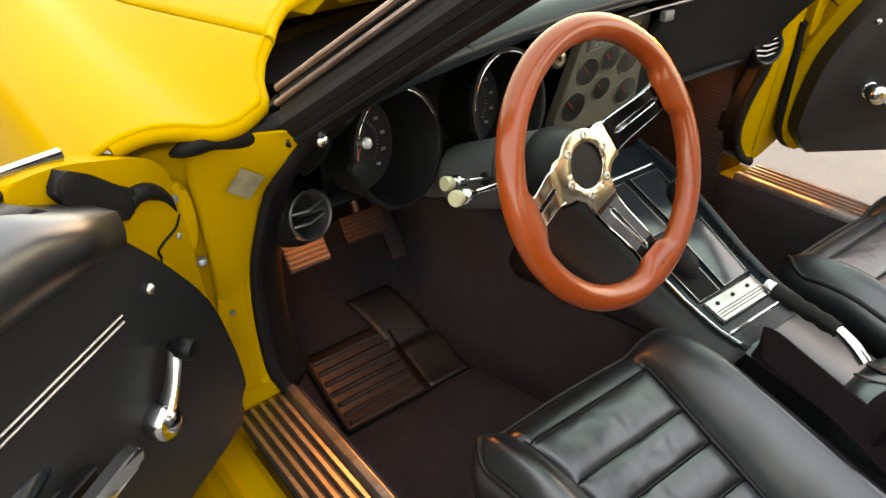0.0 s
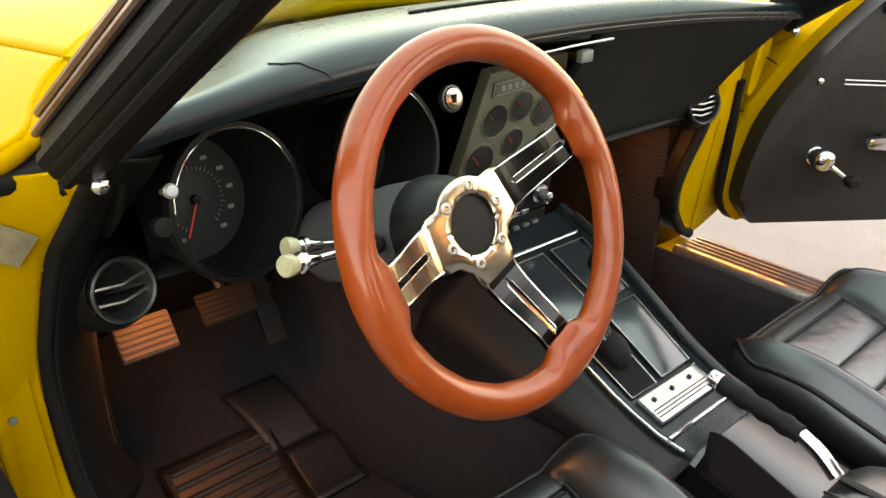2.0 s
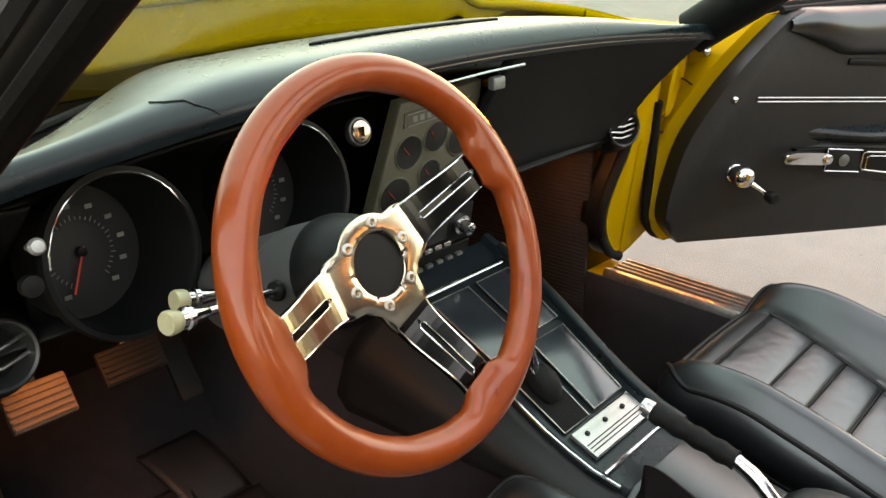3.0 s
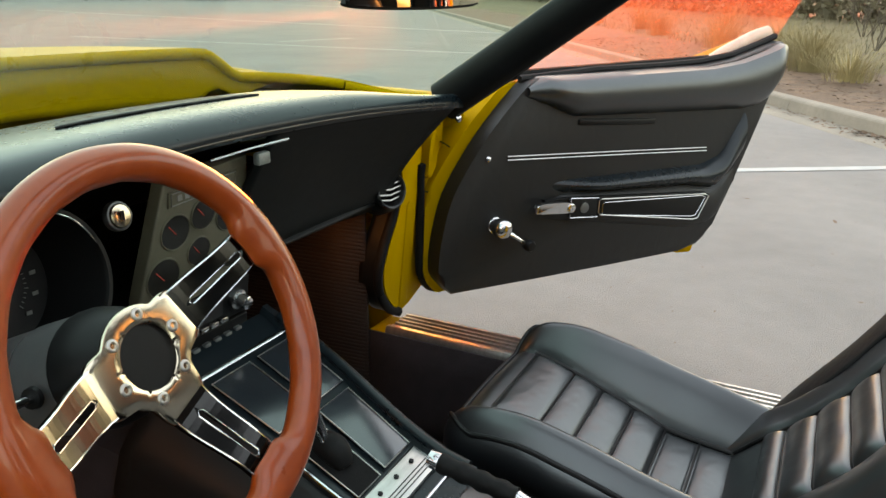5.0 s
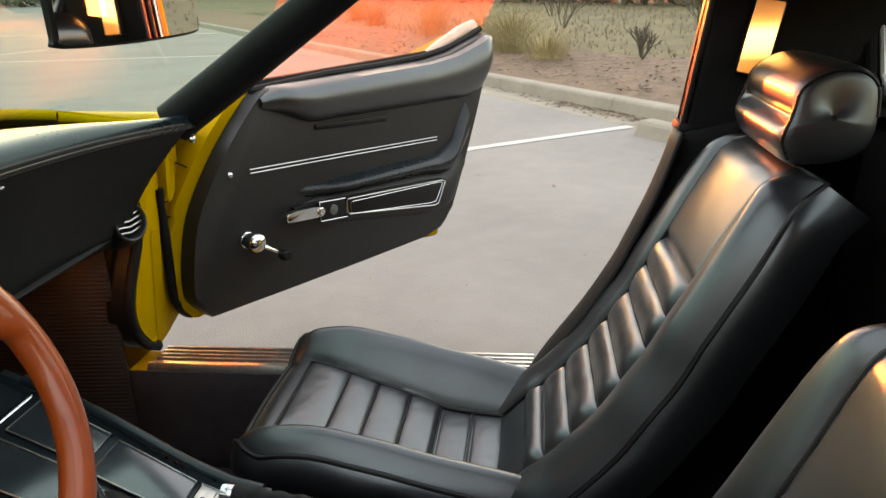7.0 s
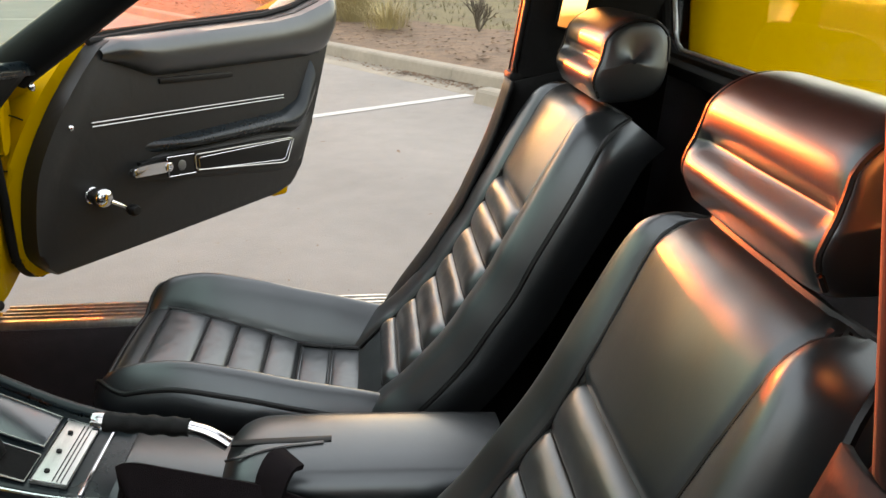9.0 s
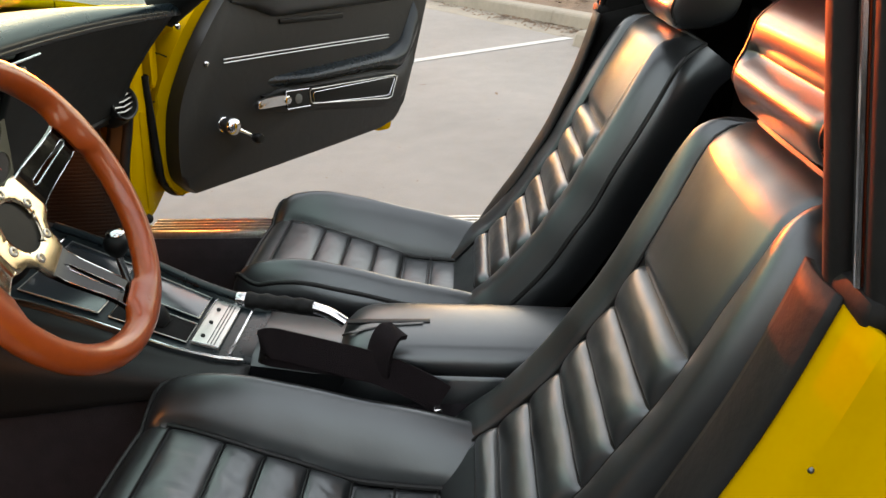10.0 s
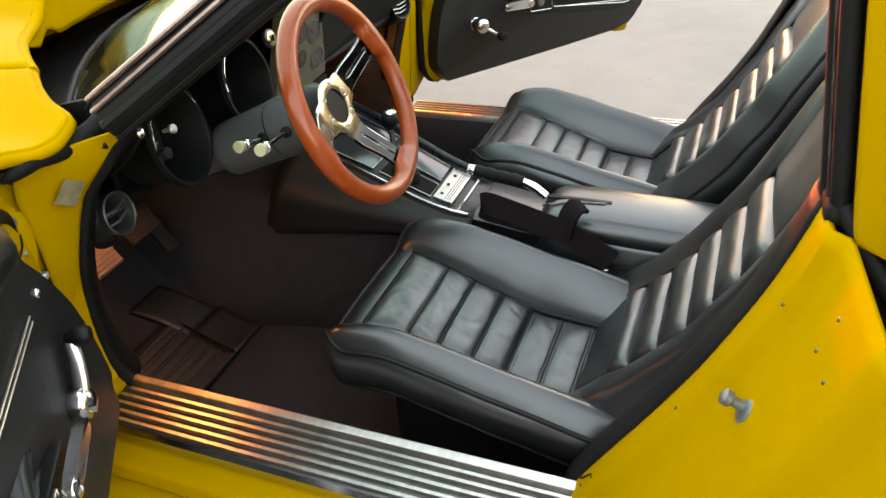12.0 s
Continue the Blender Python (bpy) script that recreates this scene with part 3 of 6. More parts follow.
for s, who in SIDES:
    X = lambda x: s * x
    # rocker panel under the opening
    prof = [(0.600, 0.20), (0.597, 0.405), (0.695, 0.402), (0.702, 0.385), (0.742, 0.372), (0.75, 0.355), (0.742, 0.348), (0.765, 0.338), (0.785, 0.30), (0.79, 0.22), (0.76, 0.17), (0.62, 0.17)]
    bm = add_rings(bmesh.new(), [[V(X(x), y, z) for x, z in prof] for y in (-0.52, -0.3, 0.0, 0.38)])
    setting("rocker_panel", bm, YELLOW, "yellow painted rocker panel below the door sill", "car body", bevel=0.004)
    # sill plate: raised inner lip, dark field and bright ribs
    sill = thing("sill_plate", "ribbed aluminium door sill plate with dark grooves", "sill plate", "sill plates", at=(X(0.64), -0.08, 0.405))
    y0, y1 = -0.47, 0.330
    lip = [(0.586, 0.392), (0.586, 0.402), (0.588, 0.418), (0.594, 0.427), (0.608, 0.424), (0.612, 0.41), (0.60, 0.405)]
    part("inner_lip", add_rings(bmesh.new(), [[V(X(x), y, z) for x, z in lip] for y in (y0, y1)]), ALU, sill, "worn bright rolled inner lip", bevel=0.002)
    part("field", box((X(0.6525), (y0 + y1) / 2, 0.4085), (0.084, y1 - y0, 0.006), bevel=0.001), DARKMETAL, sill, "dark grooved field")
    for k in range(5):
        xx = 0.6195 + k * 0.0165
        rib = [(xx - 0.0045, 0.4112), (xx - 0.003, 0.4185), (xx + 0.003, 0.4185), (xx + 0.0045, 0.4112)]
        part("rib", add_rings(bmesh.new(), [[V(X(x), y, z) for x, z in rib] for y in (y0, y1)]), ALU, sill, smooth=False)
    part("outer_lip", add_rings(bmesh.new(), [[V(X(x), y, z) for x, z in ((0.695, 0.405), (0.696, 0.414), (0.703, 0.408), (0.704, 0.392), (0.7, 0.388))] for y in (y0, y1)]), CHROME, sill, smooth=False)

    # hinge pillar in front of the opening
    inner = curve2([(0.612, 0.415), (0.628, 0.465), (0.633, 0.53), (0.635, 0.615), (0.633, 0.68), (0.624, 0.737), (0.597, 0.79), (0.562, 0.832), (0.527, 0.868), (0.506, 0.896)], 40)
    if s > 0:
        inner = curve2([(0.668, 0.432), (0.622, 0.460), (0.588, 0.508), (0.580, 0.560), (0.594, 0.620), (0.615, 0.680), (0.617, 0.737), (0.597, 0.79), (0.562, 0.832), (0.527, 0.868), (0.506, 0.896)], 40)
    edge3 = [V(u, JY(v), v) for u, v in inner]
    tip = [(0.522, 0.900), (0.58, 0.888), (0.64, 0.884)]
    if s < 0:
        # the upper jamb sweeps rearwards along the windshield pillar
        sweep = [(0.635, 0.326, 0.615), (0.633, 0.309, 0.68), (0.624, 0.292, 0.737), (0.613, 0.270, 0.795), (0.606, 0.248, 0.824), (0.598, 0.226, 0.849), (0.590, 0.199, 0.879), (0.587, 0.167, 0.904), (0.584, 0.144, 0.925)]
        edge3 = smooth_path([(0.612, JY(0.415), 0.415), (0.628, JY(0.465), 0.465), (0.633, JY(0.53), 0.53)] + sweep, 40)
        inner = [(u, v) for u, v in inner if v < 0.69]
        tip = [(0.648, 0.74), (0.668, 0.79), (0.680, 0.845), (0.690, 0.880)]
    outline = inner + tip + [(0.735, 0.882), (0.80, 0.86), (0.81, 0.70)] + ([(0.80, 0.50), (0.77, 0.40)] if s < 0 else [(0.80, 0.52), (0.77, 0.46), (0.70, 0.44)])
    pillar = thing("hinge_pillar", "yellow painted door hinge pillar with bolts", "car body", "hinge pillars", kind="structure", at=(X(0.7), 0.3, 0.4))
    part("panel", prism(outline, lambda u, v, w: V(X(u), JY(v) + 0.045 - w, v), 0.0, 0.045, 0.004), YELLOW, pillar)
    # raised channel and flange on the pillar
    face = lambda u, v, w: V(X(u), JY(v) - w, v)
    edge = [(u + 0.004, v) for u, v in inner[3:36]]
    crown = [(0.575, 0.876), (0.62, 0.868), (0.665, 0.868), (0.684, 0.855), (0.688, 0.80)] if s > 0 else [(0.665, 0.74), (0.680, 0.80)]
    part("reinforcement", prism(edge + crown + [(0.687, 0.72), (0.692, 0.60), (0.690, 0.455)], face, -0.01, 0.007, 0.004), YELLOW, pillar, "raised yellow jamb plate", bevel=0.004)
    part("embossed_panel", prism([(0.645, 0.455), (0.648, 0.69), (0.655, 0.70), (0.677, 0.695), (0.682, 0.60), (0.680, 0.455)], face, 0.004, 0.0095, 0.003), YELLOW, pillar, bevel=0.003)
    part("hinge_block", prism(curve2([(0.704, 0.745), (0.700, 0.80), (0.708, 0.838), (0.722, 0.846), (0.734, 0.835), (0.738, 0.79), (0.732, 0.748), (0.718, 0.738), (0.704, 0.745)], 28)[:-1], face, -0.01, 0.020, 0.006), YELLOW, pillar, "yellow painted hinge casting", bevel=0.005)
    if s < 0:
        part("hinge_pin", turned(V(X(0.702), JY(0.74) - 0.012, 0.715), (0, 0, 1), [(0, 0), (0, 0.005), (0.002, 0.0075), (0.008, 0.0075), (0.010, 0.006), (0.010, 0)], 14), STEEL, pillar, "bare steel hinge pin")
        part("slot", prism([(0.698, 0.655), (0.703, 0.655), (0.704, 0.685), (0.700, 0.687)], face, -0.002, 0.0012, 0.0005), PLASTIC, pillar)
        for u, v in ((0.672, 0.615), (0.728, 0.63), (0.724, 0.825)):
            b = V(X(u), JY(v) - (0.018 if v > 0.7 else 0.008 if u < 0.69 else 0.0), v)
            part("bolt", turned(b, (0, -1, 0), [(0, 0.008), (0.003, 0.008), (0.004, 0.005), (0.009, 0.0045), (0.0095, 0.0)], 8), STRIKER, pillar)
    if s > 0:
        strip = [V(0.690, 0.292, 0.775), V(0.692, 0.296, 0.748), V(0.698, 0.300, 0.681), V(0.706, 0.306, 0.611), V(0.709, 0.310, 0.548), V(0.717, 0.310, 0.506), V(0.745, 0.306, 0.472), V(0.79, 0.30, 0.450)]
        part("rubber_strip", tube(strip, 0.0095, 10, n=40), RUBBER, pillar, "black rubber strip down the jamb")
    if s < 0:
        jamb_in = smooth_path(sweep, 40)
        jamb_out = smooth_path([(0.690, 0.318, 0.615), (0.690, 0.298, 0.70), (0.694, 0.289, 0.78), (0.698, 0.284, 0.85), (0.684, 0.272, 0.886), (0.644, 0.250, 0.893), (0.612, 0.222, 0.897), (0.597, 0.182, 0.908), (0.585, 0.146, 0.927)], 40)
        flip = lambda p: V(-p.x, p.y, p.z)
        swept = lambda a, b: mixv(jamb_in[int(a * 40 + 0.5)], jamb_out[int(a * 40 + 0.5)], b)
        part("upper_jamb", sheet(lambda a, b: flip(swept(a, b)) + V(0, -0.006 * math.sin(math.pi * b) * (1 - a), 0), 40, 10), YELLOW, pillar, "yellow jamb sweeping up along the windshield pillar", thick=0.003)
        part("flange", tube([V(-0.584, 0.146, 0.926), V(-0.578, 0.128, 0.941), V(-0.574, 0.10, 0.957), V(-0.574, 0.05, 0.984)], lambda t: 0.0045 * (1 - 0.8 * t), 8, n=12), YELLOW, pillar, "thin yellow flange under the pillar seal")
    seal_pts = [V(X(e.x - 0.007), e.y + 0.002, e.z) for e in edge3]
    setting("door_seal_front", tube(seal_pts, 0.0095, 10, 1.2, n=80), RUBBER, "black rubber weatherstrip round the door opening", "door seal")
    # inner garnish beside the seal
    trim_fn = lambda a, b: V(X(edge3[int(a * 40 + 0.5)].x - mixv(0.010, 0.070 if s < 0 else 0.012, b)), edge3[int(a * 40 + 0.5)].y - 0.004 + 0.050 * b * b, edge3[int(a * 40 + 0.5)].z - 0.022 * b * ease((a - 0.5) / 0.3))
    setting("pillar_garnish", sheet(trim_fn, 40, 8), PLASTIC, "black plastic kick trim inside the hinge pillar", "interior trim", thick=0.004)

    # footwell side, carpet
    setting("kick_panel", sheet(lambda a, b: V(X(0.575 - 0.05 * b - 0.0016 * math.sin(2 * math.pi * 70 * a)), 0.365 + 0.515 * b, 0.16 + 0.62 * a), 420, 6), KICK, "dark brown ribbed footwell side panel", "interior trim", thick=0.01)
    setting("sill_carpet", sheet(lambda a, b: V(X(0.585 - 0.012 * a), -0.55 + 0.92 * b, 0.412 - 0.25 * a), 4, 10), CARPET, "dark brown carpet on the inner sill", "carpet", thick=0.006)

    # front fender
    def fender(a, b):
        x0 = mixv(0.533, 0.87, b)
        yb = mixv(0.375, 2.36, a)
        y = mixv(fender_start(x0), 2.36, a)
        x = mixv(seam_x(yb) + 0.003, 0.87, b) if a else x0
        return V(X(x), y, body_z(x, y))
    setting("front_fender", sheet(lambda a, b: fender(a ** 1.4, b), 48, 60), YELLOW, "glossy yellow front fender with a raised crest", "car body", thick=0.006)
    lip = [fender(0, k / 40) + V(0, 0.003, -0.009) for k in range(0, 30)]
    setting("fender_lip", tube(lip, 0.0095, 10), YELLOW, "rolled yellow edge of the front fender", "car body")
    seal = [(0.713, 0.268, 0.874), (0.703, 0.258, 0.880), (0.676, 0.250, 0.888), (0.648, 0.245, 0.886), (0.620, 0.240, 0.884), (0.592, 0.232, 0.890), (0.570, 0.218, 0.903), (0.558, 0.200, 0.920)]
    setting("fender_edge_seal", tube([V(X(x), y + 0.008, z + 0.005) for x, y, z in seal], lambda t: (0.004 + 0.0105 * ease(t * 4)) * (1 + 0.05 * math.sin(9 * t + 3) + 0.03 * math.sin(31 * t)), 14, 1.0, n=48), RUBBER, "black rubber cowl seal under the fender edge", "door seal")

    # windshield pillar
    lo, hi = V(X(0.600), 0.235, 0.897), V(X(0.525), -0.150, 1.145)
    pil = thing("windshield_pillar", "black windshield pillar with dull metal outer trim", "windshield pillar", "windshield pillars", kind="structure", at=lo)
    sec = [(-0.036, -0.018), (-0.032, 0.012), (-0.010, 0.020), (0.02, 0.018), (0.036, 0.006), (0.036, -0.012), (0.010, -0.028), (-0.018, -0.028)]
    sec = curve2(sec + sec[:1], 32)[:-1]
    axis = (hi - lo).normalized()
    out = V(s, 0, 0.35).normalized()
    out = (out - axis * out.dot(axis)).normalized()
    fwd = axis.cross(out).normalized()
    if fwd.y < 0:
        fwd = -fwd
    ext_hi = hi + axis * 0.03
    ext_lo = lo + axis * 0.058
    part("post", add_rings(bmesh.new(), [[p + fwd * u * k + out * v * k for u, v in sec] for p, k in ((ext_lo, 1.02), ((lo + hi) / 2, 0.95), (ext_hi, 0.9))]), PLASTIC, pil, bevel=0.004)
    part("outer_moulding", tube([ext_lo + fwd * 0.024 + out * 0.02, (lo + hi) / 2 + fwd * 0.022 + out * 0.02, ext_hi + fwd * 0.02 + out * 0.02], 0.0045, 8), DULLTRIM, pil, "dull metal windshield moulding with the sunset reflection in its reddish colour")
    part("outer_moulding", tube([ext_lo + fwd * 0.006 + out * 0.023, (lo + hi) / 2 + fwd * 0.006 + out * 0.023, ext_hi + fwd * 0.006 + out * 0.022], 0.004, 8), DULLTRIM, pil, "dull metal windshield moulding with the sunset reflection in its reddish colour")
    part("weatherstrip", tube([ext_lo - fwd * 0.016 + out * 0.014, (lo + hi) / 2 - fwd * 0.016 + out * 0.014, ext_hi - fwd * 0.014 + out * 0.014], 0.010, 8), RUBBER, pil)
    part("weatherstrip", tube([ext_lo - fwd * 0.033 + out * 0.002, (lo + hi) / 2 - fwd * 0.031 + out * 0.002, ext_hi - fwd * 0.028 + out * 0.002], 0.007, 8), RUBBER, pil)
    part("screw", turned(V(X(0.581), 0.153, 0.899), V(-s * 0.2, -1, 0.2), [(0, 0.008), (0.003, 0.008), (0.006, 0.005), (0.007, 0)], 10), CHROME, pil)

    # rear body side: slanted lock pillar face with inner flange
    edge = [(-0.442, 0.392), (-0.487, 0.475), (-0.546, 0.575), (-0.593, 0.660), (-0.618, 0.712), (-0.650, 0.785), (-0.670, 0.840), (-0.690, 0.905)]
    if s > 0:
        edge = [(y - 0.02 * ease((z - 0.40) / 0.25), z) for y, z in edge]
    ecurve = curve2(edge, 24)

    def lock_face(a, b):
        y, z = ecurve[int(a * 24)]
        x = mixv(0.588, 0.865, b)
        step = 0.014 * ease((b - 0.16) / 0.05) + 0.03 * ease((b - 0.72) / 0.1)
        return V(X(x), y - step - (0.035 if s < 0 else 0.55) * b, z - 0.012 * b)
    lock = thing("lock_pillar", "yellow painted rear door jamb with striker bolt", "car body", "lock pillars", kind="structure", at=(X(0.7), -0.6, 0.4))
    part("panel", sheet(lock_face, 24, 30), YELLOW, lock, thick=0.006)
    if s < 0:
        st = V(X(0.690), -0.651, 0.716)
        part("striker", turned(st, V(0.0, 0.89, 0.45), [(-0.006, 0.017), (0.004, 0.017), (0.0055, 0.015), (0.0065, 0.0062), (0.019, 0.0055), (0.021, 0.0088), (0.028, 0.0088), (0.0305, 0.006), (0.031, 0)], 24), STRIKER, lock, "dull zinc door striker bolt")
        chip = [lock_face(2 / 24 + k * 0.5 / 24, 0.010 + 0.030 * k) + V(0, 0.003, 0.002) for k in range(4)]
        part("paint_crack", tube(chip, lambda t: 0.0022 * (1 - 0.8 * t), 6, n=8), PLASTIC, lock, "dark crack in the paint")
    for x, y, z in ((0.621, -0.58, 0.630), (0.636, -0.66, 0.808), (0.715, -0.67, 0.829), (0.754, -0.67, 0.830), (0.713, -0.69, 0.865), (0.610, -0.49, 0.450)):
        i = min(range(len(ecurve)), key=lambda k: abs(ecurve[k][1] - z))
        p = lock_face(i / 24, max(0.02, x - 0.588) / 0.277)
        part("rivet", turned(p + V(0, 0.002, 0.001), V(0, 0.89, 0.45), [(0, 0.0026), (0.0012, 0.0026), (0.002, 0.0016), (0.0022, 0)], 8), DARKMETAL, lock)
    setting("door_seal_rear", sheet(lambda a, b: V(X(mixv(0.538 if s < 0 else 0.525, 0.593 if s < 0 else 0.602, b)), ecurve[int(a * 24)][0] + 0.005 - 0.004 * (2 * b - 1) ** 2, ecurve[int(a * 24)][1] + 0.003), 24, 8), RUBBER, "black rubber weatherstrip along the rear door jamb", "door seal", thick=0.006)

    def inner_quarter(a, b):
        y, z = ecurve[int(a * 24)]
        return V(X(0.552 + 0.030 * b), y - 0.006 - 0.5 * b, z + 0.10 * b)
    setting("quarter_trim", sheet(inner_quarter, 24, 6), HEADLINER, "black interior quarter trim beside the seat", "interior trim", thick=0.006)

    def rear_wall(a, b):
        y = -0.44 - 0.62 * b
        return V(X(0.598), y, mixv(0.16, interp(-y, [(0.44, 0.36), (0.6, 0.57), (0.70, 0.82), (0.75, 0.92), (1.06, 1.12)]), a))
    setting("rear_side_wall", sheet(rear_wall, 6, 16), HEADLINER, "black carpeted side wall behind the seat", "interior trim", thick=0.008)

    def quarter(a, b):
        z = mixv(0.36, 0.95, a)
        y = interp(z, [(0.36, -0.47), (0.62, -0.66), (0.9, -0.785), (0.95, -0.80)])
        x = 0.865 - 0.05 * ease((z - 0.75) / 0.2) + 0.03 * math.sin(min(1, b * 2) * math.pi / 2) * (1 - a)
        return V(X(x - 0.12 * a * a * b), y - 0.02 - (0.0 if s < 0 else 0.24 * (1 - b)) - 1.6 * b, z + 0.04 * b)
    setting("rear_quarter_panel", sheet(quarter, 20, 20), YELLOW, "glossy yellow rear quarter panel", "car body", thick=0.006)

    # roof hoop post behind the door with layered seals
    lo, hi = V(X(0.590), -0.698, 0.905), V(X(0.568), -0.666, 1.145)
    if s > 0:
        lo, hi = V(0.590, -0.716, 0.905), V(0.568, -0.750, 1.145)
    post = thing("roof_hoop_post", "black rubber-edged roof hoop post behind the door", "roof pillar", "roof hoop posts", kind="structure", at=lo)
    ax = hi - lo
    HP = lambda t, u, v: lo + ax * t + V(X(u), v, 0)
    part("post", add_rings(bmesh.new(), [[HP(t, u, v) for u, v in ((-0.028, -0.002), (0.022, -0.010), (0.025, -0.03), (0.025, -0.26), (-0.02, -0.30), (-0.028, -0.1))] for t in (0.0, 0.5, 1.05)]), HEADLINER, post, bevel=0.006)
    for u, v, r, nm in ((-0.020, 0.002, 0.012, "inner_seal"), (0.002, -0.004, 0.010, "seal"), (0.020, -0.004, 0.011, "seal")):
        part(nm, tube([HP(0.0, u, v), HP(0.5, u, v), HP(1.04, u, v)], r if s < 0 else r * 0.6, 12, 0.85), RUBBER if s < 0 else PIPING, post, "thick black rubber seal")
    lip = (-0.027, 0.006) if s < 0 else (0.026, -0.005)
    # sunlit edge of the seal, its orange light given by the rubber colour
    part("seal_lip", tube([HP(0.0, *lip), HP(0.5, *lip), HP(1.04, *lip)], 0.0055 if s < 0 else 0.004, 10, 0.8), SUNLITRUBBER, post, "seal lip with orange sunlight put into its reddish-brown colour")
    part("metal_strip", tube([HP(0.06, 0.011, 0.006), HP(0.5, 0.011, 0.006), HP(1.04, 0.011, 0.006)], 0.0024, 6), CHROME, post, "thin bright strip")
    part("outer_skin", add_rings(bmesh.new(), [[HP(t, u, v) for u, v in ((0.027, -0.014), (0.045, -0.014), (0.075, -0.05), (0.085, -0.34), (0.03, -0.34))] for t in (-0.06, 0.5, 1.1)]), YELLOW, post, "yellow painted outer skin", bevel=0.004)
    part("seal_foot", box(lo + V(X(0.0), -0.004, 0.004), (0.062, 0.030, 0.024), None, 0.009), RUBBER, post)
    part("drip_seal", tube([lo + V(X(0.022), -0.006, 0.012), lo + V(X(0.040), -0.024, -0.012), lo + V(X(0.062), -0.05, -0.045), lo + V(X(0.09), -0.08, -0.075)], 0.010, 10, n=12), RUBBER, post, "black rubber seal curving to the outer panel")
    lamp = thing("pillar_lamp", "lit amber interior lamp on the roof hoop post", "lamp", "interior lamps", at=(X(0.533), -0.817, 1.055))
    lean = Matrix.Rotation(radians(11), 3, "X")
    part("lens", box((X(0.5395), -0.817, 1.055), (0.010, 0.043, 0.112), lean, 0.003), LAMPLENS, lamp, "glowing warm lens")
    part("frame", box((X(0.545), -0.817, 1.055), (0.012, 0.049, 0.118), lean, 0.003), PLASTIC, lamp)

    # lower side skin with the wheel arch, and the wheels
    def side(a, b):
        y = mixv(0.30 if s < 0 else 0.46, 2.36, a)
        arch = 0.36 * math.sqrt(max(0.0, 1 - ((y - 1.38) / 0.38) ** 2)) + 0.30 if abs(y - 1.38) < 0.38 else 0.24
        return V(X(0.868 - 0.05 * (1 - b) ** 2), y, mixv(arch, body_z(0.868, y), b))
    setting("front_side_skin", sheet(side, 60, 8), YELLOW, "yellow lower front fender side with a wheel arch", "car body", thick=0.006)
    for yw in (1.38, -1.30):
        setting("wheel", turned((X(0.63), yw, 0.325), (s, 0, 0), [(0, 0.20), (0.15, 0.20), (0.16, 0.17), (0.13, 0.10), (0.15, 0.05), (0.15, 0)], 32), STEEL, "silver steel road wheel", "wheel")
        setting("tyre", turned((X(0.62), yw, 0.325), (s, 0, 0), [(0, 0.20), (0.0, 0.30), (0.02, 0.322), (0.18, 0.322), (0.20, 0.30), (0.20, 0.20)], 40, cap=False), RUBBER, "black road tyre resting on the asphalt", "tyre")
setting("nose", sheet(lambda a, b: V(-0.868 + 1.736 * b, 2.36 + 0.12 * math.sin(math.pi * b) * (1 - 0.4 * a), mixv(0.25, body_z(abs(-0.868 + 1.736 * b), 2.36), a)), 8, 40), YELLOW, "yellow nose of the car", "car body", thick=0.006)
setting("tail", sheet(lambda a, b: V(-0.84 + 1.68 * b, -2.14 - 0.06 * math.sin(math.pi * b), mixv(0.30, 0.90, a)), 6, 30), YELLOW, "yellow tail panel of the car", "car body", thick=0.006)

# hood with raised centre
def hood(a, b):
    q = 2 * b - 1
    y0 = hood_start(abs(q) * 0.53)
    yb = mixv(0.375, 2.3, a)
    return V(q * seam_x(yb), mixv(y0, 2.3, a), body_z(abs(q) * seam_x(yb), mixv(y0, 2.3, a)))


setting("hood", sheet(lambda a, b: hood(a ** 1.4, b), 44, 80), YELLOW, "glossy yellow hood with a raised centre bulge", "car body", thick=0.008)
setting("hood_rear_edge", sheet(lambda a, b: hood(0, b) + V(0, 0.002 + 0.006 * a, -0.003 - (0.085 - 0.045 * ease((abs(2 * b - 1) * 0.53 - 0.31) / 0.06) - 0.030 * ease((abs(2 * b - 1) * 0.53 - 0.38) / 0.08)) * a), 8, 60), YELLOW, "yellow turned-down rear edge of the hood", "car body", thick=0.006)
setting("hood_lip", tube([hood(0, k / 60) + V(0, -0.001, -0.006) for k in range(61)], 0.0095, 10), YELLOW, "rolled yellow rear lip of the hood", "car body")
for s in (-1, 1):
    setting("hood_channel", sheet(lambda a, b: V(s * (seam_x(0.4 + 1.9 * a) - 0.02 + 0.04 * b), 0.4 + 1.9 * a, body_z(seam_x(0.4 + 1.9 * a), 0.4 + 1.9 * a) - 0.025), 20, 2), PLASTIC, "dark gap between hood and fender", "car body")
setting("cowl_well", sheet(lambda a, b: V(-0.60 + 1.20 * b, 0.20 + 0.36 * a + 0.17 * (1 - (2 * b - 1) ** 2), 0.885 - 0.01 * a), 6, 20), PLASTIC, "dark wiper well below the windshield", "car body", thick=0.01)

# windshield
def shield(a, b):
    q = 2 * b - 1
    lo = V(0.585 * q, 0.27 + 0.25 * (1 - abs(q) ** 2.2), 0.905 + 0.03 * (1 - q * q))
    hi = V(0.50 * q, -0.15 + 0.09 * (1 - abs(q) ** 2.2), 1.155 + 0.03 * (1 - q * q))
    return mixv(lo, hi, a) + V(0, 0, 0.012 * math.sin(a * math.pi))


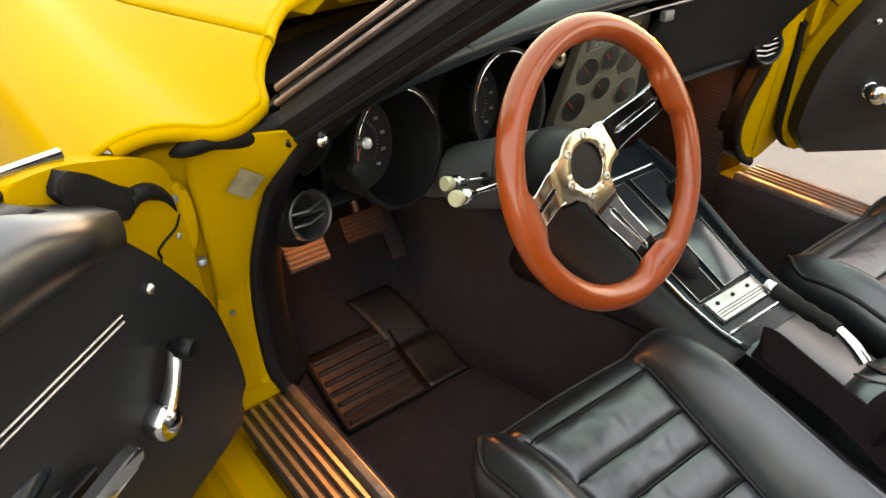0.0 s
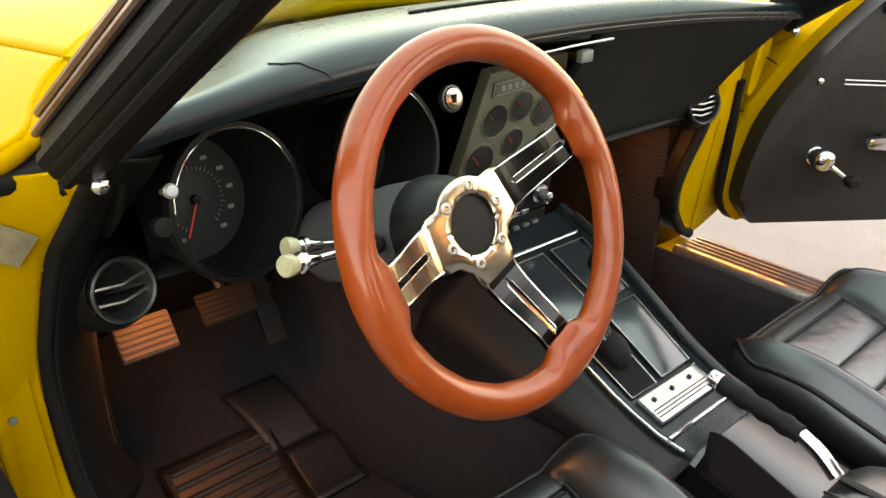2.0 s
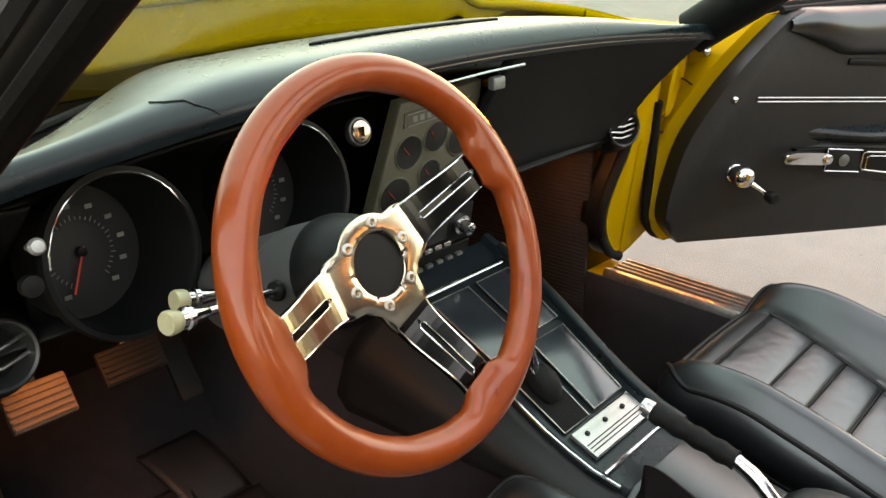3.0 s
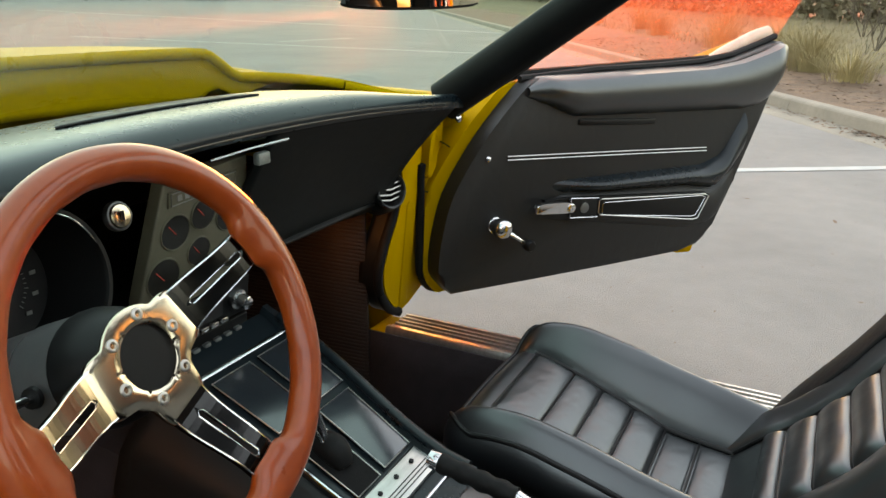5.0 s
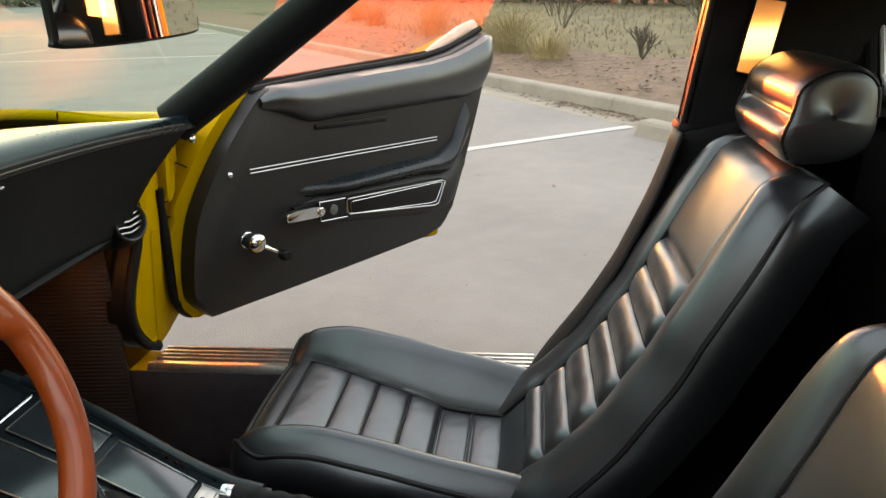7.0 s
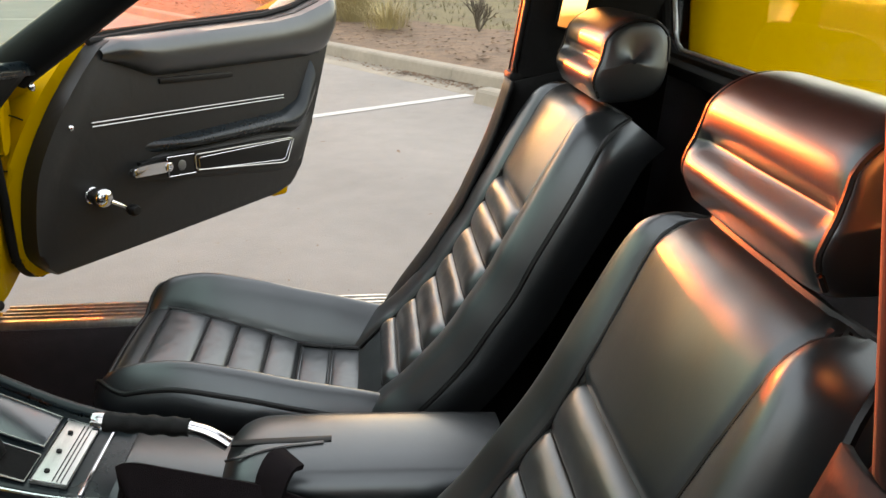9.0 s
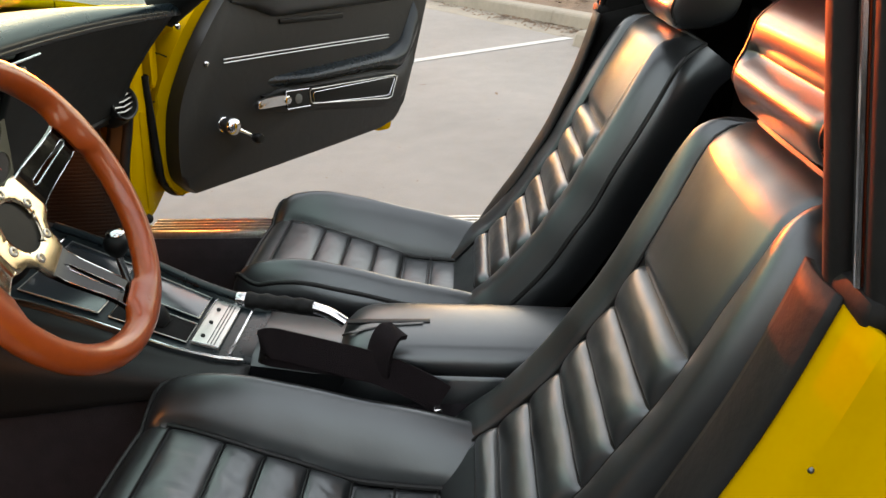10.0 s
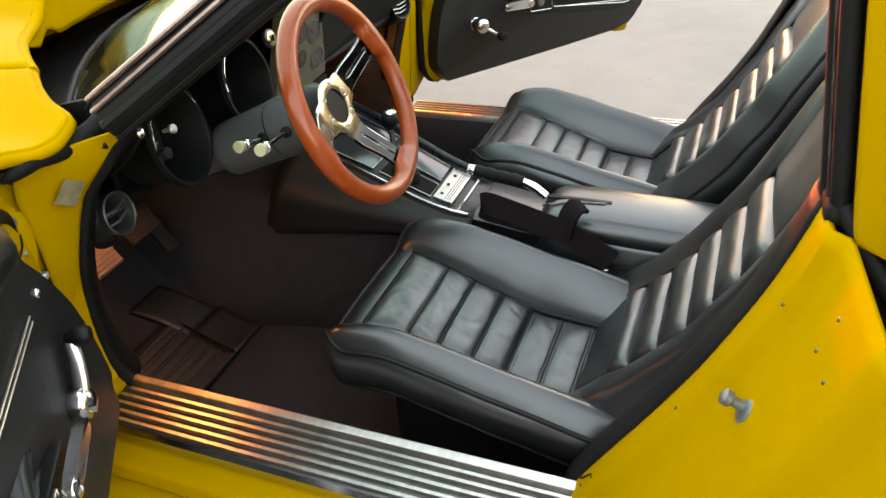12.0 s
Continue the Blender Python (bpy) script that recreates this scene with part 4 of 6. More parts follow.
ws = setting("windshield", sheet(shield, 14, 30), WINDSHIELD, "clear slightly green curved windshield glass", "windshield")
ws.visible_shadow = False
setting("windshield_header", tube([shield(1, b / 16) + V(0, -0.012, 0.0) for b in range(17)], 0.022, 10, 0.8), PLASTIC, "black windshield header rail", "car body")
setting("windshield_base_trim", tube([shield(0, b / 16) + V(0, 0.008, -0.004) for b in range(17)], 0.006, 8), RUBBER, "black rubber windshield base gasket", "car body")

# roof hoop, centre bar and rear window
setting("roof_hoop", add_rings(bmesh.new(), [[V(x, y, 1.135 + 0.055 * (1 - (x / 0.6) ** 2) + z) for y, z in ((-0.69, 0.0), (-0.70, 0.028), (-0.95, 0.03), (-1.06, 0.0), (-1.04, -0.025), (-0.72, -0.02))] for x in [-0.6 + 0.1 * k for k in range(13)]]), HEADLINER, "dark lined roof hoop behind the seats", "car body", bevel=0.004)
setting("roof_bar", add_rings(bmesh.new(), [[V(x, y, 1.19 + z) for x, z in ((-0.06, -0.012), (-0.05, 0.02), (0.05, 0.02), (0.06, -0.012))] for y in (-0.72, -0.4, -0.07)]), HEADLINER, "black centre roof bar", "car body", bevel=0.004)
rw = thing("rear_window", "clear upright rear window with bright reveal frame", "window", kind="structure", at=(0, -1.03, 0.93))
pane = part("pane", sheet(lambda a, b: V((2 * b - 1) * mixv(0.520, 0.575, a), -1.0 - 0.01 * a, 0.966 + 0.14 * a), 4, 10), REARGLASS, rw)
pane.visible_shadow = False
reveal = [V(-0.580, -1.0, 1.12), V(-0.528, -1.0, 0.995), V(-0.515, -1.0, 0.975), V(-0.49, -1.0, 0.966), V(0.49, -1.0, 0.966), V(0.515, -1.0, 0.975), V(0.528, -1.0, 0.995), V(0.580, -1.0, 1.12)]
part("frame", tube(reveal, 0.0045, 8), STEEL, rw, "bright metal reveal frame")
part("gasket", tube([p + V(0, 0.010, 0) + V(0, 0, -0.010) * (abs(p.x) < 0.5) + V(0.012, 0, 0) * (p.x > 0.5) - V(0.012, 0, 0) * (p.x < -0.5) for p in reveal], 0.010, 8), RUBBER, rw, "black rubber gasket")
setting("window_ledge", box((0, -0.985, 0.945), (1.12, 0.07, 0.022), None, 0.006), HEADLINER, "dark trimmed ledge under the rear window", "interior trim")
for s, who in SIDES:
    setting("window_side_trim", sheet(lambda a, b: V(s * mixv(mixv(0.60, 0.535, b), mixv(0.64, 0.590, b), a), -1.0 + 0.005 * a, 0.94 + 0.20 * a), 4, 3), HEADLINER, "black trim beside the rear window", "interior trim", thick=0.006)

# rear buttresses and deck behind the window
def deck(a, b):
    x = -0.8 + 1.6 * b
    y = -1.025 - 1.1 * a
    up = ease((abs(x) - 0.50) / 0.07)
    return V(x, y, 0.915 + up * (0.26 * (1 - 0.75 * a)) - 0.02 * a)


setting("rear_deck", sheet(deck, 20, 40), YELLOW, "glossy yellow rear deck and sloping buttresses", "car body", thick=0.008)

# floor, tunnel, firewall and rear bulkhead
setting("floor", sheet(lambda a, b: V(-0.60 + 1.2 * a, -1.0 + 1.42 * b, 0.185), 12, 12), CARPET, "dark brown cut-pile carpet on the cabin floor", "carpet", thick=0.01)
setting("toe_board", sheet(lambda a, b: V(-0.60 + 1.2 * a, 0.415 + 0.42 * b, 0.185 + 0.24 * b ** 1.2), 12, 8), CARPET, "dark carpeted sloping toe board", "carpet", thick=0.01)
setting("firewall", sheet(lambda a, b: V(-0.55 + 1.10 * a, 0.80, 0.38 + 0.48 * b), 4, 4), HEADLINER, "dark firewall behind the pedals", "interior trim", thick=0.02)
setting("rear_bulkhead", sheet(lambda a, b: V(-0.58 + 1.16 * a, -0.98 - 0.04 * b, 0.18 + 0.75 * b), 4, 4), CARPET, "dark carpeted luggage shelf edge behind the seats", "carpet", thick=0.02)
setting("luggage_floor", sheet(lambda a, b: V(-0.58 + 1.16 * a, -0.62 - 0.4 * b, 0.30 + 0.02 * b), 4, 4), CARPET, "dark carpet behind the seats", "carpet", thick=0.01)
setting("underbody", box((0, 0.1, 0.15), (1.5, 4.0, 0.03), None, 0.005), PLASTIC, "dark underbody", "car body")


# carpeted transmission tunnel
def tunnel(a, b):
    y = -0.75 + 1.5 * a
    w = 0.115 + 0.08 * ease((y - 0.15) / 0.5)
    h = 0.43 + 0.10 * ease((y - 0.0) / 0.6)
    q = 2 * b - 1
    x = w * (q if abs(q) < 0.7 else math.copysign(0.7 + (abs(q) - 0.7) * 1.3, q))
    z = h if abs(q) < 0.6 else h - (h - 0.185) * ((abs(q) - 0.6) / 0.4)
    return V(x, y, z)


setting("transmission_tunnel", sheet(tunnel, 20, 20), CARPET, "dark carpeted transmission tunnel", "carpet", thick=0.008)


# ---- steering wheel ----
WC = V(-0.3011, -0.0261, 0.8485)
WN = V(math.sin(0.0831) * math.cos(0.3862), -math.cos(0.0831) * math.cos(0.3862), math.sin(0.3862))
WU = V(0, 0, 1).cross(WN).normalized()
WV = WN.cross(WU).normalized()


def wheel_at(r, deg, off):
    a = radians(deg)
    return WC + WU * r * math.cos(a) + WV * r * math.sin(a) + WN * off


SPOKES = (22, 188, 288)


def build_steering_wheel():
    w = thing("steering_wheel", "varnished mahogany three-spoke steering wheel with chrome spokes", "steering wheel", at=WC)
    n, m = 120, 16
    rings = []
    for i in range(n):
        deg = 360 * i / n
        g = max((1 - abs((deg - s + 180) % 360 - 180) / 15.0) for s in SPOKES)
        g = ease(max(0, g) * 1.8)
        ring = []
        for k in range(m):
            b = 2 * math.pi * k / m
            rr = 0.0150 + 0.001 * math.cos(b)
            inward = 0.013 * g * max(0, -math.cos(b)) ** 2
            finger = 0.0003 * math.cos(radians(deg) * 24) * max(0, -math.cos(b))
            ring.append(wheel_at(0.158 + (rr + 0.001) * math.cos(b) - inward - finger, deg, rr * 1.02 * math.sin(b)))
        rings.append(ring)
    bm = add_rings(bmesh.new(), rings + [rings[0]], cap=False)
    bmesh.ops.remove_doubles(bm, verts=bm.verts, dist=1e-5)
    part("rim", bm, WOOD, w, "reddish varnished wooden rim")
    # hub plate with a wide bore
    seg, rings = 144, []
    for f, off in ((0, -0.0375), (0, -0.0342), (0.04, -0.0336), (0.25, -0.0334), (0.5, -0.0333), (0.75, -0.0334), (0.96, -0.0337), (1.0, -0.0345), (1.0, -0.038), (0, -0.0375)):
        ring = []
        for k in range(seg):
            deg = 360 * k / seg
            away = min(abs((deg - s + 180) % 360 - 180) for s in SPOKES)
            r = 0.0455 + (0.0605 / math.cos(radians(min(away, 20))) - 0.0455) * (1 - ease((away - 18) / 24))
            bore = 0.0285 + (0.0022 if k % 24 in (0, 1) else 0)
            ring.append(wheel_at(mixv(bore, r, f), deg, off))
        rings.append(ring)
    bm = add_rings(bmesh.new(), rings, cap=False)
    bmesh.ops.remove_doubles(bm, verts=bm.verts, dist=1e-5)
    part("hub_plate", bm, HUBCHROME, w, "polished chrome hub plate")
    for k in range(6):
        b = part("bolt", turned(wheel_at(0.0372, 82 + 60 * k, -0.0335), WN, [(0, 0.0058), (0.0012, 0.0056), (0.0018, 0.0046), (0.0016, 0.0030), (-0.001, 0.0026), (-0.001, 0)], 20), ALU, w)
    # bore and horn contact
    part("bore", turned(wheel_at(0, 0, -0.034), -WN, [(0, 0.0287), (0.03, 0.0287), (0.031, 0.012), (0.02, 0.011), (0.02, 0.0)], 28, cap=False), BORE, w, "dark open hub bore")
    part("horn_contact", turned(wheel_at(0.013, 190, -0.046), WN, [(0, 0.008), (0.008, 0.008), (0.009, 0.0055), (0.004, 0.005), (0.004, 0)], 16), CHROME, w, "small brass horn contact")
    part("contact_block", box(wheel_at(0.004, 60, -0.052), (0.012, 0.010, 0.022), Matrix.Rotation(0.3, 3, "Y"), 0.002), RUBBER, w, "dark horn contact block")
    part("retaining_ring", turned(wheel_at(0, 0, -0.050), WN, [(0, 0.0255), (0.002, 0.0255), (0.002, 0.019), (0, 0.019)], 32, cap=False), DARKMETAL, w)
    # spokes: folded plates with a slot
    for s in SPOKES:
        def lift(u, v, k, s=s):
            t = (u - 0.05) / 0.09
            off = mixv(-0.0338, -0.004, ease(t)) if t > 0 else -0.0338
            a = radians(s)
            d = WU * math.cos(a) + WV * math.sin(a)
            e = WN.cross(d)
            return WC + d * u + e * v + WN * (off + k)
        wf = lambda u: interp(u, [(0.055, 0.0222), (0.065, 0.0214), (0.10, 0.0190), (0.145, 0.0172)])
        bm = bmesh.new()
        nu = 14
        us = [0.055 + (0.147 - 0.055) * i / nu for i in range(nu + 1)]
        for side in (1, -1):
            rows = []
            for u in us:
                slot = 0.0036 if 0.066 < u < 0.128 else 0.0
                rows.append([lift(u, side * v, k) for v, k in ((slot, 0.0), (wf(u) * 0.96, 0.0), (wf(u), -0.0006), (wf(u), -0.007), (slot, -0.003))])
            for r0, r1 in zip(rows, rows[1:]):
                q0, q1 = [bm.verts.new(p) for p in r0], [bm.verts.new(p) for p in r1]
                for j in range(5):
                    bm.faces.new((q0[j], q0[(j + 1) % 5], q1[(j + 1) % 5], q1[j]))
        bmesh.ops.remove_doubles(bm, verts=bm.verts, dist=1e-5)
        # two spokes get a darker chrome that stands in for what they reflect
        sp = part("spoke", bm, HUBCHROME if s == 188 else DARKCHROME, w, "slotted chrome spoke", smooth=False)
        for side in (1, -1):
            part("edge", tube([lift(u, side * wf(u), -0.0002) for u in us], 0.0009, 6), CHROME, sp)
        part("slot_edge", tube([lift(u, v, 0.0002) for u, v in ((0.066, 0.0), (0.069, 0.0036), (0.125, 0.0036), (0.128, 0.0), (0.125, -0.0036), (0.069, -0.0036), (0.066, 0.0))], 0.0007, 6), CHROME, sp)
        part("rim_clamp", prism([(0.137, -0.0168), (0.146, -0.017), (0.146, 0.017), (0.137, 0.0168)], lift, -0.003, 0.0022, 0.001), CHROME, sp, smooth=False)
    return w


# chrome with a dark reflection put into its base colour
DARKCHROME = material("dark_reflection_spoke_chrome", (0.035, 0.034, 0.033), 0.14, 1.0, vary=0.08, scale=20, rough_vary=0.04)
BORE = material("greasy_dark_bronze", (0.045, 0.032, 0.024), 0.4, 0.5, vary=0.5, scale=60)
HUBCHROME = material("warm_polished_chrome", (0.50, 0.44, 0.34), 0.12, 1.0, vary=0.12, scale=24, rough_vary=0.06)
build_steering_wheel()


def build_column():
    c = thing("steering_column", "grey steering column shroud with two stalks", "steering column", at=WC - WN * 0.12)
    h = wheel_at(0, 0, -0.037)
    part("hub_adapter", turned(h, -WN, [(0, 0.036), (0.006, 0.040), (0.03, 0.050), (0.048, 0.0535), (0.056, 0.0535), (0.058, 0.05)], 36), PLASTIC, c, "black tapered hub adapter")
    part("shroud", turned(h - WN * 0.058, -WN, [(0, 0.046), (0.002, 0.0515), (0.05, 0.0515), (0.054, 0.0515)], 40), SATIN, c, "satin grey column shroud")
    part("collar", turned(h - WN * 0.110, -WN, [(0, 0.0495), (0.003, 0.0495), (0.007, 0.0495)], 40, cap=False), PLASTIC, c)
    part("lower_shroud", turned(h - WN * 0.1155, -WN, [(0, 0.044), (0.001, 0.0505), (0.06, 0.0490), (0.105, 0.0480), (0.118, 0.0475), (0.122, 0.044), (0.124, 0.03), (0.20, 0.028)], 40), SATIN, c, "satin grey lower column jacket")
    for (p, q, r) in ((V(-0.365, 0.070, 0.812), V(-0.472, 0.040, 0.836), 0.0040), (V(-0.370, 0.112, 0.800), V(-0.432, 0.108, 0.815), 0.0035)):
        d = (q - p).normalized()
        st = part("stalk", tube([p, mixv(p, q, 0.3), mixv(p, q, 0.75), q], r, 10), CHROME, c, "chrome stalk with clear tip")
        part("ferrule", turned(q - d * 0.028, d, [(0, r), (0.004, 0.0055), (0.018, 0.0070), (0.020, 0.0095), (0.024, 0.0095), (0.025, 0.0075), (0.030, 0.0075)], 16), CHROME, st)
        part("tip", turned(q + d * 0.002, d, [(0, 0.0078), (0.003, 0.0092), (0.010, 0.0098), (0.012, 0.0088), (0.0125, 0)], 16), CREAM, st, "yellowed clear plastic tip")
        part("slot", turned(p + d * 0.004, d, [(0, 0.010), (0.004, 0.009), (0.0045, 0)], 14), PLASTIC, st)
    part("lock_lever", box(V(-0.252, 0.12, 0.80), (0.012, 0.03, 0.02), None, 0.003), PLASTIC, c)


build_column()


# ---- seats ----
BACK_LOW = [(-0.400, 0.395), (-0.432, 0.427), (-0.460, 0.456), (-0.492, 0.482), (-0.530, 0.523), (-0.568, 0.569), (-0.600, 0.619), (-0.631, 0.668), (-0.660, 0.725)]


def build_seat(s, label, cx, bx, ys, upper, levels, head):
    """A bucket seat on side s: cushion middle cx, backrest middle bx, cushion shift ys, upper backrest curve, pleat seam heights, headrest place."""
    P = lambda x, y, z: V(cx + s * x, y, z)
    Q = lambda x, y, z: V(bx + s * x, y, z)
    seat = thing("bucket_seat", label, "car seat", "front seats", at=(cx, -0.3, 0.19))
    hw, yf, yr = 0.200, 0.002 + ys, -0.54
    ins_z = [(-0.56, 0.392), (-0.43, 0.402), (-0.352, 0.409), (-0.293, 0.418), (-0.237, 0.440), (-0.18, 0.460), (-0.11, 0.483), (-0.05, 0.494), (0.01, 0.495)]
    bol_z = [(-0.56, 0.430), (-0.48, 0.455), (-0.40, 0.477), (-0.30, 0.502), (-0.20, 0.528), (-0.12, 0.543), (-0.05, 0.538), (0.01, 0.516)]
    ins_w = [(-0.56, 0.101), (-0.293, 0.102), (-0.18, 0.106), (-0.11, 0.112), (-0.05, 0.121), (0.01, 0.126)]

    def top(x, y):
        yy = y - ys
        ax, iw = abs(x), glide(yy, ins_w)
        u = max(0.0, (ax - iw) / (hw - iw))
        z = mixv(glide(yy, ins_z), glide(yy, bol_z), math.sin(0.5 * math.pi * min(1, u / 0.72)))
        z -= 0.036 * max(0, (u - 0.58) / 0.42) ** 2.0
        z -= 0.010 * math.exp(-((ax - iw) / 0.005) ** 2) * ease((yf - y) / 0.05)
        z -= 0.020 * (1 - min(1, (yf - y) / 0.04)) ** 2.2
        z += 0.0022 * noise.noise(V(x * 14 + 5 * s, y * 11, 2)) * min(1, u * 3)
        return z - (0.003 if ax < iw - 0.004 and yy < -0.05 else 0)

    def cushion_fn(a, b):
        y = yf + (yr - yf) * a ** 1.4
        q, r = 2 * b - 1, 0.062
        w = hw - r * (1 - math.sqrt(max(0, 1 - (1 - min(1, (yf - y) / r)) ** 2)))
        x = q * w
        return P(x, y - 0.010 * (x / hw) ** 2 * (1 - a), top(x, y))

    part("cushion", sheet(cushion_fn, 70, 110), LEATHER, seat)
    # side wall below the cushion edge
    rim = [cushion_fn(k / 40, 0) for k in range(40, -1, -1)] + [cushion_fn(0, k / 40) for k in range(1, 40)] + [cushion_fn(k / 40, 1) for k in range(41)]
    ctr = P(0, -0.25, 0)
    rows = []
    for drop, pull in ((0.0, 0.0), (0.008, -0.006), (0.022, -0.011), (0.045, -0.012), (0.066, -0.004), (0.085, 0.020), (0.13, 0.070)):
        row = []
        for p in rim:
            d = V(ctr.x - p.x, ctr.y - p.y, 0).normalized()
            row.append(V(p.x, p.y, p.z - drop) + d * (pull + 0.0018 * noise.noise(V(p.x * 25, p.y * 25, drop * 40))))
        rows.append(row)
    part("cushion_side", add_rings(bmesh.new(), rows, cap=False, closed=False), LEATHER, seat, "black leather cushion side band")
    part("piping", tube([p + V(0, 0, 0.003) for p in rim], 0.0042, 8), PIPING, seat, "black leather piping")
    part("piping", tube(rows[4], 0.003, 6), PIPING, seat)
    base = [q + V(ctr.x - q.x, ctr.y - q.y, 0) * 0.12 for q in rows[-1]]
    part("seat_base", add_rings(bmesh.new(), [base, [V(q.x, q.y, 0.20) for q in base]], cap=False, closed=False), HEADLINER, seat, "dark seat base")
    # pleats across the cushion; the three rear ones lie lower
    seams = [v + ys for v in (-0.050, -0.126, -0.179, -0.237, -0.294, -0.351, -0.409, -0.458)]
    for i, (ya, yb) in enumerate(zip(seams, seams[1:])):
        low = 0.006 if i > 3 else 0.0

        def pleat(a, b, ya=ya, yb=yb, low=low, i=i):
            y = mixv(ya - 0.0007, yb + 0.0007, a)
            q = 2 * b - 1
            x = q * (glide(y - ys, ins_w) - 0.003)
            puff = (0.0105 if i == 3 else 0.0085) * math.sin(math.pi * min(1, max(0, a))) ** 0.36 * (1 - abs(q) ** 12) + (0.004 * a * (1 - abs(q) ** 8) if i == 3 and a < 0.93 else 0)
            soft = 1.0 if s < 0 else 0.65
            wr = 0.0016 * noise.noise(V(x * 18 + 7 * s, y * 30, 3)) + 0.0007 * noise.noise(V(x * 55 + y * 40, y * 70, 9 + s)) + 0.0005 * noise.noise(V(x * 150, y * 180, 2 + s))
            fold = max(0, 1 - abs(noise.noise(V(x * 15 + 3 * s, y * 13 + x * 10, 5 + i))) * 6)
            wr -= (0.0013 if s < 0 else 0.0006) * fold * math.sin(math.pi * min(1, max(0, a)))
            return P(x, y, top(x, y) + puff - low + soft * wr * (1 - abs(q) ** 6) * math.sin(math.pi * min(1, max(0, a))) ** 0.5 + 0.002)
        part("pleat", sheet(pleat, 18, 48), LEATHER, seat)
    for y in seams[:-1]:
        w = glide(y - ys, ins_w)
        part("seam", tube([P(w * k / 10, y, top(w * k / 10, y) + 0.0035) for k in range(-10, 11)], 0.0019, 6), PIPING, seat)
    for side in (-1, 1):
        line = [mixv(yf - 0.045, yr + 0.06, k / 40) for k in range(41)]
        part("piping", tube([P(side * glide(y - ys, ins_w), y, top(side * glide(y - ys, ins_w), y) + 0.0070) for y in line], 0.0044, 8), PIPING, seat)

    # backrest: a curve of (y, z) walked by height
    curve = smooth_path([(0, y, z) for y, z in BACK_LOW + upper], 120)
    zlo, zhi = curve[1].z, curve[-1].z

    def spine(z):
        for p, q in zip(curve, curve[1:]):
            if z <= q.z:
                break
        d = (q - p).normalized()
        return p + (q - p) * ((z - p.z) / (q.z - p.z)), V(0, d.z, -d.y)

    def half(z):
        k = (z - zlo) / (zhi - zlo)
        return glide(k, [(0, 0.203), (0.3, 0.200), (0.6, 0.195), (0.8, 0.188), (0.92, 0.174), (0.97, 0.156), (1.0, 0.130)])

    split = levels[-1]

    def face(x, z):
        w, ax = half(z), abs(x)
        iw = 0.111 + 0.007 * ease((z - split) / 0.15)
        u = max(0.0, (ax - iw) / (w - iw))
        f = 0.012 * math.sin(math.pi * min(1, u * 0.9)) ** 0.8 - 0.007 * math.exp(-((ax - iw) / 0.005) ** 2)
        if ax < iw:
            f += mixv(-0.004, 0.007 * (1 - (ax / iw) ** 2), ease((z - split + 0.004) / 0.02))
            f -= 0.004 * math.exp(-((z - split) / 0.006) ** 2)
        f -= 0.034 * (1 - min(1, (w - ax) / 0.036)) ** 2.2
        f -= 0.030 * (1 - min(1, (zhi - z) / 0.045)) ** 2
        return f + 0.0016 * noise.noise(V(x * 16 + s, z * 13, 4))

    def on_back(x, z, lift=0.0):
        c, n = spine(z)
        p = c + n * (face(x, z) + lift)
        return Q(x, p.y, p.z)

    def back_fn(a, b):
        z = mixv(zlo, zhi, a)
        return on_back((2 * b - 1) * half(z), z)
    part("backrest", sheet(back_fn, 80, 90), LEATHER, seat)
    rim = [back_fn(k / 40, 0) for k in range(41)] + [back_fn(1, k / 16) for k in range(1, 16)] + [back_fn(k / 40, 1) for k in range(40, -1, -1)]
    rows = []
    for back, pull in ((0.0, 0.0), (0.008, -0.005), (0.026, -0.007), (0.050, -0.002), (0.078, 0.010), (0.092, 0.045)):
        row = []
        for p in rim:
            d = V(bx - p.x, 0, 0)
            d = d.normalized() if d.length > 0.02 else V(0, 0, 0)
            row.append(p - V(0, 0.80, 0.60) * back + d * pull)
        rows.append(row)
    part("backrest_side", add_rings(bmesh.new(), rows, cap=False, closed=False), LEATHER, seat, "black leather backrest side band")
    bm = bmesh.new()
    bm.faces.new([bm.verts.new(p) for p in rows[-1]])
    part("back_shell", bm, HEADLINER, seat, "dark back shell")
    part("piping", tube(rim, 0.0040, 6), PIPING, seat)
    for side in (-1, 1):
        seam = [mixv(zlo + 0.01, zhi - 0.004, i / 34) for i in range(35)]
        part("piping", tube([on_back(side * (0.111 + 0.007 * ease((z - split) / 0.15)), z, 0.0040) for z in seam], 0.0026, 6), PIPING, seat)
    for z0, z1 in zip(levels, levels[1:]):
        def pleat(a, b, z0=z0, z1=z1):
            z = mixv(z0 + 0.0006, z1 - 0.0006, a)
            q = 2 * b - 1
            x = q * 0.1085
            puff = (0.0125 * math.sin(math.pi * min(1, max(0, a))) ** 0.42 + 0.0005) * (1 - abs(q) ** 12)
            wr = 0.0009 * noise.noise(V(x * 20 + 3 * s, z * 40, 1)) + 0.0004 * noise.noise(V(x * 65, z * 110, 1))
            return on_back(x, z, puff + wr * (1 - abs(q) ** 6) * math.sin(math.pi * min(1, max(0, a))) ** 0.5)
        part("pleat", sheet(pleat, 14, 36), LEATHER, seat)
        part("seam", tube([on_back(0.108 * k / 10, z0, 0.0015) for k in range(-10, 11)], 0.0018, 6), PIPING, seat)
    # head restraint: two stitched rolls in front, squared block behind
    hy, hz = head
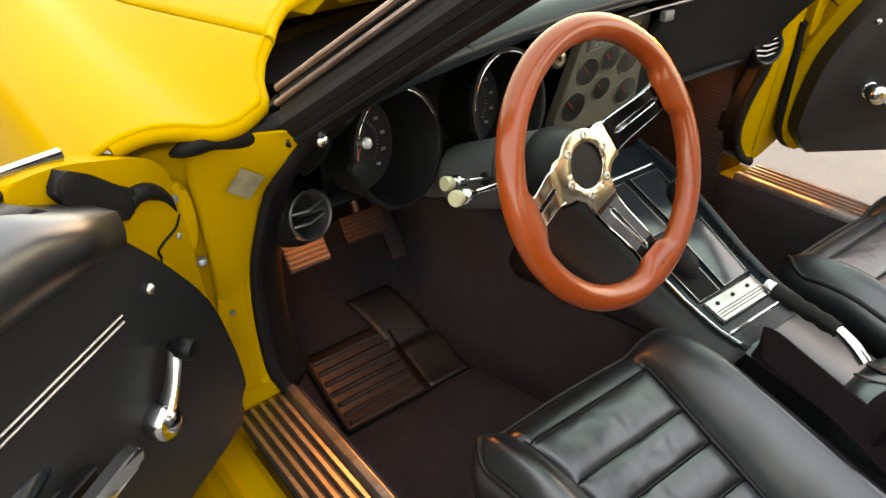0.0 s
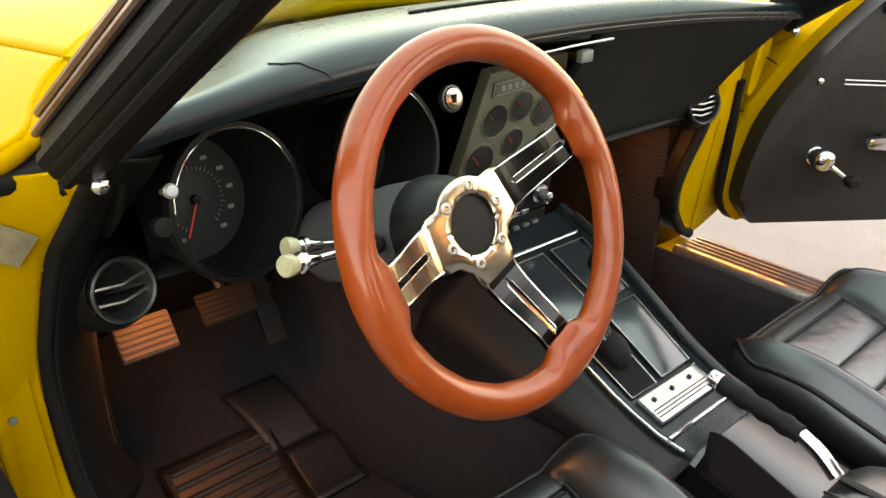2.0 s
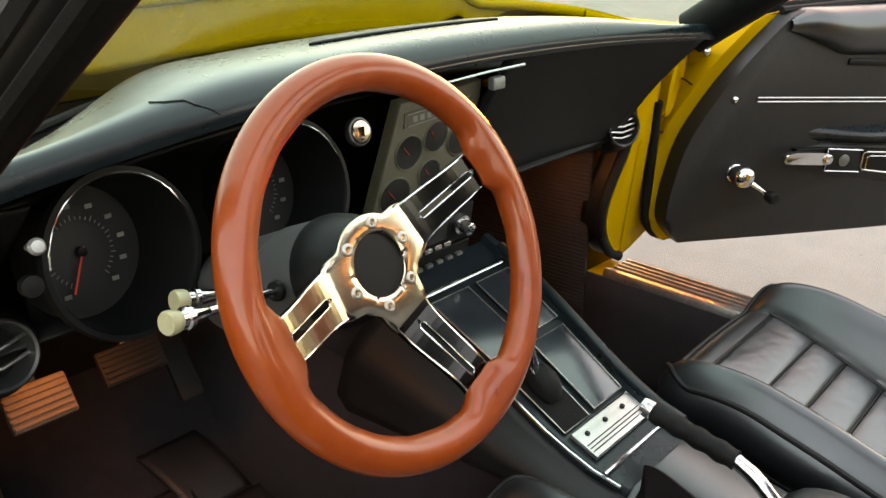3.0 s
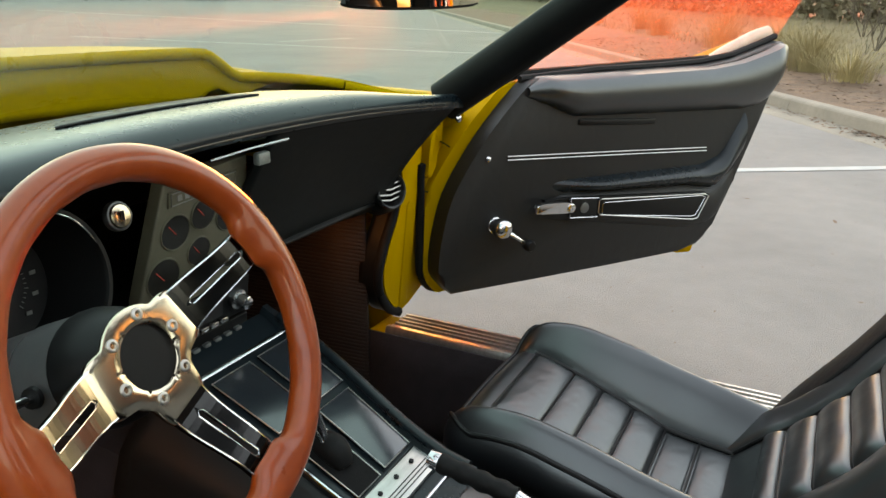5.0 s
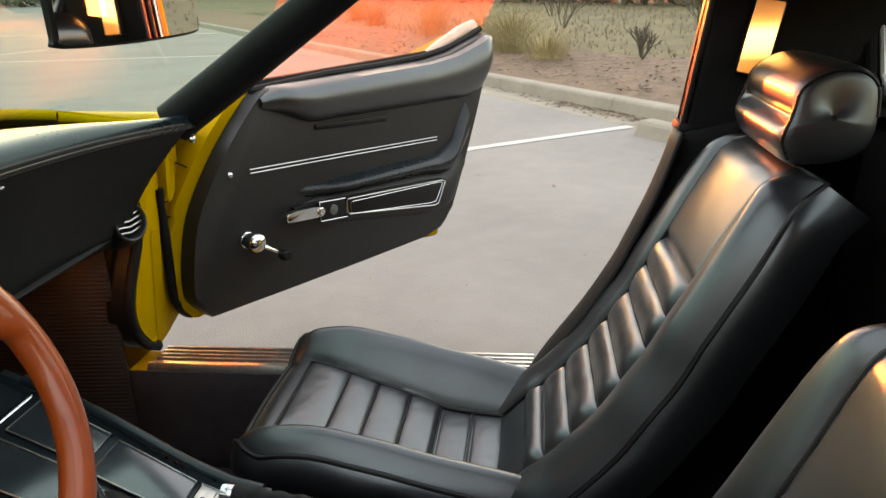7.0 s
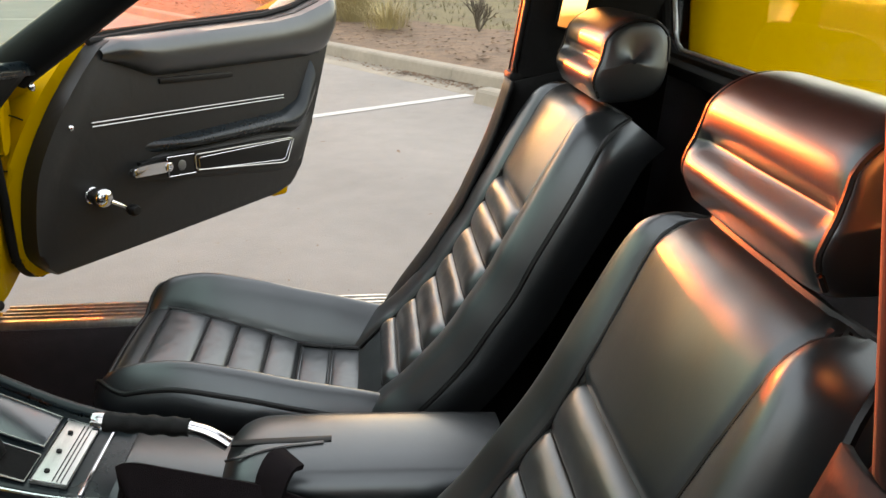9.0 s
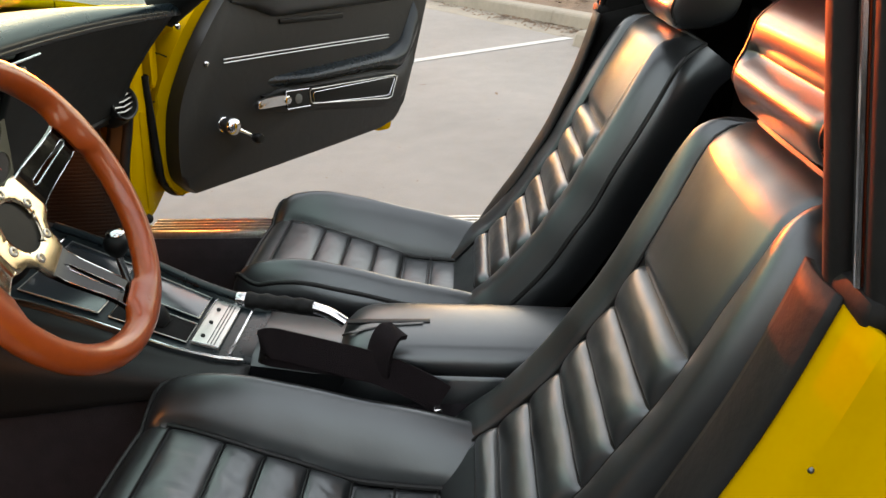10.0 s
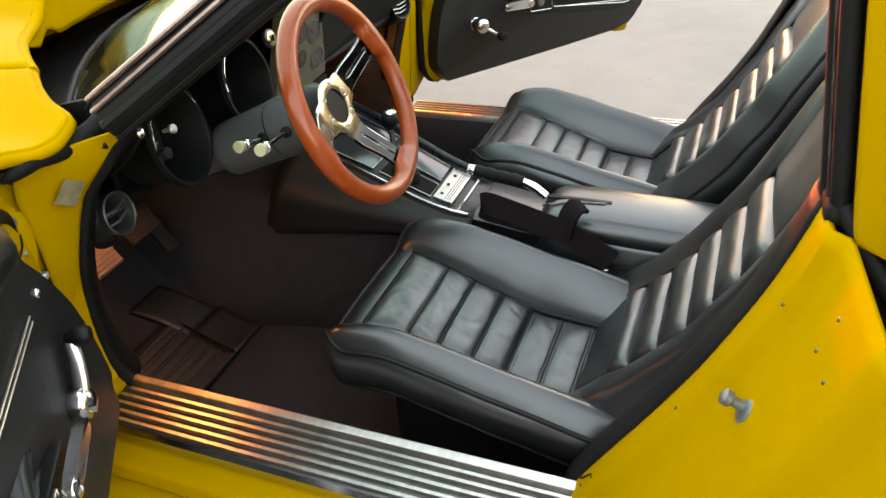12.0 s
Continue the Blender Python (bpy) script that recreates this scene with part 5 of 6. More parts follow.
    shape = ((-0.004, -0.002), (0.006, 0.020), (0.005, 0.036), (-0.012, 0.049), (-0.013, 0.055), (-0.008, 0.068), (-0.012, 0.088), (-0.030, 0.105), (-0.056, 0.1145), (-0.088, 0.112), (-0.108, 0.094), (-0.111, 0.060), (-0.108, 0.028), (-0.095, 0.006), (-0.062, -0.006), (-0.02, -0.008), (-0.004, -0.002))
    prof = smooth_path([(0, hy + y, hz + z) for y, z in shape], 90)[:-1]
    flat_prof = smooth_path([(0, hy + y, hz + z) for y, z in (shape[0], shape[1]) + ((0.004, 0.036), (-0.001, 0.049), (-0.003, 0.055), (-0.007, 0.070)) + shape[6:]], 90)[:-1]
    mid = V(0, hy - 0.055, hz + 0.054)

    def ring_at(x, k):
        g = ease((abs(x) - 0.100) / 0.014)
        out = []
        for p, q in zip(prof, flat_prof):
            p = mixv(p, q, g)
            k2 = k + 0.006 * noise.noise(V(x * 20, p.y * 25, p.z * 25 + s)) * min(1, k)
            out.append(Q(x * (1 - 0.9 * max(0, p.z - hz - 0.04)), *((mid + (p - mid) * k2)[1:])))
        return out
    caps = ((0.06, 0.998), (0.08, 0.997), (0.092, 0.994), (0.102, 0.982), (0.109, 0.958), (0.1145, 0.915), (0.1170, 0.86), (0.1186, 0.74), (0.1198, 0.55), (0.1206, 0.3), (0.1208, 0.05))
    rings = [ring_at(-x, k) for x, k in caps[::-1]] + [ring_at(x, 1.008 - 0.01 * abs(x) / 0.06) for x in (-0.03, 0, 0.03)] + [ring_at(x, k) for x, k in caps]
    part("headrest", add_rings(bmesh.new(), rings), LEATHER, seat, "two-roll leather headrest")
    for x in (-0.1145, 0.1145):
        part("piping", tube(ring_at(x, 0.917)[:64], 0.0026, 6), PIPING, seat)
    # floor rails
    for x in (-0.15, 0.15):
        part("rail", box(P(x, -0.25, 0.205), (0.03, 0.40, 0.03), None, 0.004), PLASTIC, seat)
    part("adjuster", tube([P(0.20, 0.01, 0.235), P(0.215, 0.03, 0.24), P(0.22, 0.045, 0.25)], 0.007, 8, n=6), CHROME, seat, "chrome seat adjuster lever")
    part("bracket", box(P(0.205, -0.05, 0.235), (0.012, 0.09, 0.022), None, 0.003), SATIN, seat, "grey seat track bracket")
    return seat


build_seat(-1, "black pleated leather driver bucket seat with creased cushion", -0.318, -0.285, 0.0, [(-0.690, 0.790), (-0.722, 0.860), (-0.750, 0.912)], (0.455, 0.480, 0.523, 0.570, 0.620, 0.669, 0.726), (-0.747, 0.921))
build_seat(1, "black pleated leather passenger bucket seat beside the open door", 0.378, 0.362, -0.010, [(-0.696, 0.790), (-0.735, 0.860), (-0.778, 0.932)], (0.452, 0.476, 0.516, 0.561, 0.607, 0.659, 0.708, 0.756), (-0.776, 0.928))


# ---- doors ----
def build_door(s, degrees, label):
    th = radians(degrees)
    P = lambda u, off, z: V(s * (0.77 + u * math.sin(th) - off * math.cos(th)), 0.26 - u * math.cos(th) - off * math.sin(th), z)
    door = thing("car_door", label, "car door", "car doors", at=P(0.4, 0, 0.45))
    lift = lambda u, v, w: P(u, w, v)
    outline = curve2([(-0.024, 0.47), (-0.056, 0.51), (-0.061, 0.551), (-0.050, 0.62), (-0.025, 0.70), (0.03, 0.785), (0.089, 0.855), (0.150, 0.915), (0.175, 0.935)], 26)
    outline += [(0.21, 0.944), (0.40, 0.943), (0.60, 0.943), (0.74, 0.946), (0.85, 0.957), (0.95, 0.98), (1.03, 1.0), (1.052, 0.99), (1.047, 0.96)]
    outline += [(1.01, 0.88), (0.974, 0.796), (0.944, 0.732), (0.89, 0.62), (0.83, 0.51), (0.805, 0.475), (0.776, 0.457), (0.70, 0.452), (0.45, 0.458), (0.2, 0.466)]
    part("panel", prism(outline, lift, 0.0, 0.05, 0.012), VINYL, door, "black vinyl inner door panel")
    shell = [(u - 0.010 - 0.030 * ease((v - 0.55) / 0.2) if u < 0.3 else u + (0.024 if v < 0.53 and u > 0.75 else 0.008), v - 0.012 if v < 0.6 else v - 0.008) for u, v in outline]
    part("shell", prism(shell, lift, -0.13, -0.003, 0.01), YELLOW, door, "yellow painted door shell", bevel=0.006)
    if s > 0:
        for v0, bow in ((0.800, 0.006), (0.705, -0.006)):
            part("panel_gap", tube([P(glide(v0, [(0.551, -0.071), (0.62, -0.068), (0.70, -0.056), (0.785, -0.010), (0.855, 0.049)]) - 0.003, o, v0 + bow * math.sin(math.pi * k / 8)) for k, o in enumerate([-0.006 - 0.012 * j for j in range(9)])], 0.0018, 6), PLASTIC, door, "thin dark gap round the hinge cover")
        part("skin_corner", prism([(0.77, 0.435), (0.795, 0.404), (0.81, 0.398), (0.860, 0.392), (0.870, 0.396), (0.880, 0.425)], lift, -0.078, -0.045, 0.004), YELLOW, door, "lower corner of the yellow outer skin", bevel=0.004)
    part("edge_seal", tube([P(u - 0.006, -0.04, v) for u, v in outline[:27]], 0.010, 8, 1.2), RUBBER, door, "black rubber edge seal")

    # rolled upper pad
    def pad(a, b):
        u = mixv(0.165 if s > 0 else 0.085, 1.043, a)
        hi = interp(u, [(0.08, 0.885), (0.16, 0.925), (0.21, 0.946), (0.74, 0.949), (0.85, 0.960), (0.95, 0.983), (1.03, 1.002), (1.05, 0.985)])
        lo = interp(u, [(0.08, 0.835), (0.16, 0.850 if s < 0 else 0.905), (0.22, 0.850 if s < 0 else 0.885), (0.30, 0.850), (0.60, 0.838), (0.90, 0.826), (0.97, 0.835), (1.05, 0.93)])
        v = mixv(hi, lo, b)
        end = ease(a / 0.08) * ease((1 - a) / 0.06)
        off = 0.05 + (0.034 * math.sin(math.pi * min(1, b * 1.02)) ** 0.6 + 0.012 * (1 - b)) * (0.25 + 0.75 * end)
        if b == 0:
            off = 0.02
        if b == 1:
            off = 0.046
        return P(u, off, v)
    part("upper_pad", sheet(pad, 40, 16), LEATHER, door, "rolled black vinyl upper pad")
    part("pull_slot", box(P(0.44, 0.0515, 0.829), (0.25, 0.008, 0.014), Matrix.Rotation(math.atan2(-math.cos(th), s * math.sin(th)), 3, "Z") @ Matrix.Rotation(radians(4.0), 3, "Y"), 0.003), PLASTIC, door)

    # armrest: ridge that swells towards the rear
    def arm(a, b):
        u = mixv(0.225, 0.905, a)
        topz = interp(u, [(0.22, 0.700), (0.30, 0.703), (0.75, 0.690), (0.83, 0.712), (0.88, 0.78), (0.905, 0.82)])
        botz = interp(u, [(0.22, 0.690), (0.28, 0.672), (0.70, 0.640), (0.80, 0.62), (0.88, 0.67), (0.905, 0.70)])
        v = mixv(topz, botz, b)
        off = 0.048 + 0.036 * ease(a / 0.25) * math.sin(math.pi * b) ** 0.7 * (1 - 0.4 * ease((a - 0.85) / 0.15))
        return P(u, off, v)
    part("armrest", sheet(arm, 40, 12), PAD, door, "moulded black armrest ridge")
    def lower(a, b):
        u = mixv(0.16, 0.90, a)
        topz = interp(u, [(0.16, 0.645), (0.30, 0.672), (0.70, 0.642), (0.80, 0.622), (0.88, 0.66), (0.9, 0.68)])
        botz = interp(u, [(0.16, 0.628), (0.3, 0.60), (0.72, 0.515), (0.82, 0.52), (0.9, 0.63)])
        v = mixv(topz, botz, b)
        off = 0.049 + 0.016 * ease(a / 0.2) * ease((1 - a) / 0.1) * (math.sin(math.pi * b) ** 0.5)
        return P(u, off, v)
    part("lower_pad", sheet(lower, 30, 10), VINYL, door)
    # bright trim strips
    for dz in (0.0042, -0.0042):
        part("trim_strip", tube([P(0.115, 0.053, 0.773 + dz), P(0.44, 0.053, 0.752 + dz), P(0.766, 0.053, 0.730 + dz)], 0.0017, 6), ALU, door, "thin chrome trim strip")
    # handle escutcheon and lever
    E = lambda u, v, w: P(u, w, v)
    esc = [(0.215, 0.662), (0.30, 0.658), (0.76, 0.613), (0.783, 0.606), (0.745, 0.541), (0.72, 0.538), (0.40, 0.601), (0.25, 0.622), (0.215, 0.63)]
    plate = part("escutcheon", prism([(u, v + 0.004) for u, v in esc], E, 0.055, 0.068, 0.003), PLASTIC, door, "long black armrest plate with chrome outline")
    loop = [(0.39, 0.646), (0.76, 0.611), (0.778, 0.603), (0.742, 0.546), (0.722, 0.545), (0.39, 0.606), (0.382, 0.612), (0.382, 0.642), (0.39, 0.646)]
    part("chrome_outline", tube([P(u, 0.0695, v) for u, v in loop], 0.0019, 6), ALU, plate)
    loop2 = [(mixv(u, 0.58, 0.06), mixv(v, 0.595, 0.2)) for u, v in loop]
    part("chrome_outline", tube([P(u, 0.0695, v) for u, v in loop2], 0.0012, 6), CHROME, plate)
    part("handle_base", prism([(0.288, 0.662), (0.375, 0.652), (0.375, 0.604), (0.288, 0.614)], E, 0.068, 0.073, 0.002), PLASTIC, plate, "black square latch plate")
    part("plate_outline", tube([P(u, 0.0735, v) for u, v in ((0.288, 0.662), (0.375, 0.652), (0.375, 0.604), (0.288, 0.614), (0.288, 0.662))], 0.0016, 6), CHROME, plate)
    part("lever", prism(curve2([(0.178, 0.661), (0.20, 0.664), (0.255, 0.660), (0.282, 0.654), (0.290, 0.643), (0.280, 0.633), (0.255, 0.634), (0.20, 0.640), (0.179, 0.641), (0.174, 0.650), (0.178, 0.661)], 30)[:-1], E, 0.076, 0.090, 0.004), CHROME, plate, "chrome pull lever")
    part("pivot", turned(P(0.277, 0.088, 0.644), P(0, 1, 0) - P(0, 0, 0), [(0, 0.011), (0.004, 0.011), (0.005, 0.009), (0.0052, 0.004), (0.003, 0.0035), (0.003, 0)], 20), CHROME, plate, "round chrome pivot")
    part("medallion", turned(P(0.332, 0.073, 0.633), P(0, 1, 0) - P(0, 0, 0), [(0, 0.013), (0.002, 0.013), (0.003, 0.010), (0.0035, 0)], 20), SATIN, plate)
    # window crank
    nrm = P(0, 1, 0) - P(0, 0, 0)
    cu, cz = (0.088, 0.620) if s > 0 else (0.113, 0.628)
    ku, kz = (0.150, 0.575) if s > 0 else (0.068, 0.703)
    dc = 0.0 if s > 0 else -0.018
    cr = part("window_crank", turned(P(cu, 0.046, cz), nrm, [(0, 0.021), (0.003, 0.021), (0.005 + dc * 0.1, 0.017), (0.022 + dc, 0.0205), (0.028 + dc, 0.0225), (0.036 + dc, 0.0235), (0.044 + dc, 0.0215), (0.048 + dc, 0.0175), (0.0485 + dc, 0.0165), (0.051 + dc, 0.014), (0.053 + dc, 0.008), (0.0535 + dc, 0)], 32), CHROME, door, "chrome window crank with black knob")
    part("arm", tube([P(cu, 0.078 + dc, cz), P(mixv(cu, ku, 0.3), 0.084 + dc, mixv(cz, kz, 0.3)), P(mixv(cu, ku, 0.65), 0.086 + dc, mixv(cz, kz, 0.65)), P(ku, 0.083 + dc, kz)], lambda t: 0.0175 - 0.0095 * t ** 0.7, 14, 0.55, n=14), CHROME, cr)
    part("knob", turned(P(ku, 0.078 + dc, kz), nrm, [(0, 0.007), (0.008, 0.009), (0.012, 0.013), (0.026, 0.014), (0.032, 0.010), (0.033, 0)], 16), PLASTIC, cr, "black knob")
    for u, v in ((0.064, 0.776), (0.145, 0.885))[:2 if s < 0 else 1]:
        part("screw", turned(P(u, 0.050, v), nrm, [(0, 0.0075), (0.002, 0.0075), (0.005, 0.005), (0.006, 0)], 12), CHROME, door)
    if s < 0:
        front = curve2([(0.17, 0.945), (0.10, 0.935), (0.034, 0.912), (0.001, 0.900), (-0.019, 0.890), (-0.037, 0.875), (-0.048, 0.857), (-0.053, 0.830), (-0.057, 0.791), (-0.060, 0.750), (-0.061, 0.710), (-0.064, 0.665), (-0.070, 0.611), (-0.068, 0.55), (-0.045, 0.49)], 44) + [(0.06, 0.52), (0.10, 0.80), (0.17, 0.90)]
        part("end_flange", prism(front, lift, -0.03, 0.016, 0.009), YELLOW, door, "yellow rounded front end of the door shell", bevel=0.007)
        rub = curve2([(0.108, 0.936), (0.078, 0.918), (0.050, 0.894), (0.019, 0.870), (0.028, 0.858), (0.040, 0.845), (0.063, 0.860), (0.092, 0.880), (0.122, 0.915), (0.108, 0.936)], 40)[:-1]
        part("corner_rubber", prism(rub, lift, 0.012, 0.028, 0.005), RUBBER, door, "torn grey rubber corner pad", bevel=0.005)
        part("rubber_tail", tube([P(0.032, 0.020, 0.862), P(0.015, 0.019, 0.862), P(-0.004, 0.018, 0.857), P(-0.025, 0.017, 0.843), P(-0.040, 0.016, 0.825), P(-0.051, 0.012, 0.800)], lambda t: 0.0105 * (1 - 0.75 * ease((t - 0.35) / 0.65)), 10, n=24), RUBBER, door, "curled rubber strip end")
        part("cable", tube([P(-0.050, 0.016, 0.803), P(-0.036, 0.018, 0.792), P(-0.012, 0.018, 0.787), P(0.002, 0.018, 0.781), P(0.0, 0.018, 0.770), P(0.012, 0.018, 0.755)], 0.0017, 6, n=24), RUBBER, door, "thin black cable on the door edge")
        for u, v in ((-0.039, 0.779), (-0.042, 0.700)):
            part("screw", turned(P(u, 0.016, v), nrm, [(0, 0.0045), (0.002, 0.0045), (0.003, 0.003), (0.0032, 0)], 10), STEEL, door)
    else:
        rub = [(0.098, 0.868), (0.135, 0.862), (0.222, 0.922), (0.212, 0.938), (0.150, 0.915)]
        part("corner_rubber", prism(rub, lift, -0.06, -0.02, 0.006), RUBBER, door, "grey rubber corner pad", bevel=0.006)
    part("sill_strip", tube([P(0.075, -0.006, 0.932), P(0.20, -0.006, 0.950), P(0.5, -0.006, 0.955), P(0.8, -0.006, 0.960)], 0.007, 8, 1.3), CHROME if s < 0 else RUBBER, door, "window sill strip")
    # lowered glass and its seal
    part("glass_seal", tube([P(u, 0.012, z) for u, z in ((0.17, 0.940), (0.4, 0.951), (0.6, 0.951), (0.75, 0.955), (0.87, 0.968), (0.97, 0.992), (1.04, 1.012))], 0.009, 8), RUBBER, door)
    def pane(a, b):
        u0 = mixv(0.16, 1.06, b)
        z0 = interp(u0, [(0.16, 0.93), (0.75, 0.945), (0.95, 0.975), (1.06, 1.0)])
        return P(u0 + 0.13 * a * b + 0.15 * a * (1 - b), -0.004 + 0.035 * a, z0 + (1.20 - z0) * a)
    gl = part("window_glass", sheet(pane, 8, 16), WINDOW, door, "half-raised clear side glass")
    gl.visible_shadow = False
    # skin edge at the rear of the door, drawn pale where it glares
    part("glare_skin_edge", tube([P(u, -0.028, z) for u, z in ((0.80, 0.940), (0.86, 0.958), (0.94, 0.980), (1.0, 1.000), (1.06, 1.012))], lambda t: 0.010 + 0.009 * ease(t * 2), 12, 1.4, n=16), GLAREEDGE, door, "rear edge of the yellow door skin, bright glare put into its pale colour")
    return door


build_door(1, 58, "open passenger door with black vinyl panel and chrome handle")
build_door(-1, 55, "open driver door with black vinyl panel and window crank")

# ---- dashboard ----
dash = thing("dashboard", "black padded dashboard with deep round gauges", "dashboard", at=(0, 0.25, 0.72))
crease_y = lambda x: 0.205 - 0.21 * x * x
crease_z = lambda x: 0.962 - 0.06 * x * x


PADROLL = curve2([(-0.003, -0.020), (-0.007, -0.008), (0.001, 0.005), (0.016, 0.013), (0.04, 0.0165), (0.075, 0.0165), (0.14, 0.013), (0.20, 0.006), (0.26, -0.022)], 48)


def dash_top(a, b):
    x = -0.565 + 1.13 * b
    dy, dz = PADROLL[min(48, int(round(a * 48)))]
    end = ease((abs(x) - 0.28) / 0.25)
    return V(x, crease_y(x) + dy * (1 - 0.55 * end), crease_z(x) + dz - 0.03 * end * a)


part("top_pad", sheet(dash_top, 48, 60), PAD, dash, "soft black dash top pad", thick=0.004)
WORNVINYL = material("worn_brown_vinyl_edge", (0.060, 0.036, 0.022), 0.45, vary=0.4, scale=25)
part("worn_edge", tube([dash_top(0.07, 0.30 + 0.66 * k / 40) + V(0, -0.0012, 0.0) for k in range(41)], lambda t: 0.0030 * (0.55 + 0.45 * math.sin(math.pi * t)), 8, 0.6), WORNVINYL, dash, "brown worn edge along the pad")
part("crack", tube([dash_top(a, b) + V(0, -0.001, 0.0022) for a, b in ((0.50, 0.150), (0.42, 0.158), (0.36, 0.172), (0.27, 0.178), (0.19, 0.190), (0.12, 0.196))], 0.0013, 6), PLASTIC, dash, "dark crack in the pad")
slot_a = min(range(49), key=lambda k: abs(PADROLL[k][0] - 0.095)) / 48
part("defroster_slot", sheet(lambda a, b: dash_top(slot_a, 0.367 + 0.30 * b) + V(0, 0.022 * a * math.sin(math.pi * min(1, b * 12, (1 - b) * 12) / 2) ** 0.5, 0.0035), 3, 24), PLASTIC, dash, "long dark defroster slot", thick=0.003)


def pass_face(a, b):
    x = mixv(0.115, 0.56, b)
    x -= 0.02 * a * (1 - b)
    return V(x, crease_y(x) + 0.004 + mixv(0.10, 0.175, b) * a + 0.015 * math.sin(a * math.pi), crease_z(x) - 0.012 - 0.225 * a)


DASHFACE = material("satin_dash_plastic", (0.0055, 0.0066, 0.0066), 0.42, vary=0.2, scale=6, spec=0.15)
part("passenger_panel", sheet(pass_face, 16, 24), DASHFACE, dash, "smooth black passenger dash panel", thick=0.006)


def drv_face(a, b):
    x = mixv(-0.50, -0.115, b)
    rec = ease(a / 0.12)
    return V(x, crease_y(x) + 0.004 + 0.150 * rec + 0.03 * a, crease_z(x) - 0.012 - 0.03 * rec - 0.195 * a)


part("driver_panel", sheet(drv_face, 20, 24), PLASTIC, dash, "black driver instrument panel", thick=0.006)


# only the highlighted arc of each gauge ring is drawn in chrome
GLINT_ARC = (22, 40)


def gauge(parent, c, n, r, depth, name, face_mat=FACE, ring=True):
    n = Vector(n).normalized()
    c = Vector(c)
    g = part(name, turned(c - n * depth, n, [(0, r * 0.9), (depth, r), (depth + 0.004, r * 1.03), (depth + 0.004, r * 1.10), (depth - 0.004, r * 1.12)], 40, cap=False), PLASTIC, parent)
    part("dial", turned(c - n * depth, n, [(0, r * 0.9), (0.001, 0.0)], 40), face_mat, g)
    if ring:
        _, u, v = basis(n)
        part("bezel_glint", tube([c + n * 0.004 + (u * math.cos(2 * math.pi * k / 40) + v * math.sin(2 * math.pi * k / 40)) * r * 1.02 for k in range(GLINT_ARC[0], GLINT_ARC[1])], 0.0011, 6), CHROME, g, "thin chrome arc where the gauge ring catches light")
    return g


sp_c, sp_n = V(-0.430, 0.228, 0.822), V(0.22, -1, 0.20)
speedo = gauge(dash, sp_c, sp_n, 0.076, 0.082, "speedometer")
tach_c = V(-0.235, 0.225, 0.835)
tach = gauge(dash, tach_c, V(0.15, -1, 0.20), 0.074, 0.080, "tachometer")


def dial_marks(g, c, n, r, depth, needle_deg):
    n = Vector(n).normalized()
    up = (V(0, 0, 1) - n * n.z).normalized()
    rt = up.cross(n).normalized()
    if rt.x < 0:
        rt = -rt
    o = Vector(c) - n * (depth - 0.003)
    for k in range(11):
        a = radians(235 - 290 * k / 10)
        p = o + (rt * math.cos(a) + up * math.sin(a)) * r * 0.68
        part("numeral", box(p, (0.0070, 0.001, 0.0046), None, 0.0), WHITE, g, smooth=False)
    for k in range(33):
        a = radians(235 - 290 * k / 32)
        d = rt * math.cos(a) + up * math.sin(a)
        part("tick", tube([o + d * r * 0.47, o + d * r * (0.52 if k % 4 else 0.55)], 0.0006, 4), WHITE, g, smooth=False)
    a = radians(needle_deg)
    d = rt * math.cos(a) + up * math.sin(a)
    part("needle", tube([o + n * 0.003 - d * 0.006, o + n * 0.003 + d * r * 0.62], 0.0011, 5), RED, g, "red needle")
    part("needle_cap", turned(o, n, [(0, 0.006), (0.004, 0.005), (0.005, 0)], 12), PLASTIC, g)


dial_marks(speedo, sp_c, sp_n, 0.070, 0.082, 241)
dial_marks(tach, tach_c, V(0.15, -1, 0.20), 0.070, 0.080, 236)
part("headlamp_knob", turned(V(-0.530, 0.160, 0.879), V(0.1, -1, 0.3), [(0, 0.003), (0.012, 0.003), (0.013, 0.006), (0.018, 0.007), (0.021, 0.005), (0.0215, 0)], 16), STEEL, dash, "round chrome switch knob")
part("end_panel", prism([(0.172, 0.925), (0.182, 0.875), (0.213, 0.842), (0.26, 0.808), (0.40, 0.79), (0.40, 0.90), (0.20, 0.945)], lambda u, v, w: V(-0.553 - w, u, v), 0.0, 0.006, 0.002), PLASTIC, dash, "black end panel of the dashboard")
part("wiper_knob", turned(V(-0.535, 0.18, 0.842), V(0.1, -1, 0.2), [(0, 0.004), (0.01, 0.004), (0.011, 0.009), (0.02, 0.009), (0.021, 0)], 14), PLASTIC, dash)
lk = part("ignition_lock", turned(V(-0.136, 0.235, 0.882), V(0, -1, 0.25), [(0, 0.0175), (0.005, 0.0175), (0.008, 0.0165), (0.0085, 0.0145), (0.006, 0.0135)], 28, cap=False), DARKMETAL, dash, "bright ignition lock")
part("key_face", turned(V(-0.136, 0.235, 0.882), V(0, -1, 0.25), [(0, 0.0138), (0.0085, 0.0138), (0.0100, 0.0128), (0.0104, 0.009), (0.0106, 0.004), (0.0106, 0)], 28), HUBCHROME, lk, "warm polished key barrel")
part("key_slot", box(V(-0.136, 0.2225, 0.8851), (0.003, 0.003, 0.011), None, 0.0), PLASTIC, lk, smooth=False)
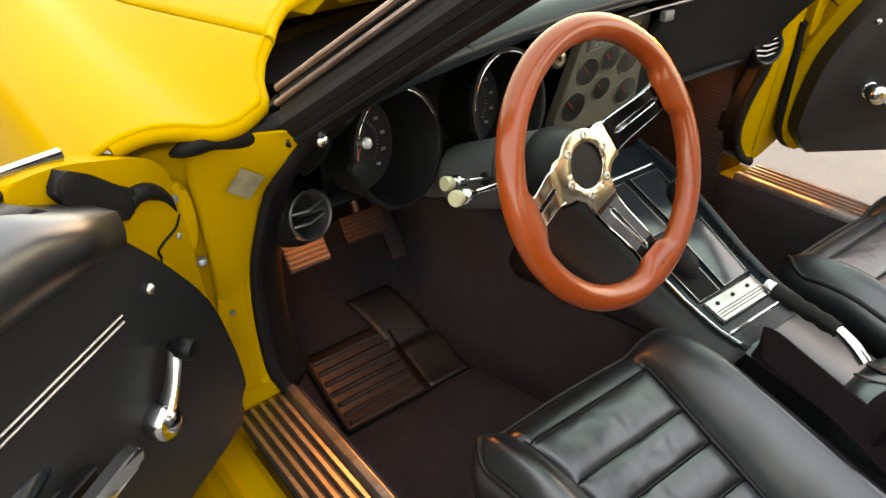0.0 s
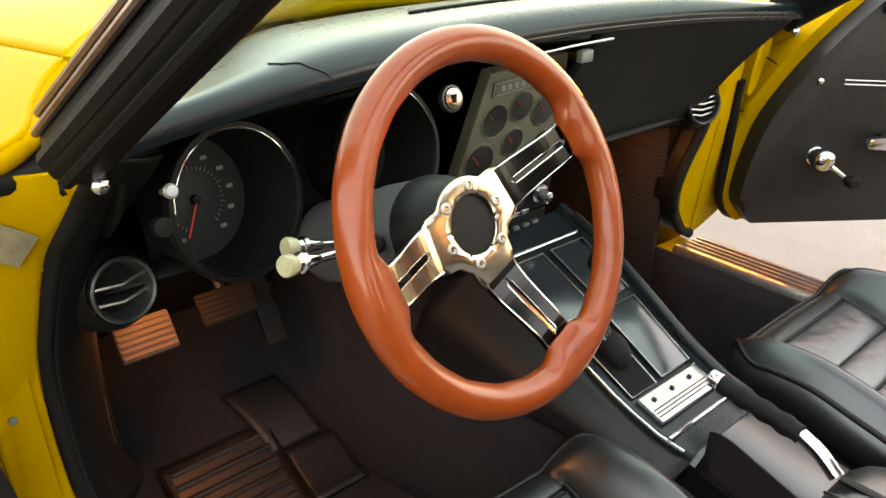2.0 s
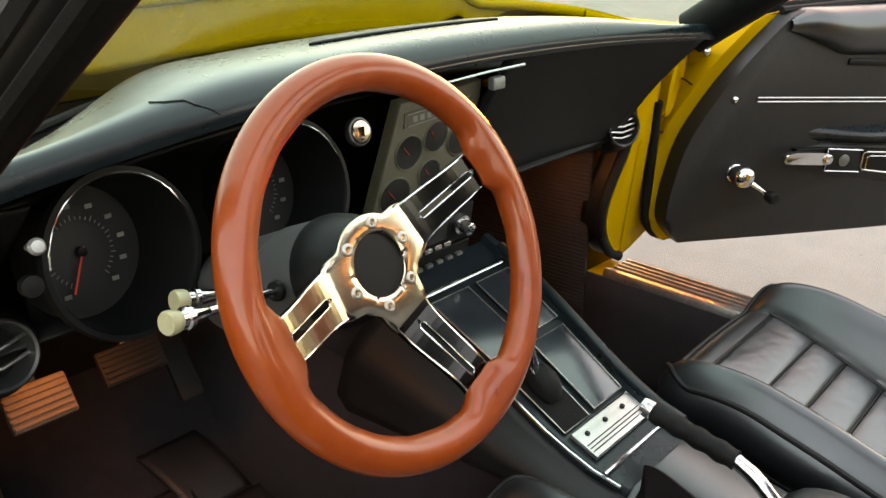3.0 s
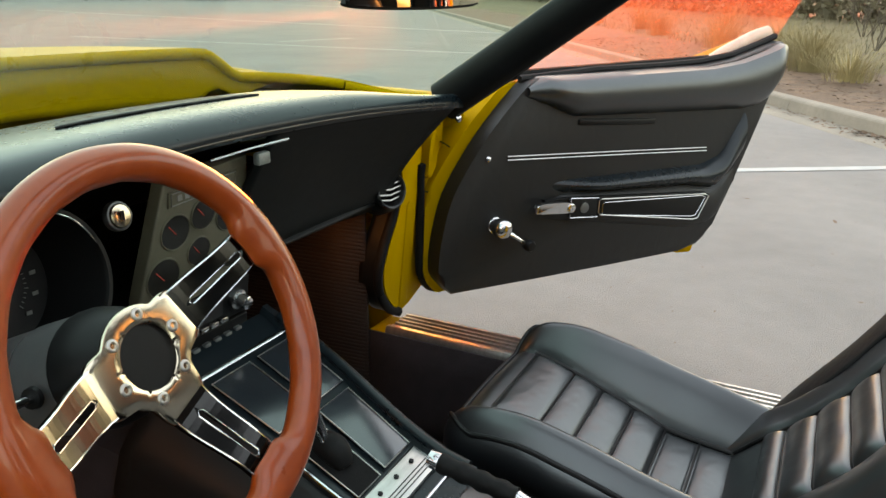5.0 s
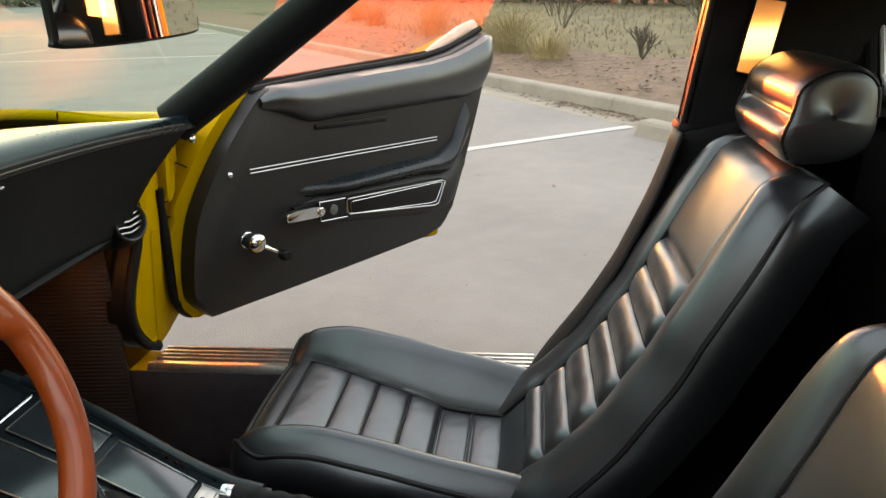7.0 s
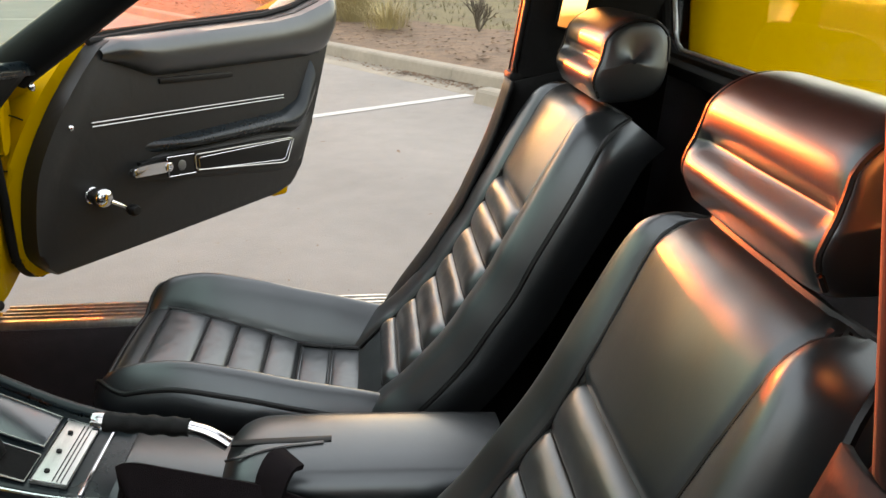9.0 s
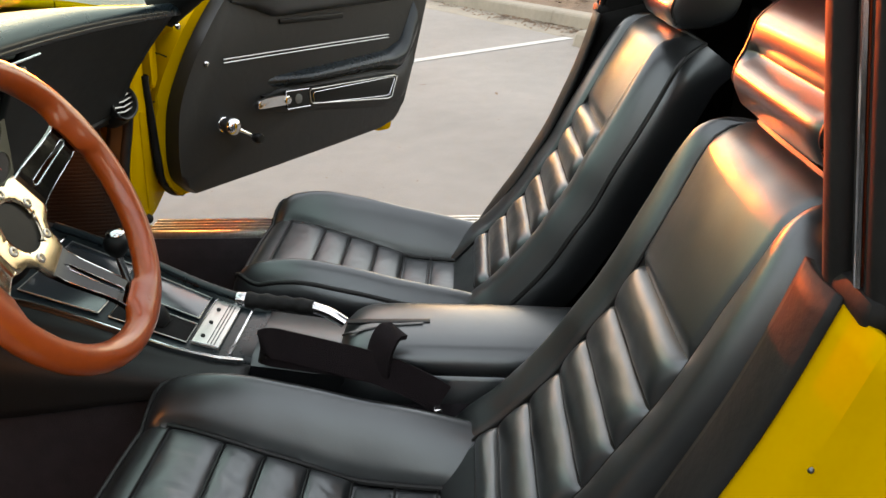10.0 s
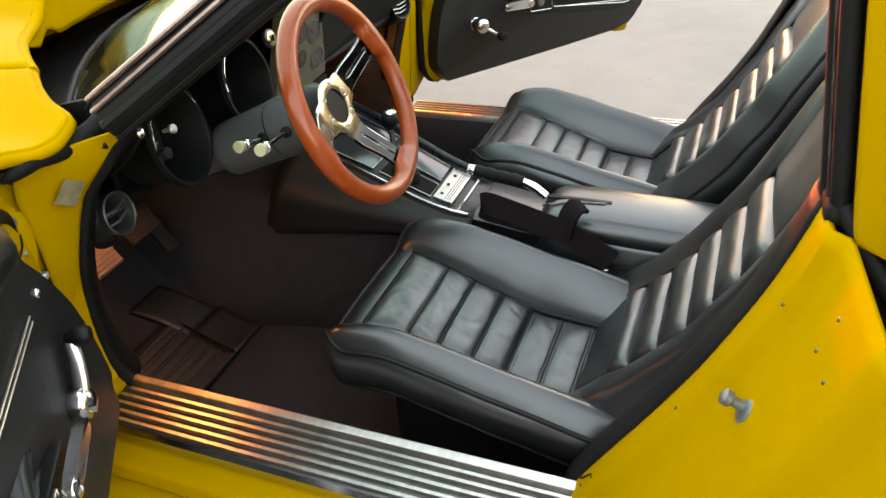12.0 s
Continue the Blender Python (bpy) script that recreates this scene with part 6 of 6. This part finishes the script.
for s, vc in ((-1, V(-0.543, 0.292, 0.732)), (1, V(0.552, 0.286, 0.748))):
    n = (V(-0.35, -1, 0.15) if s > 0 else V(0.18, -1, 0.22)).normalized()
    vent = part("air_vent", turned(vc - n * 0.03, n, [(0, 0.030), (0.03, 0.0352), (0.034, 0.0365), (0.036, 0.0343), (0.034, 0.0317), (0.0, 0.0264)], 36, cap=False), VENTRING, dash, "round adjustable air vent")
    part("vent_back", turned(vc - n * 0.024, n, [(0, 0.030), (0.001, 0.0)], 24), HEADLINER, vent)
    _, u, v = basis(n)
    for k in ((-1, 1) if s < 0 else (-1.6, -0.5, 0.6, 1.6)):
        h = 0.010 * k
        w = math.sqrt(0.031 ** 2 - h * h)
        part("louvre", tube([vc + V(0, 0, 1) * h + u * w - n * 0.006, vc + V(0, 0, 1) * (h - 0.004) - n * 0.002, vc + V(0, 0, 1) * h - u * w - n * 0.006], 0.0022, 8), ALU, vent)
    part("bezel_boot", turned(vc - n * 0.04, n, [(0, 0.052), (0.022, 0.046), (0.034, 0.0375)], 28, cap=False), PLASTIC, vent)
part("lower_edge", sheet(lambda a, b: V(-0.56 + 1.12 * b, 0.305 + 0.32 * a, 0.725 + 0.03 * a), 4, 12), PLASTIC, dash, thick=0.006)

GLOSSFACE = material("glossy_gauge_lens", (0.010, 0.009, 0.006), 0.16, vary=0.4, scale=40, spec=0.6)
# centre stack: sloping panel with five small gauges, radio below
ST = lambda u, v, w: V(u + 0.035, 0.262 + (0.88 - v) * 0.16 - w * 0.97, v - w * 0.16)
stack = part("centre_panel", prism([(-0.075, 0.895), (0.08, 0.905), (0.095, 0.72), (-0.11, 0.70), (-0.115, 0.74)], ST, -0.02, 0.0, 0.003), GREYPOD, dash, "charcoal centre gauge panel")
nn = ST(0, 0, 1) - ST(0, 0, 0)
for u, v, r in ((-0.055, 0.825, 0.021), (-0.005, 0.838, 0.019), (0.045, 0.825, 0.021), (-0.075, 0.765, 0.024), (0.055, 0.765, 0.022), (-0.012, 0.785, 0.018)):
    r *= 1.16
    g = part("small_gauge", turned(ST(u, v, 0.0), nn, [(0, r * 1.07), (0.0022, r * 1.05), (0.0026, r * 1.01), (0.0010, r * 0.97)], 40, cap=False), GREYPOD, stack, "small round gauge with dark glossy face")
    part("dial", turned(ST(u, v, 0.0), nn, [(0, r * 1.0), (0.0010, r * 0.98), (0.0012, 0)], 40), GLOSSFACE, g)
    part("needle", tube([ST(u, v - 0.1 * r, 0.0022), ST(u - 0.5 * r, v + 0.45 * r, 0.0022)], 0.0006, 4), RED, g)
npl = part("name_plate", prism([(-0.068, 0.882), (0.058, 0.889), (0.058, 0.868), (-0.068, 0.861)], ST, 0.0, 0.002, 0.0), GREYPOD, stack, "name plate with silver outline and lettering", smooth=False)
part("outline", tube([ST(u, v, 0.003) for u, v in ((-0.064, 0.880), (0.054, 0.8865), (0.054, 0.8700), (-0.064, 0.8635), (-0.064, 0.880))], 0.0009, 4), WHITE, npl, smooth=False)
for k in range(8):
    u = -0.05 + k * 0.0128
    part("letter_bar", box(ST(u, 0.8725 + 0.0004 * k, 0.0028), (0.008, 0.0008, 0.0075), None, 0.0), WHITE, npl, smooth=False)
part("chrome_lip", tube([V(-0.02, 0.196, 0.928), V(0.05, 0.194, 0.931), V(0.118, 0.185, 0.934)], 0.002, 6), CHROME, dash, "thin bright strip under the pad")
part("latch", box(V(0.075, 0.197, 0.914), (0.024, 0.012, 0.017), None, 0.003), STRIKER, dash, "small metal glove box latch")
radio = part("radio", prism([(-0.105, 0.715), (0.093, 0.715), (0.093, 0.655), (-0.105, 0.655)], ST, -0.02, 0.004, 0.003), PLASTIC, dash, "black radio faceplate")
for u in (-0.09, 0.062):
    kb = part("knob", turned(ST(u, 0.686, 0.004), nn, [(0, 0.016), (0.008, 0.0155), (0.009, 0.011), (0.026, 0.0105), (0.028, 0.008), (0.0285, 0)], 24), CHROME, radio, "chrome radio knob")
part("dial_window", prism([(-0.06, 0.705), (0.035, 0.705), (0.035, 0.668), (-0.06, 0.668)], ST, 0.004, 0.006, 0.001), FACE, radio)
for k in range(5):
    part("button", box(ST(-0.048 + k * 0.02, 0.662, 0.008), (0.015, 0.010, 0.007), None, 0.001), CHROME, radio)
heat = part("heater_control", prism([(-0.105, 0.648), (0.095, 0.648), (0.098, 0.605), (-0.108, 0.605)], ST, -0.02, 0.002, 0.002), PLASTIC, dash, "black heater control panel with slide levers")
for k in range(8):
    part("rocker", box(ST(-0.085 + k * 0.022, 0.627, 0.006), (0.013, 0.008, 0.014), None, 0.002), SATIN, heat)

# ---- centre console ----
con = thing("centre_console", "black centre console with chrome-edged trays and shifter slot", "centre console", at=(0.01, 0.05, 0.4))
CX = lambda y: 0.012 + 0.05 * ease((y + 0.1) / 0.35)
CZ = lambda y: interp(y, [(-0.12, 0.505), (-0.07, 0.512), (0.0, 0.530), (0.26, 0.612), (0.3, 0.63)])
CW = lambda y: interp(y, [(-0.12, 0.072), (0.26, 0.105)])


def console_ring(y):
    c, z, w = CX(y), CZ(y), CW(y)
    return [V(c - w - 0.03, y, 0.30), V(c - w - 0.008, y, z - 0.06), V(c - w, y, z - 0.012), V(c - w + 0.008, y, z), V(c + w - 0.008, y, z + 0.002), V(c + w, y, z + 0.012), V(c + w + 0.012, y, z + 0.012), V(c + w + 0.016, y, z - 0.01), V(c + w + 0.05, y, 0.30)]


part("body", add_rings(bmesh.new(), [console_ring(-0.12 + 0.42 * k / 14) for k in range(15)], closed=False), PAD, con)
part("side_panel", sheet(lambda a, b: V(mixv(CX(y := -0.12 + 0.42 * a) - CW(y) + 0.001, -0.100, ease(b * 2)), y + 0.075 * b * a, mixv(CZ(y) - 0.010, interp(y, [(-0.12, 0.475), (0.015, 0.463), (0.31, 0.41)]), b)), 16, 8), VINYL, con, "smooth grey-black console side panel", thick=0.006)
cn = V(0, -0.30, 0.954).normalized()
CP = lambda u, y, w: V(CX(y) + u * CW(y) / 0.09, y, CZ(y)) + cn * w


def con_plate(name, u0, u1, ya, yb, w0, w1, mat, label="", lip=True):
    ob = part(name, prism([(u0, ya), (u1, ya), (u1, yb), (u0, yb)], CP, w0, w1, 0.0015), mat, con, label)
    if lip:
        loop = [(u0, ya), (u1, ya), (u1, yb), (u0, yb), (u0, ya)]
        part("chrome_edge", tube([CP(u, y, w1 + 0.0005) for u, y in loop], 0.0010, 6), ALU if mat is not ALU else CHROME, ob, smooth=False)
    return ob


con_plate("shift_well", -0.070, -0.012, -0.02, 0.10, 0.001, 0.003, HEADLINER, "dark shifter slot")
con_plate("ashtray_lid", 0.002, 0.074, -0.018, 0.105, 0.001, 0.006, TRAY, "glossy black tray lid")
con_plate("upper_tray", 0.012, 0.078, 0.12, 0.235, 0.001, 0.005, TRAY, "shallow black tray")
con_plate("quadrant", -0.072, -0.004, 0.115, 0.235, 0.001, 0.005, TRAY, "clear shift quadrant")
pl = con_plate("switch_plate", -0.068, 0.074, -0.068, -0.026, 0.001, 0.006, ALU, "brushed aluminium rear plate with three buttons")
for k in range(3):
    part("button", turned(CP(-0.045 + 0.045 * k, -0.038, 0.006), cn, [(0, 0.0035), (0.002, 0.0035), (0.003, 0)], 10), PLASTIC, pl)
for k in range(3):
    part("groove", box(CP(0.003, -0.05 - 0.005 * k, 0.0065), (0.115, 0.0012, 0.001), None, 0), PLASTIC, pl, smooth=False)
part("front_chrome", tube([CP(-0.085, 0.252, 0.004), CP(0.0, 0.252, 0.004), CP(0.085, 0.252, 0.004)], 0.005, 8, 0.6), CHROME, con, "bright bar across the front")
part("rear_chrome", tube([CP(-0.085, -0.088, 0.003), CP(0.08, -0.088, 0.003)], 0.003, 8), CHROME, con)
part("right_rail", tube([V(CX(y) + CW(y) + 0.005, y, CZ(y) + 0.013) for y in [-0.11 + 0.38 * k / 10 for k in range(11)]], 0.009, 10, 0.8), PAD, con, "glossy rounded rail")
part("left_chrome", tube([V(CX(y) - CW(y) + 0.003, y, CZ(y) - 0.001) for y in [-0.11 + 0.36 * k / 10 for k in range(11)]], 0.0025, 6), CHROME, con)
# shifter
sh = thing("gear_shifter", "chrome gear shifter with black knob", "gear shifter", at=CP(-0.04, 0.045, 0))
part("stick", tube([CP(-0.041, 0.045, 0.0), V(-0.025, 0.055, 0.62), V(-0.030, 0.060, 0.675)], lambda t: 0.0075 - 0.002 * t, 10, n=10), CHROME, sh)
part("knob", turned(V(-0.030, 0.060, 0.668), V(0, -0.1, 1), [(0, 0.008), (0.006, 0.013), (0.016, 0.018), (0.026, 0.0175), (0.034, 0.012), (0.038, 0.004), (0.0385, 0)], 20), PLASTIC, sh, "black ball knob")
part("cap", turned(V(-0.030, 0.0562, 0.704), V(0, -0.1, 1), [(0, 0.0135), (0.003, 0.0125), (0.005, 0.009), (0.006, 0)], 16), CHROME, sh)
bm = tube([CP(-0.041, 0.02, 0.004), CP(-0.041, 0.045, 0.016), CP(-0.041, 0.075, 0.008)], lambda t: 0.016 * math.sin(math.pi * (0.15 + 0.7 * t)) + 0.004, 12, n=10)
part("boot", bm, RUBBER, sh, "crumpled black rubber boot")

# parking brake
pb = thing("parking_brake", "black grip parking brake lever with chrome end", "parking brake", at=(0.03, -0.17, 0.52))
g0, g1, g2 = V(0.024, -0.100, 0.563), V(0.024, -0.205, 0.548), V(0.016, -0.255, 0.524)
part("tip", turned(g0 + V(0, 0.016, 0.002), V(0, -1, -0.12), [(0, 0.008), (0.002, 0.0115), (0.018, 0.012), (0.02, 0.011)], 14), CHROME, pb, "chrome button tip")
part("grip", tube([g0, mixv(g0, g1, 0.2), mixv(g0, g1, 0.4), mixv(g0, g1, 0.6), mixv(g0, g1, 0.8), g1], lambda t: 0.0125 + 0.0012 * math.sin(t * 25), 12, n=24), RUBBER, pb, "black rubber grip")
part("bar", tube([g1, mixv(g1, g2, 0.5) + V(0, 0, 0.004), g2], 0.0095, 12, n=8), CHROME, pb, "chrome lever bar")

# armrest box
ab = thing("console_armrest", "black vinyl console armrest with a stitched slot", "armrest", at=(0.015, -0.4, 0.45))


def arm_ring(y):
    w = 0.078 - 0.01 * ease((-0.30 - y) / -0.05)
    z = glide(y, [(-0.62, 0.514), (-0.50, 0.520), (-0.32, 0.525), (-0.272, 0.520), (-0.250, 0.500), (-0.24, 0.465)])
    c = 0.016
    side = [(w + 0.012, -0.16), (w + 0.008, -0.05), (w + 0.003, -0.044), (w + 0.006, -0.036), (w + 0.003, -0.020), (w - 0.006, -0.007), (w - 0.020, -0.001), (w - 0.045, 0.003)]
    ring = [V(c - u, y, max(0.36, z + v)) for u, v in side] + [V(c, y, z + 0.005)]
    return ring + [V(c + u, y, max(0.36, z + v)) for u, v in reversed(side)]


part("body", add_rings(bmesh.new(), [arm_ring(-0.62 + 0.38 * (k / 24) ** 0.8) for k in range(25)], closed=False), LEATHER, ab, "padded leather lid")
part("bridge", add_rings(bmesh.new(), [[V(0.016 - 0.08, y, 0.36), V(0.016 - 0.075, y, z - 0.01), V(0.016 - 0.06, y, z), V(0.016 + 0.07, y, z), V(0.016 + 0.085, y, z - 0.01), V(0.016 + 0.09, y, 0.36)] for y, z in ((-0.26, 0.485), (-0.2, 0.492), (-0.14, 0.502), (-0.118, 0.505))], closed=False), LEATHER, ab)
part("slot", box((0.012, -0.325, 0.5282), (0.012, 0.13, 0.004), None, 0.001), PLASTIC, ab)
part("zipper", tube([V(-0.012, -0.255, 0.519), V(-0.016, -0.275, 0.527), V(-0.004, -0.32, 0.5305), V(0.004, -0.38, 0.5300)], 0.002, 6, n=20), DARKMETAL, ab, "dull metal zipper edge")

# seat belt by the driver seat
sb = thing("seat_belt", "folded black webbing seat belt with chrome buckle", "seat belt", at=(-0.09, -0.3, 0.45))


def ribbon(pts, w, side, n=30, t=0.0022):
    ps = smooth_path(pts, n)
    sd = [Vector(q) for q in smooth_path(side, n)]
    rings = []
    for i, p in enumerate(ps):
        d = (ps[min(i + 1, n)] - ps[max(i - 1, 0)]).normalized()
        e = (sd[i] - d * sd[i].dot(d)).normalized()
        m = d.cross(e)
        rings.append([p + e * w / 2 + m * t, p - e * w / 2 + m * t, p - e * w / 2 - m * t, p + e * w / 2 - m * t])
    return add_rings(bmesh.new(), rings)


part("webbing", ribbon([(-0.100, -0.412, 0.462), (-0.098, -0.37, 0.490), (-0.096, -0.31, 0.518), (-0.094, -0.25, 0.535), (-0.090, -0.195, 0.548), (-0.086, -0.165, 0.552), (-0.080, -0.152, 0.543), (-0.076, -0.165, 0.532), (-0.074, -0.20, 0.524), (-0.074, -0.26, 0.513), (-0.076, -0.32, 0.500)], 0.046, [(0.25, 0.25, 0.93)] * 5 + [(0.35, 0.2, 0.9)] * 6, 48, 0.0016), BELT, sb)
part("webbing", ribbon([(-0.092, -0.318, 0.505), (-0.094, -0.322, 0.530), (-0.092, -0.328, 0.552), (-0.082, -0.338, 0.566), (-0.070, -0.350, 0.562)], 0.040, [(0.5, 0.8, 0.2)] * 5, 16, 0.0035), BELT, sb, "folded webbing tab")
part("buckle", box((-0.103, -0.400, 0.452), (0.034, 0.012, 0.010), Matrix.Rotation(0.4, 3, "Z"), 0.002), CHROME, sb, "chrome buckle tongue")
part("buckle_post", box((-0.088, -0.408, 0.468), (0.006, 0.008, 0.034), None, 0.002), CHROME, sb)

# pedals
WORNPEDAL = material("dark_brown_rubber", (0.0075, 0.0065, 0.006), 0.6, spec=0.1, vary=0.35, scale=25, bump=0.2, bump_scale=120)
for nm, c, sz, lab in (("clutch_pedal", V(-0.485, 0.455, 0.572), (0.078, 0.055), "ribbed brown rubber clutch pedal"), ("brake_pedal", V(-0.362, 0.465, 0.574), (0.085, 0.05), "ribbed rubber brake pedal"), ("accelerator", V(-0.278, 0.517, 0.51), (0.036, 0.115), "long black accelerator pedal")):
    p = thing(nm, lab, "pedal", "pedals", at=c)
    rot = Matrix.Rotation(radians(-35), 3, "X")
    part("pad", box(c, (sz[0], 0.014, sz[1]), rot, 0.004), PEDAL if nm == "clutch_pedal" else WORNPEDAL if nm == "brake_pedal" else RUBBER, p)
    for k in range(6 if nm != "accelerator" else 0):
        q = c + rot @ V(0, -0.008, (k - 2.5) * sz[1] / 6.5)
        part("rib", box(q, (sz[0] * 0.94, 0.005, sz[1] / 12), rot, 0.001), PEDAL if nm == "clutch_pedal" else WORNPEDAL, p)
    part("arm", tube([c + rot @ V(0, 0.008, 0.01), c + V(0, 0.05, 0.08), c + V(0, 0.12, 0.20)], 0.008, 8, n=8), PLASTIC, p)

# floor mat
MATRUBBER = material("brown_mat_rubber", (0.022, 0.0155, 0.0135), 0.36, vary=0.4, scale=9, bump=0.2, bump_scale=160)
HEELRUBBER = material("smooth_heel_rubber", (0.014, 0.0125, 0.0125), 0.4, vary=0.35, scale=14, bump=0.15, bump_scale=90, spec=0.35)
mat_thing = thing("floor_mat", "ribbed dark rubber floor mat on carpet", "floor mat", at=(-0.34, 0.42, 0.195))
MF = lambda u, y, w: V(u, y, 0.1935 + w + (0.24 * ((y - 0.415) / 0.42) ** 1.2 if y > 0.415 else 0))
part("ribbed_pad", sheet(lambda a, b: MF(mixv(-0.478, -0.286, b), mixv(0.388, 0.556, a), 0.004), 12, 10), MATRUBBER, mat_thing, "ribbed brown rubber pad", thick=0.006)
for k in range(7):
    y = 0.404 + k * 0.0225
    part("rib", tube([MF(-0.465, y, 0.009), MF(-0.38, y, 0.010), MF(-0.298, y, 0.009)], 0.0055, 6), MATRUBBER, mat_thing)
part("border", tube([MF(u, y, 0.008) for u, y in ((-0.478, 0.388), (-0.286, 0.388), (-0.286, 0.556), (-0.478, 0.556), (-0.478, 0.388))], 0.004, 6), RUBBER, mat_thing)
part("heel_pad", sheet(lambda a, b: MF(mixv(-0.283, -0.180, b), mixv(0.392, 0.500, a), 0.004), 8, 8), HEELRUBBER, mat_thing, "smooth black heel pad", thick=0.006)
part("toe_flap", sheet(lambda a, b: MF(mixv(-0.300, -0.195, b) - 0.03 * a, mixv(0.503, 0.625, a), 0.004 + 0.010 * math.sin(math.pi * a)), 12, 8), HEELRUBBER, mat_thing, "smooth black toe flap", thick=0.005)

# rear-view mirror
mr = thing("rearview_mirror", "black framed interior rear-view mirror", "mirror", at=(-0.02, -0.07, 1.14))
mn = V(-0.21, -0.97, -0.06).normalized()
mu = V(0.97, -0.21, 0).normalized()
mv = mn.cross(mu)
mo = V(0.028, -0.072, 1.142)
mout = curve2([(-0.103, -0.022), (-0.096, -0.031), (0.0, -0.034), (0.096, -0.031), (0.103, -0.02), (0.105, 0.02), (0.096, 0.03), (0.0, 0.033), (-0.096, 0.03), (-0.105, 0.018), (-0.103, -0.022)], 40)[:-1]
ML = lambda u, v, w: mo + mu * u - mv * v * (1 if mv.z < 0 else -1) + mn * w
part("housing", prism(mout, ML, -0.007, 0.0, 0.002), PLASTIC, mr)
part("mirror_glass", prism([(u * 0.97, v * 0.91) for u, v in mout], ML, 0.0005, 0.0025, 0.0), material("mirror_silver", (0.9, 0.9, 0.9), 0.02, 1.0, vary=0.02, rough_vary=0.0), mr, smooth=False)
part("stem", tube([mo - mn * 0.015, mo - mn * 0.03 + V(0, 0, 0.03), V(0.0, -0.06, 1.185)], 0.006, 8, n=8), PLASTIC, mr)

# paper label on the hinge pillar
LBL = (0.640, 0.255, 0.826)
tagged(part("pillar_label", prism([(-0.0155, -0.018), (0.0155, -0.018), (0.0155, 0.018), (-0.0155, 0.018)], lambda u, v, w: V(-LBL[0] + 0.82 * u + 0.57 * v, LBL[1] - 0.30 * (0.82 * u + 0.57 * v) - 0.20 * (0.82 * v - 0.57 * u) - w, LBL[2] + 0.82 * v - 0.57 * u), 0.0, 0.002), DECAL, smooth=False), "faded square paper label stuck to the yellow pillar", "label")
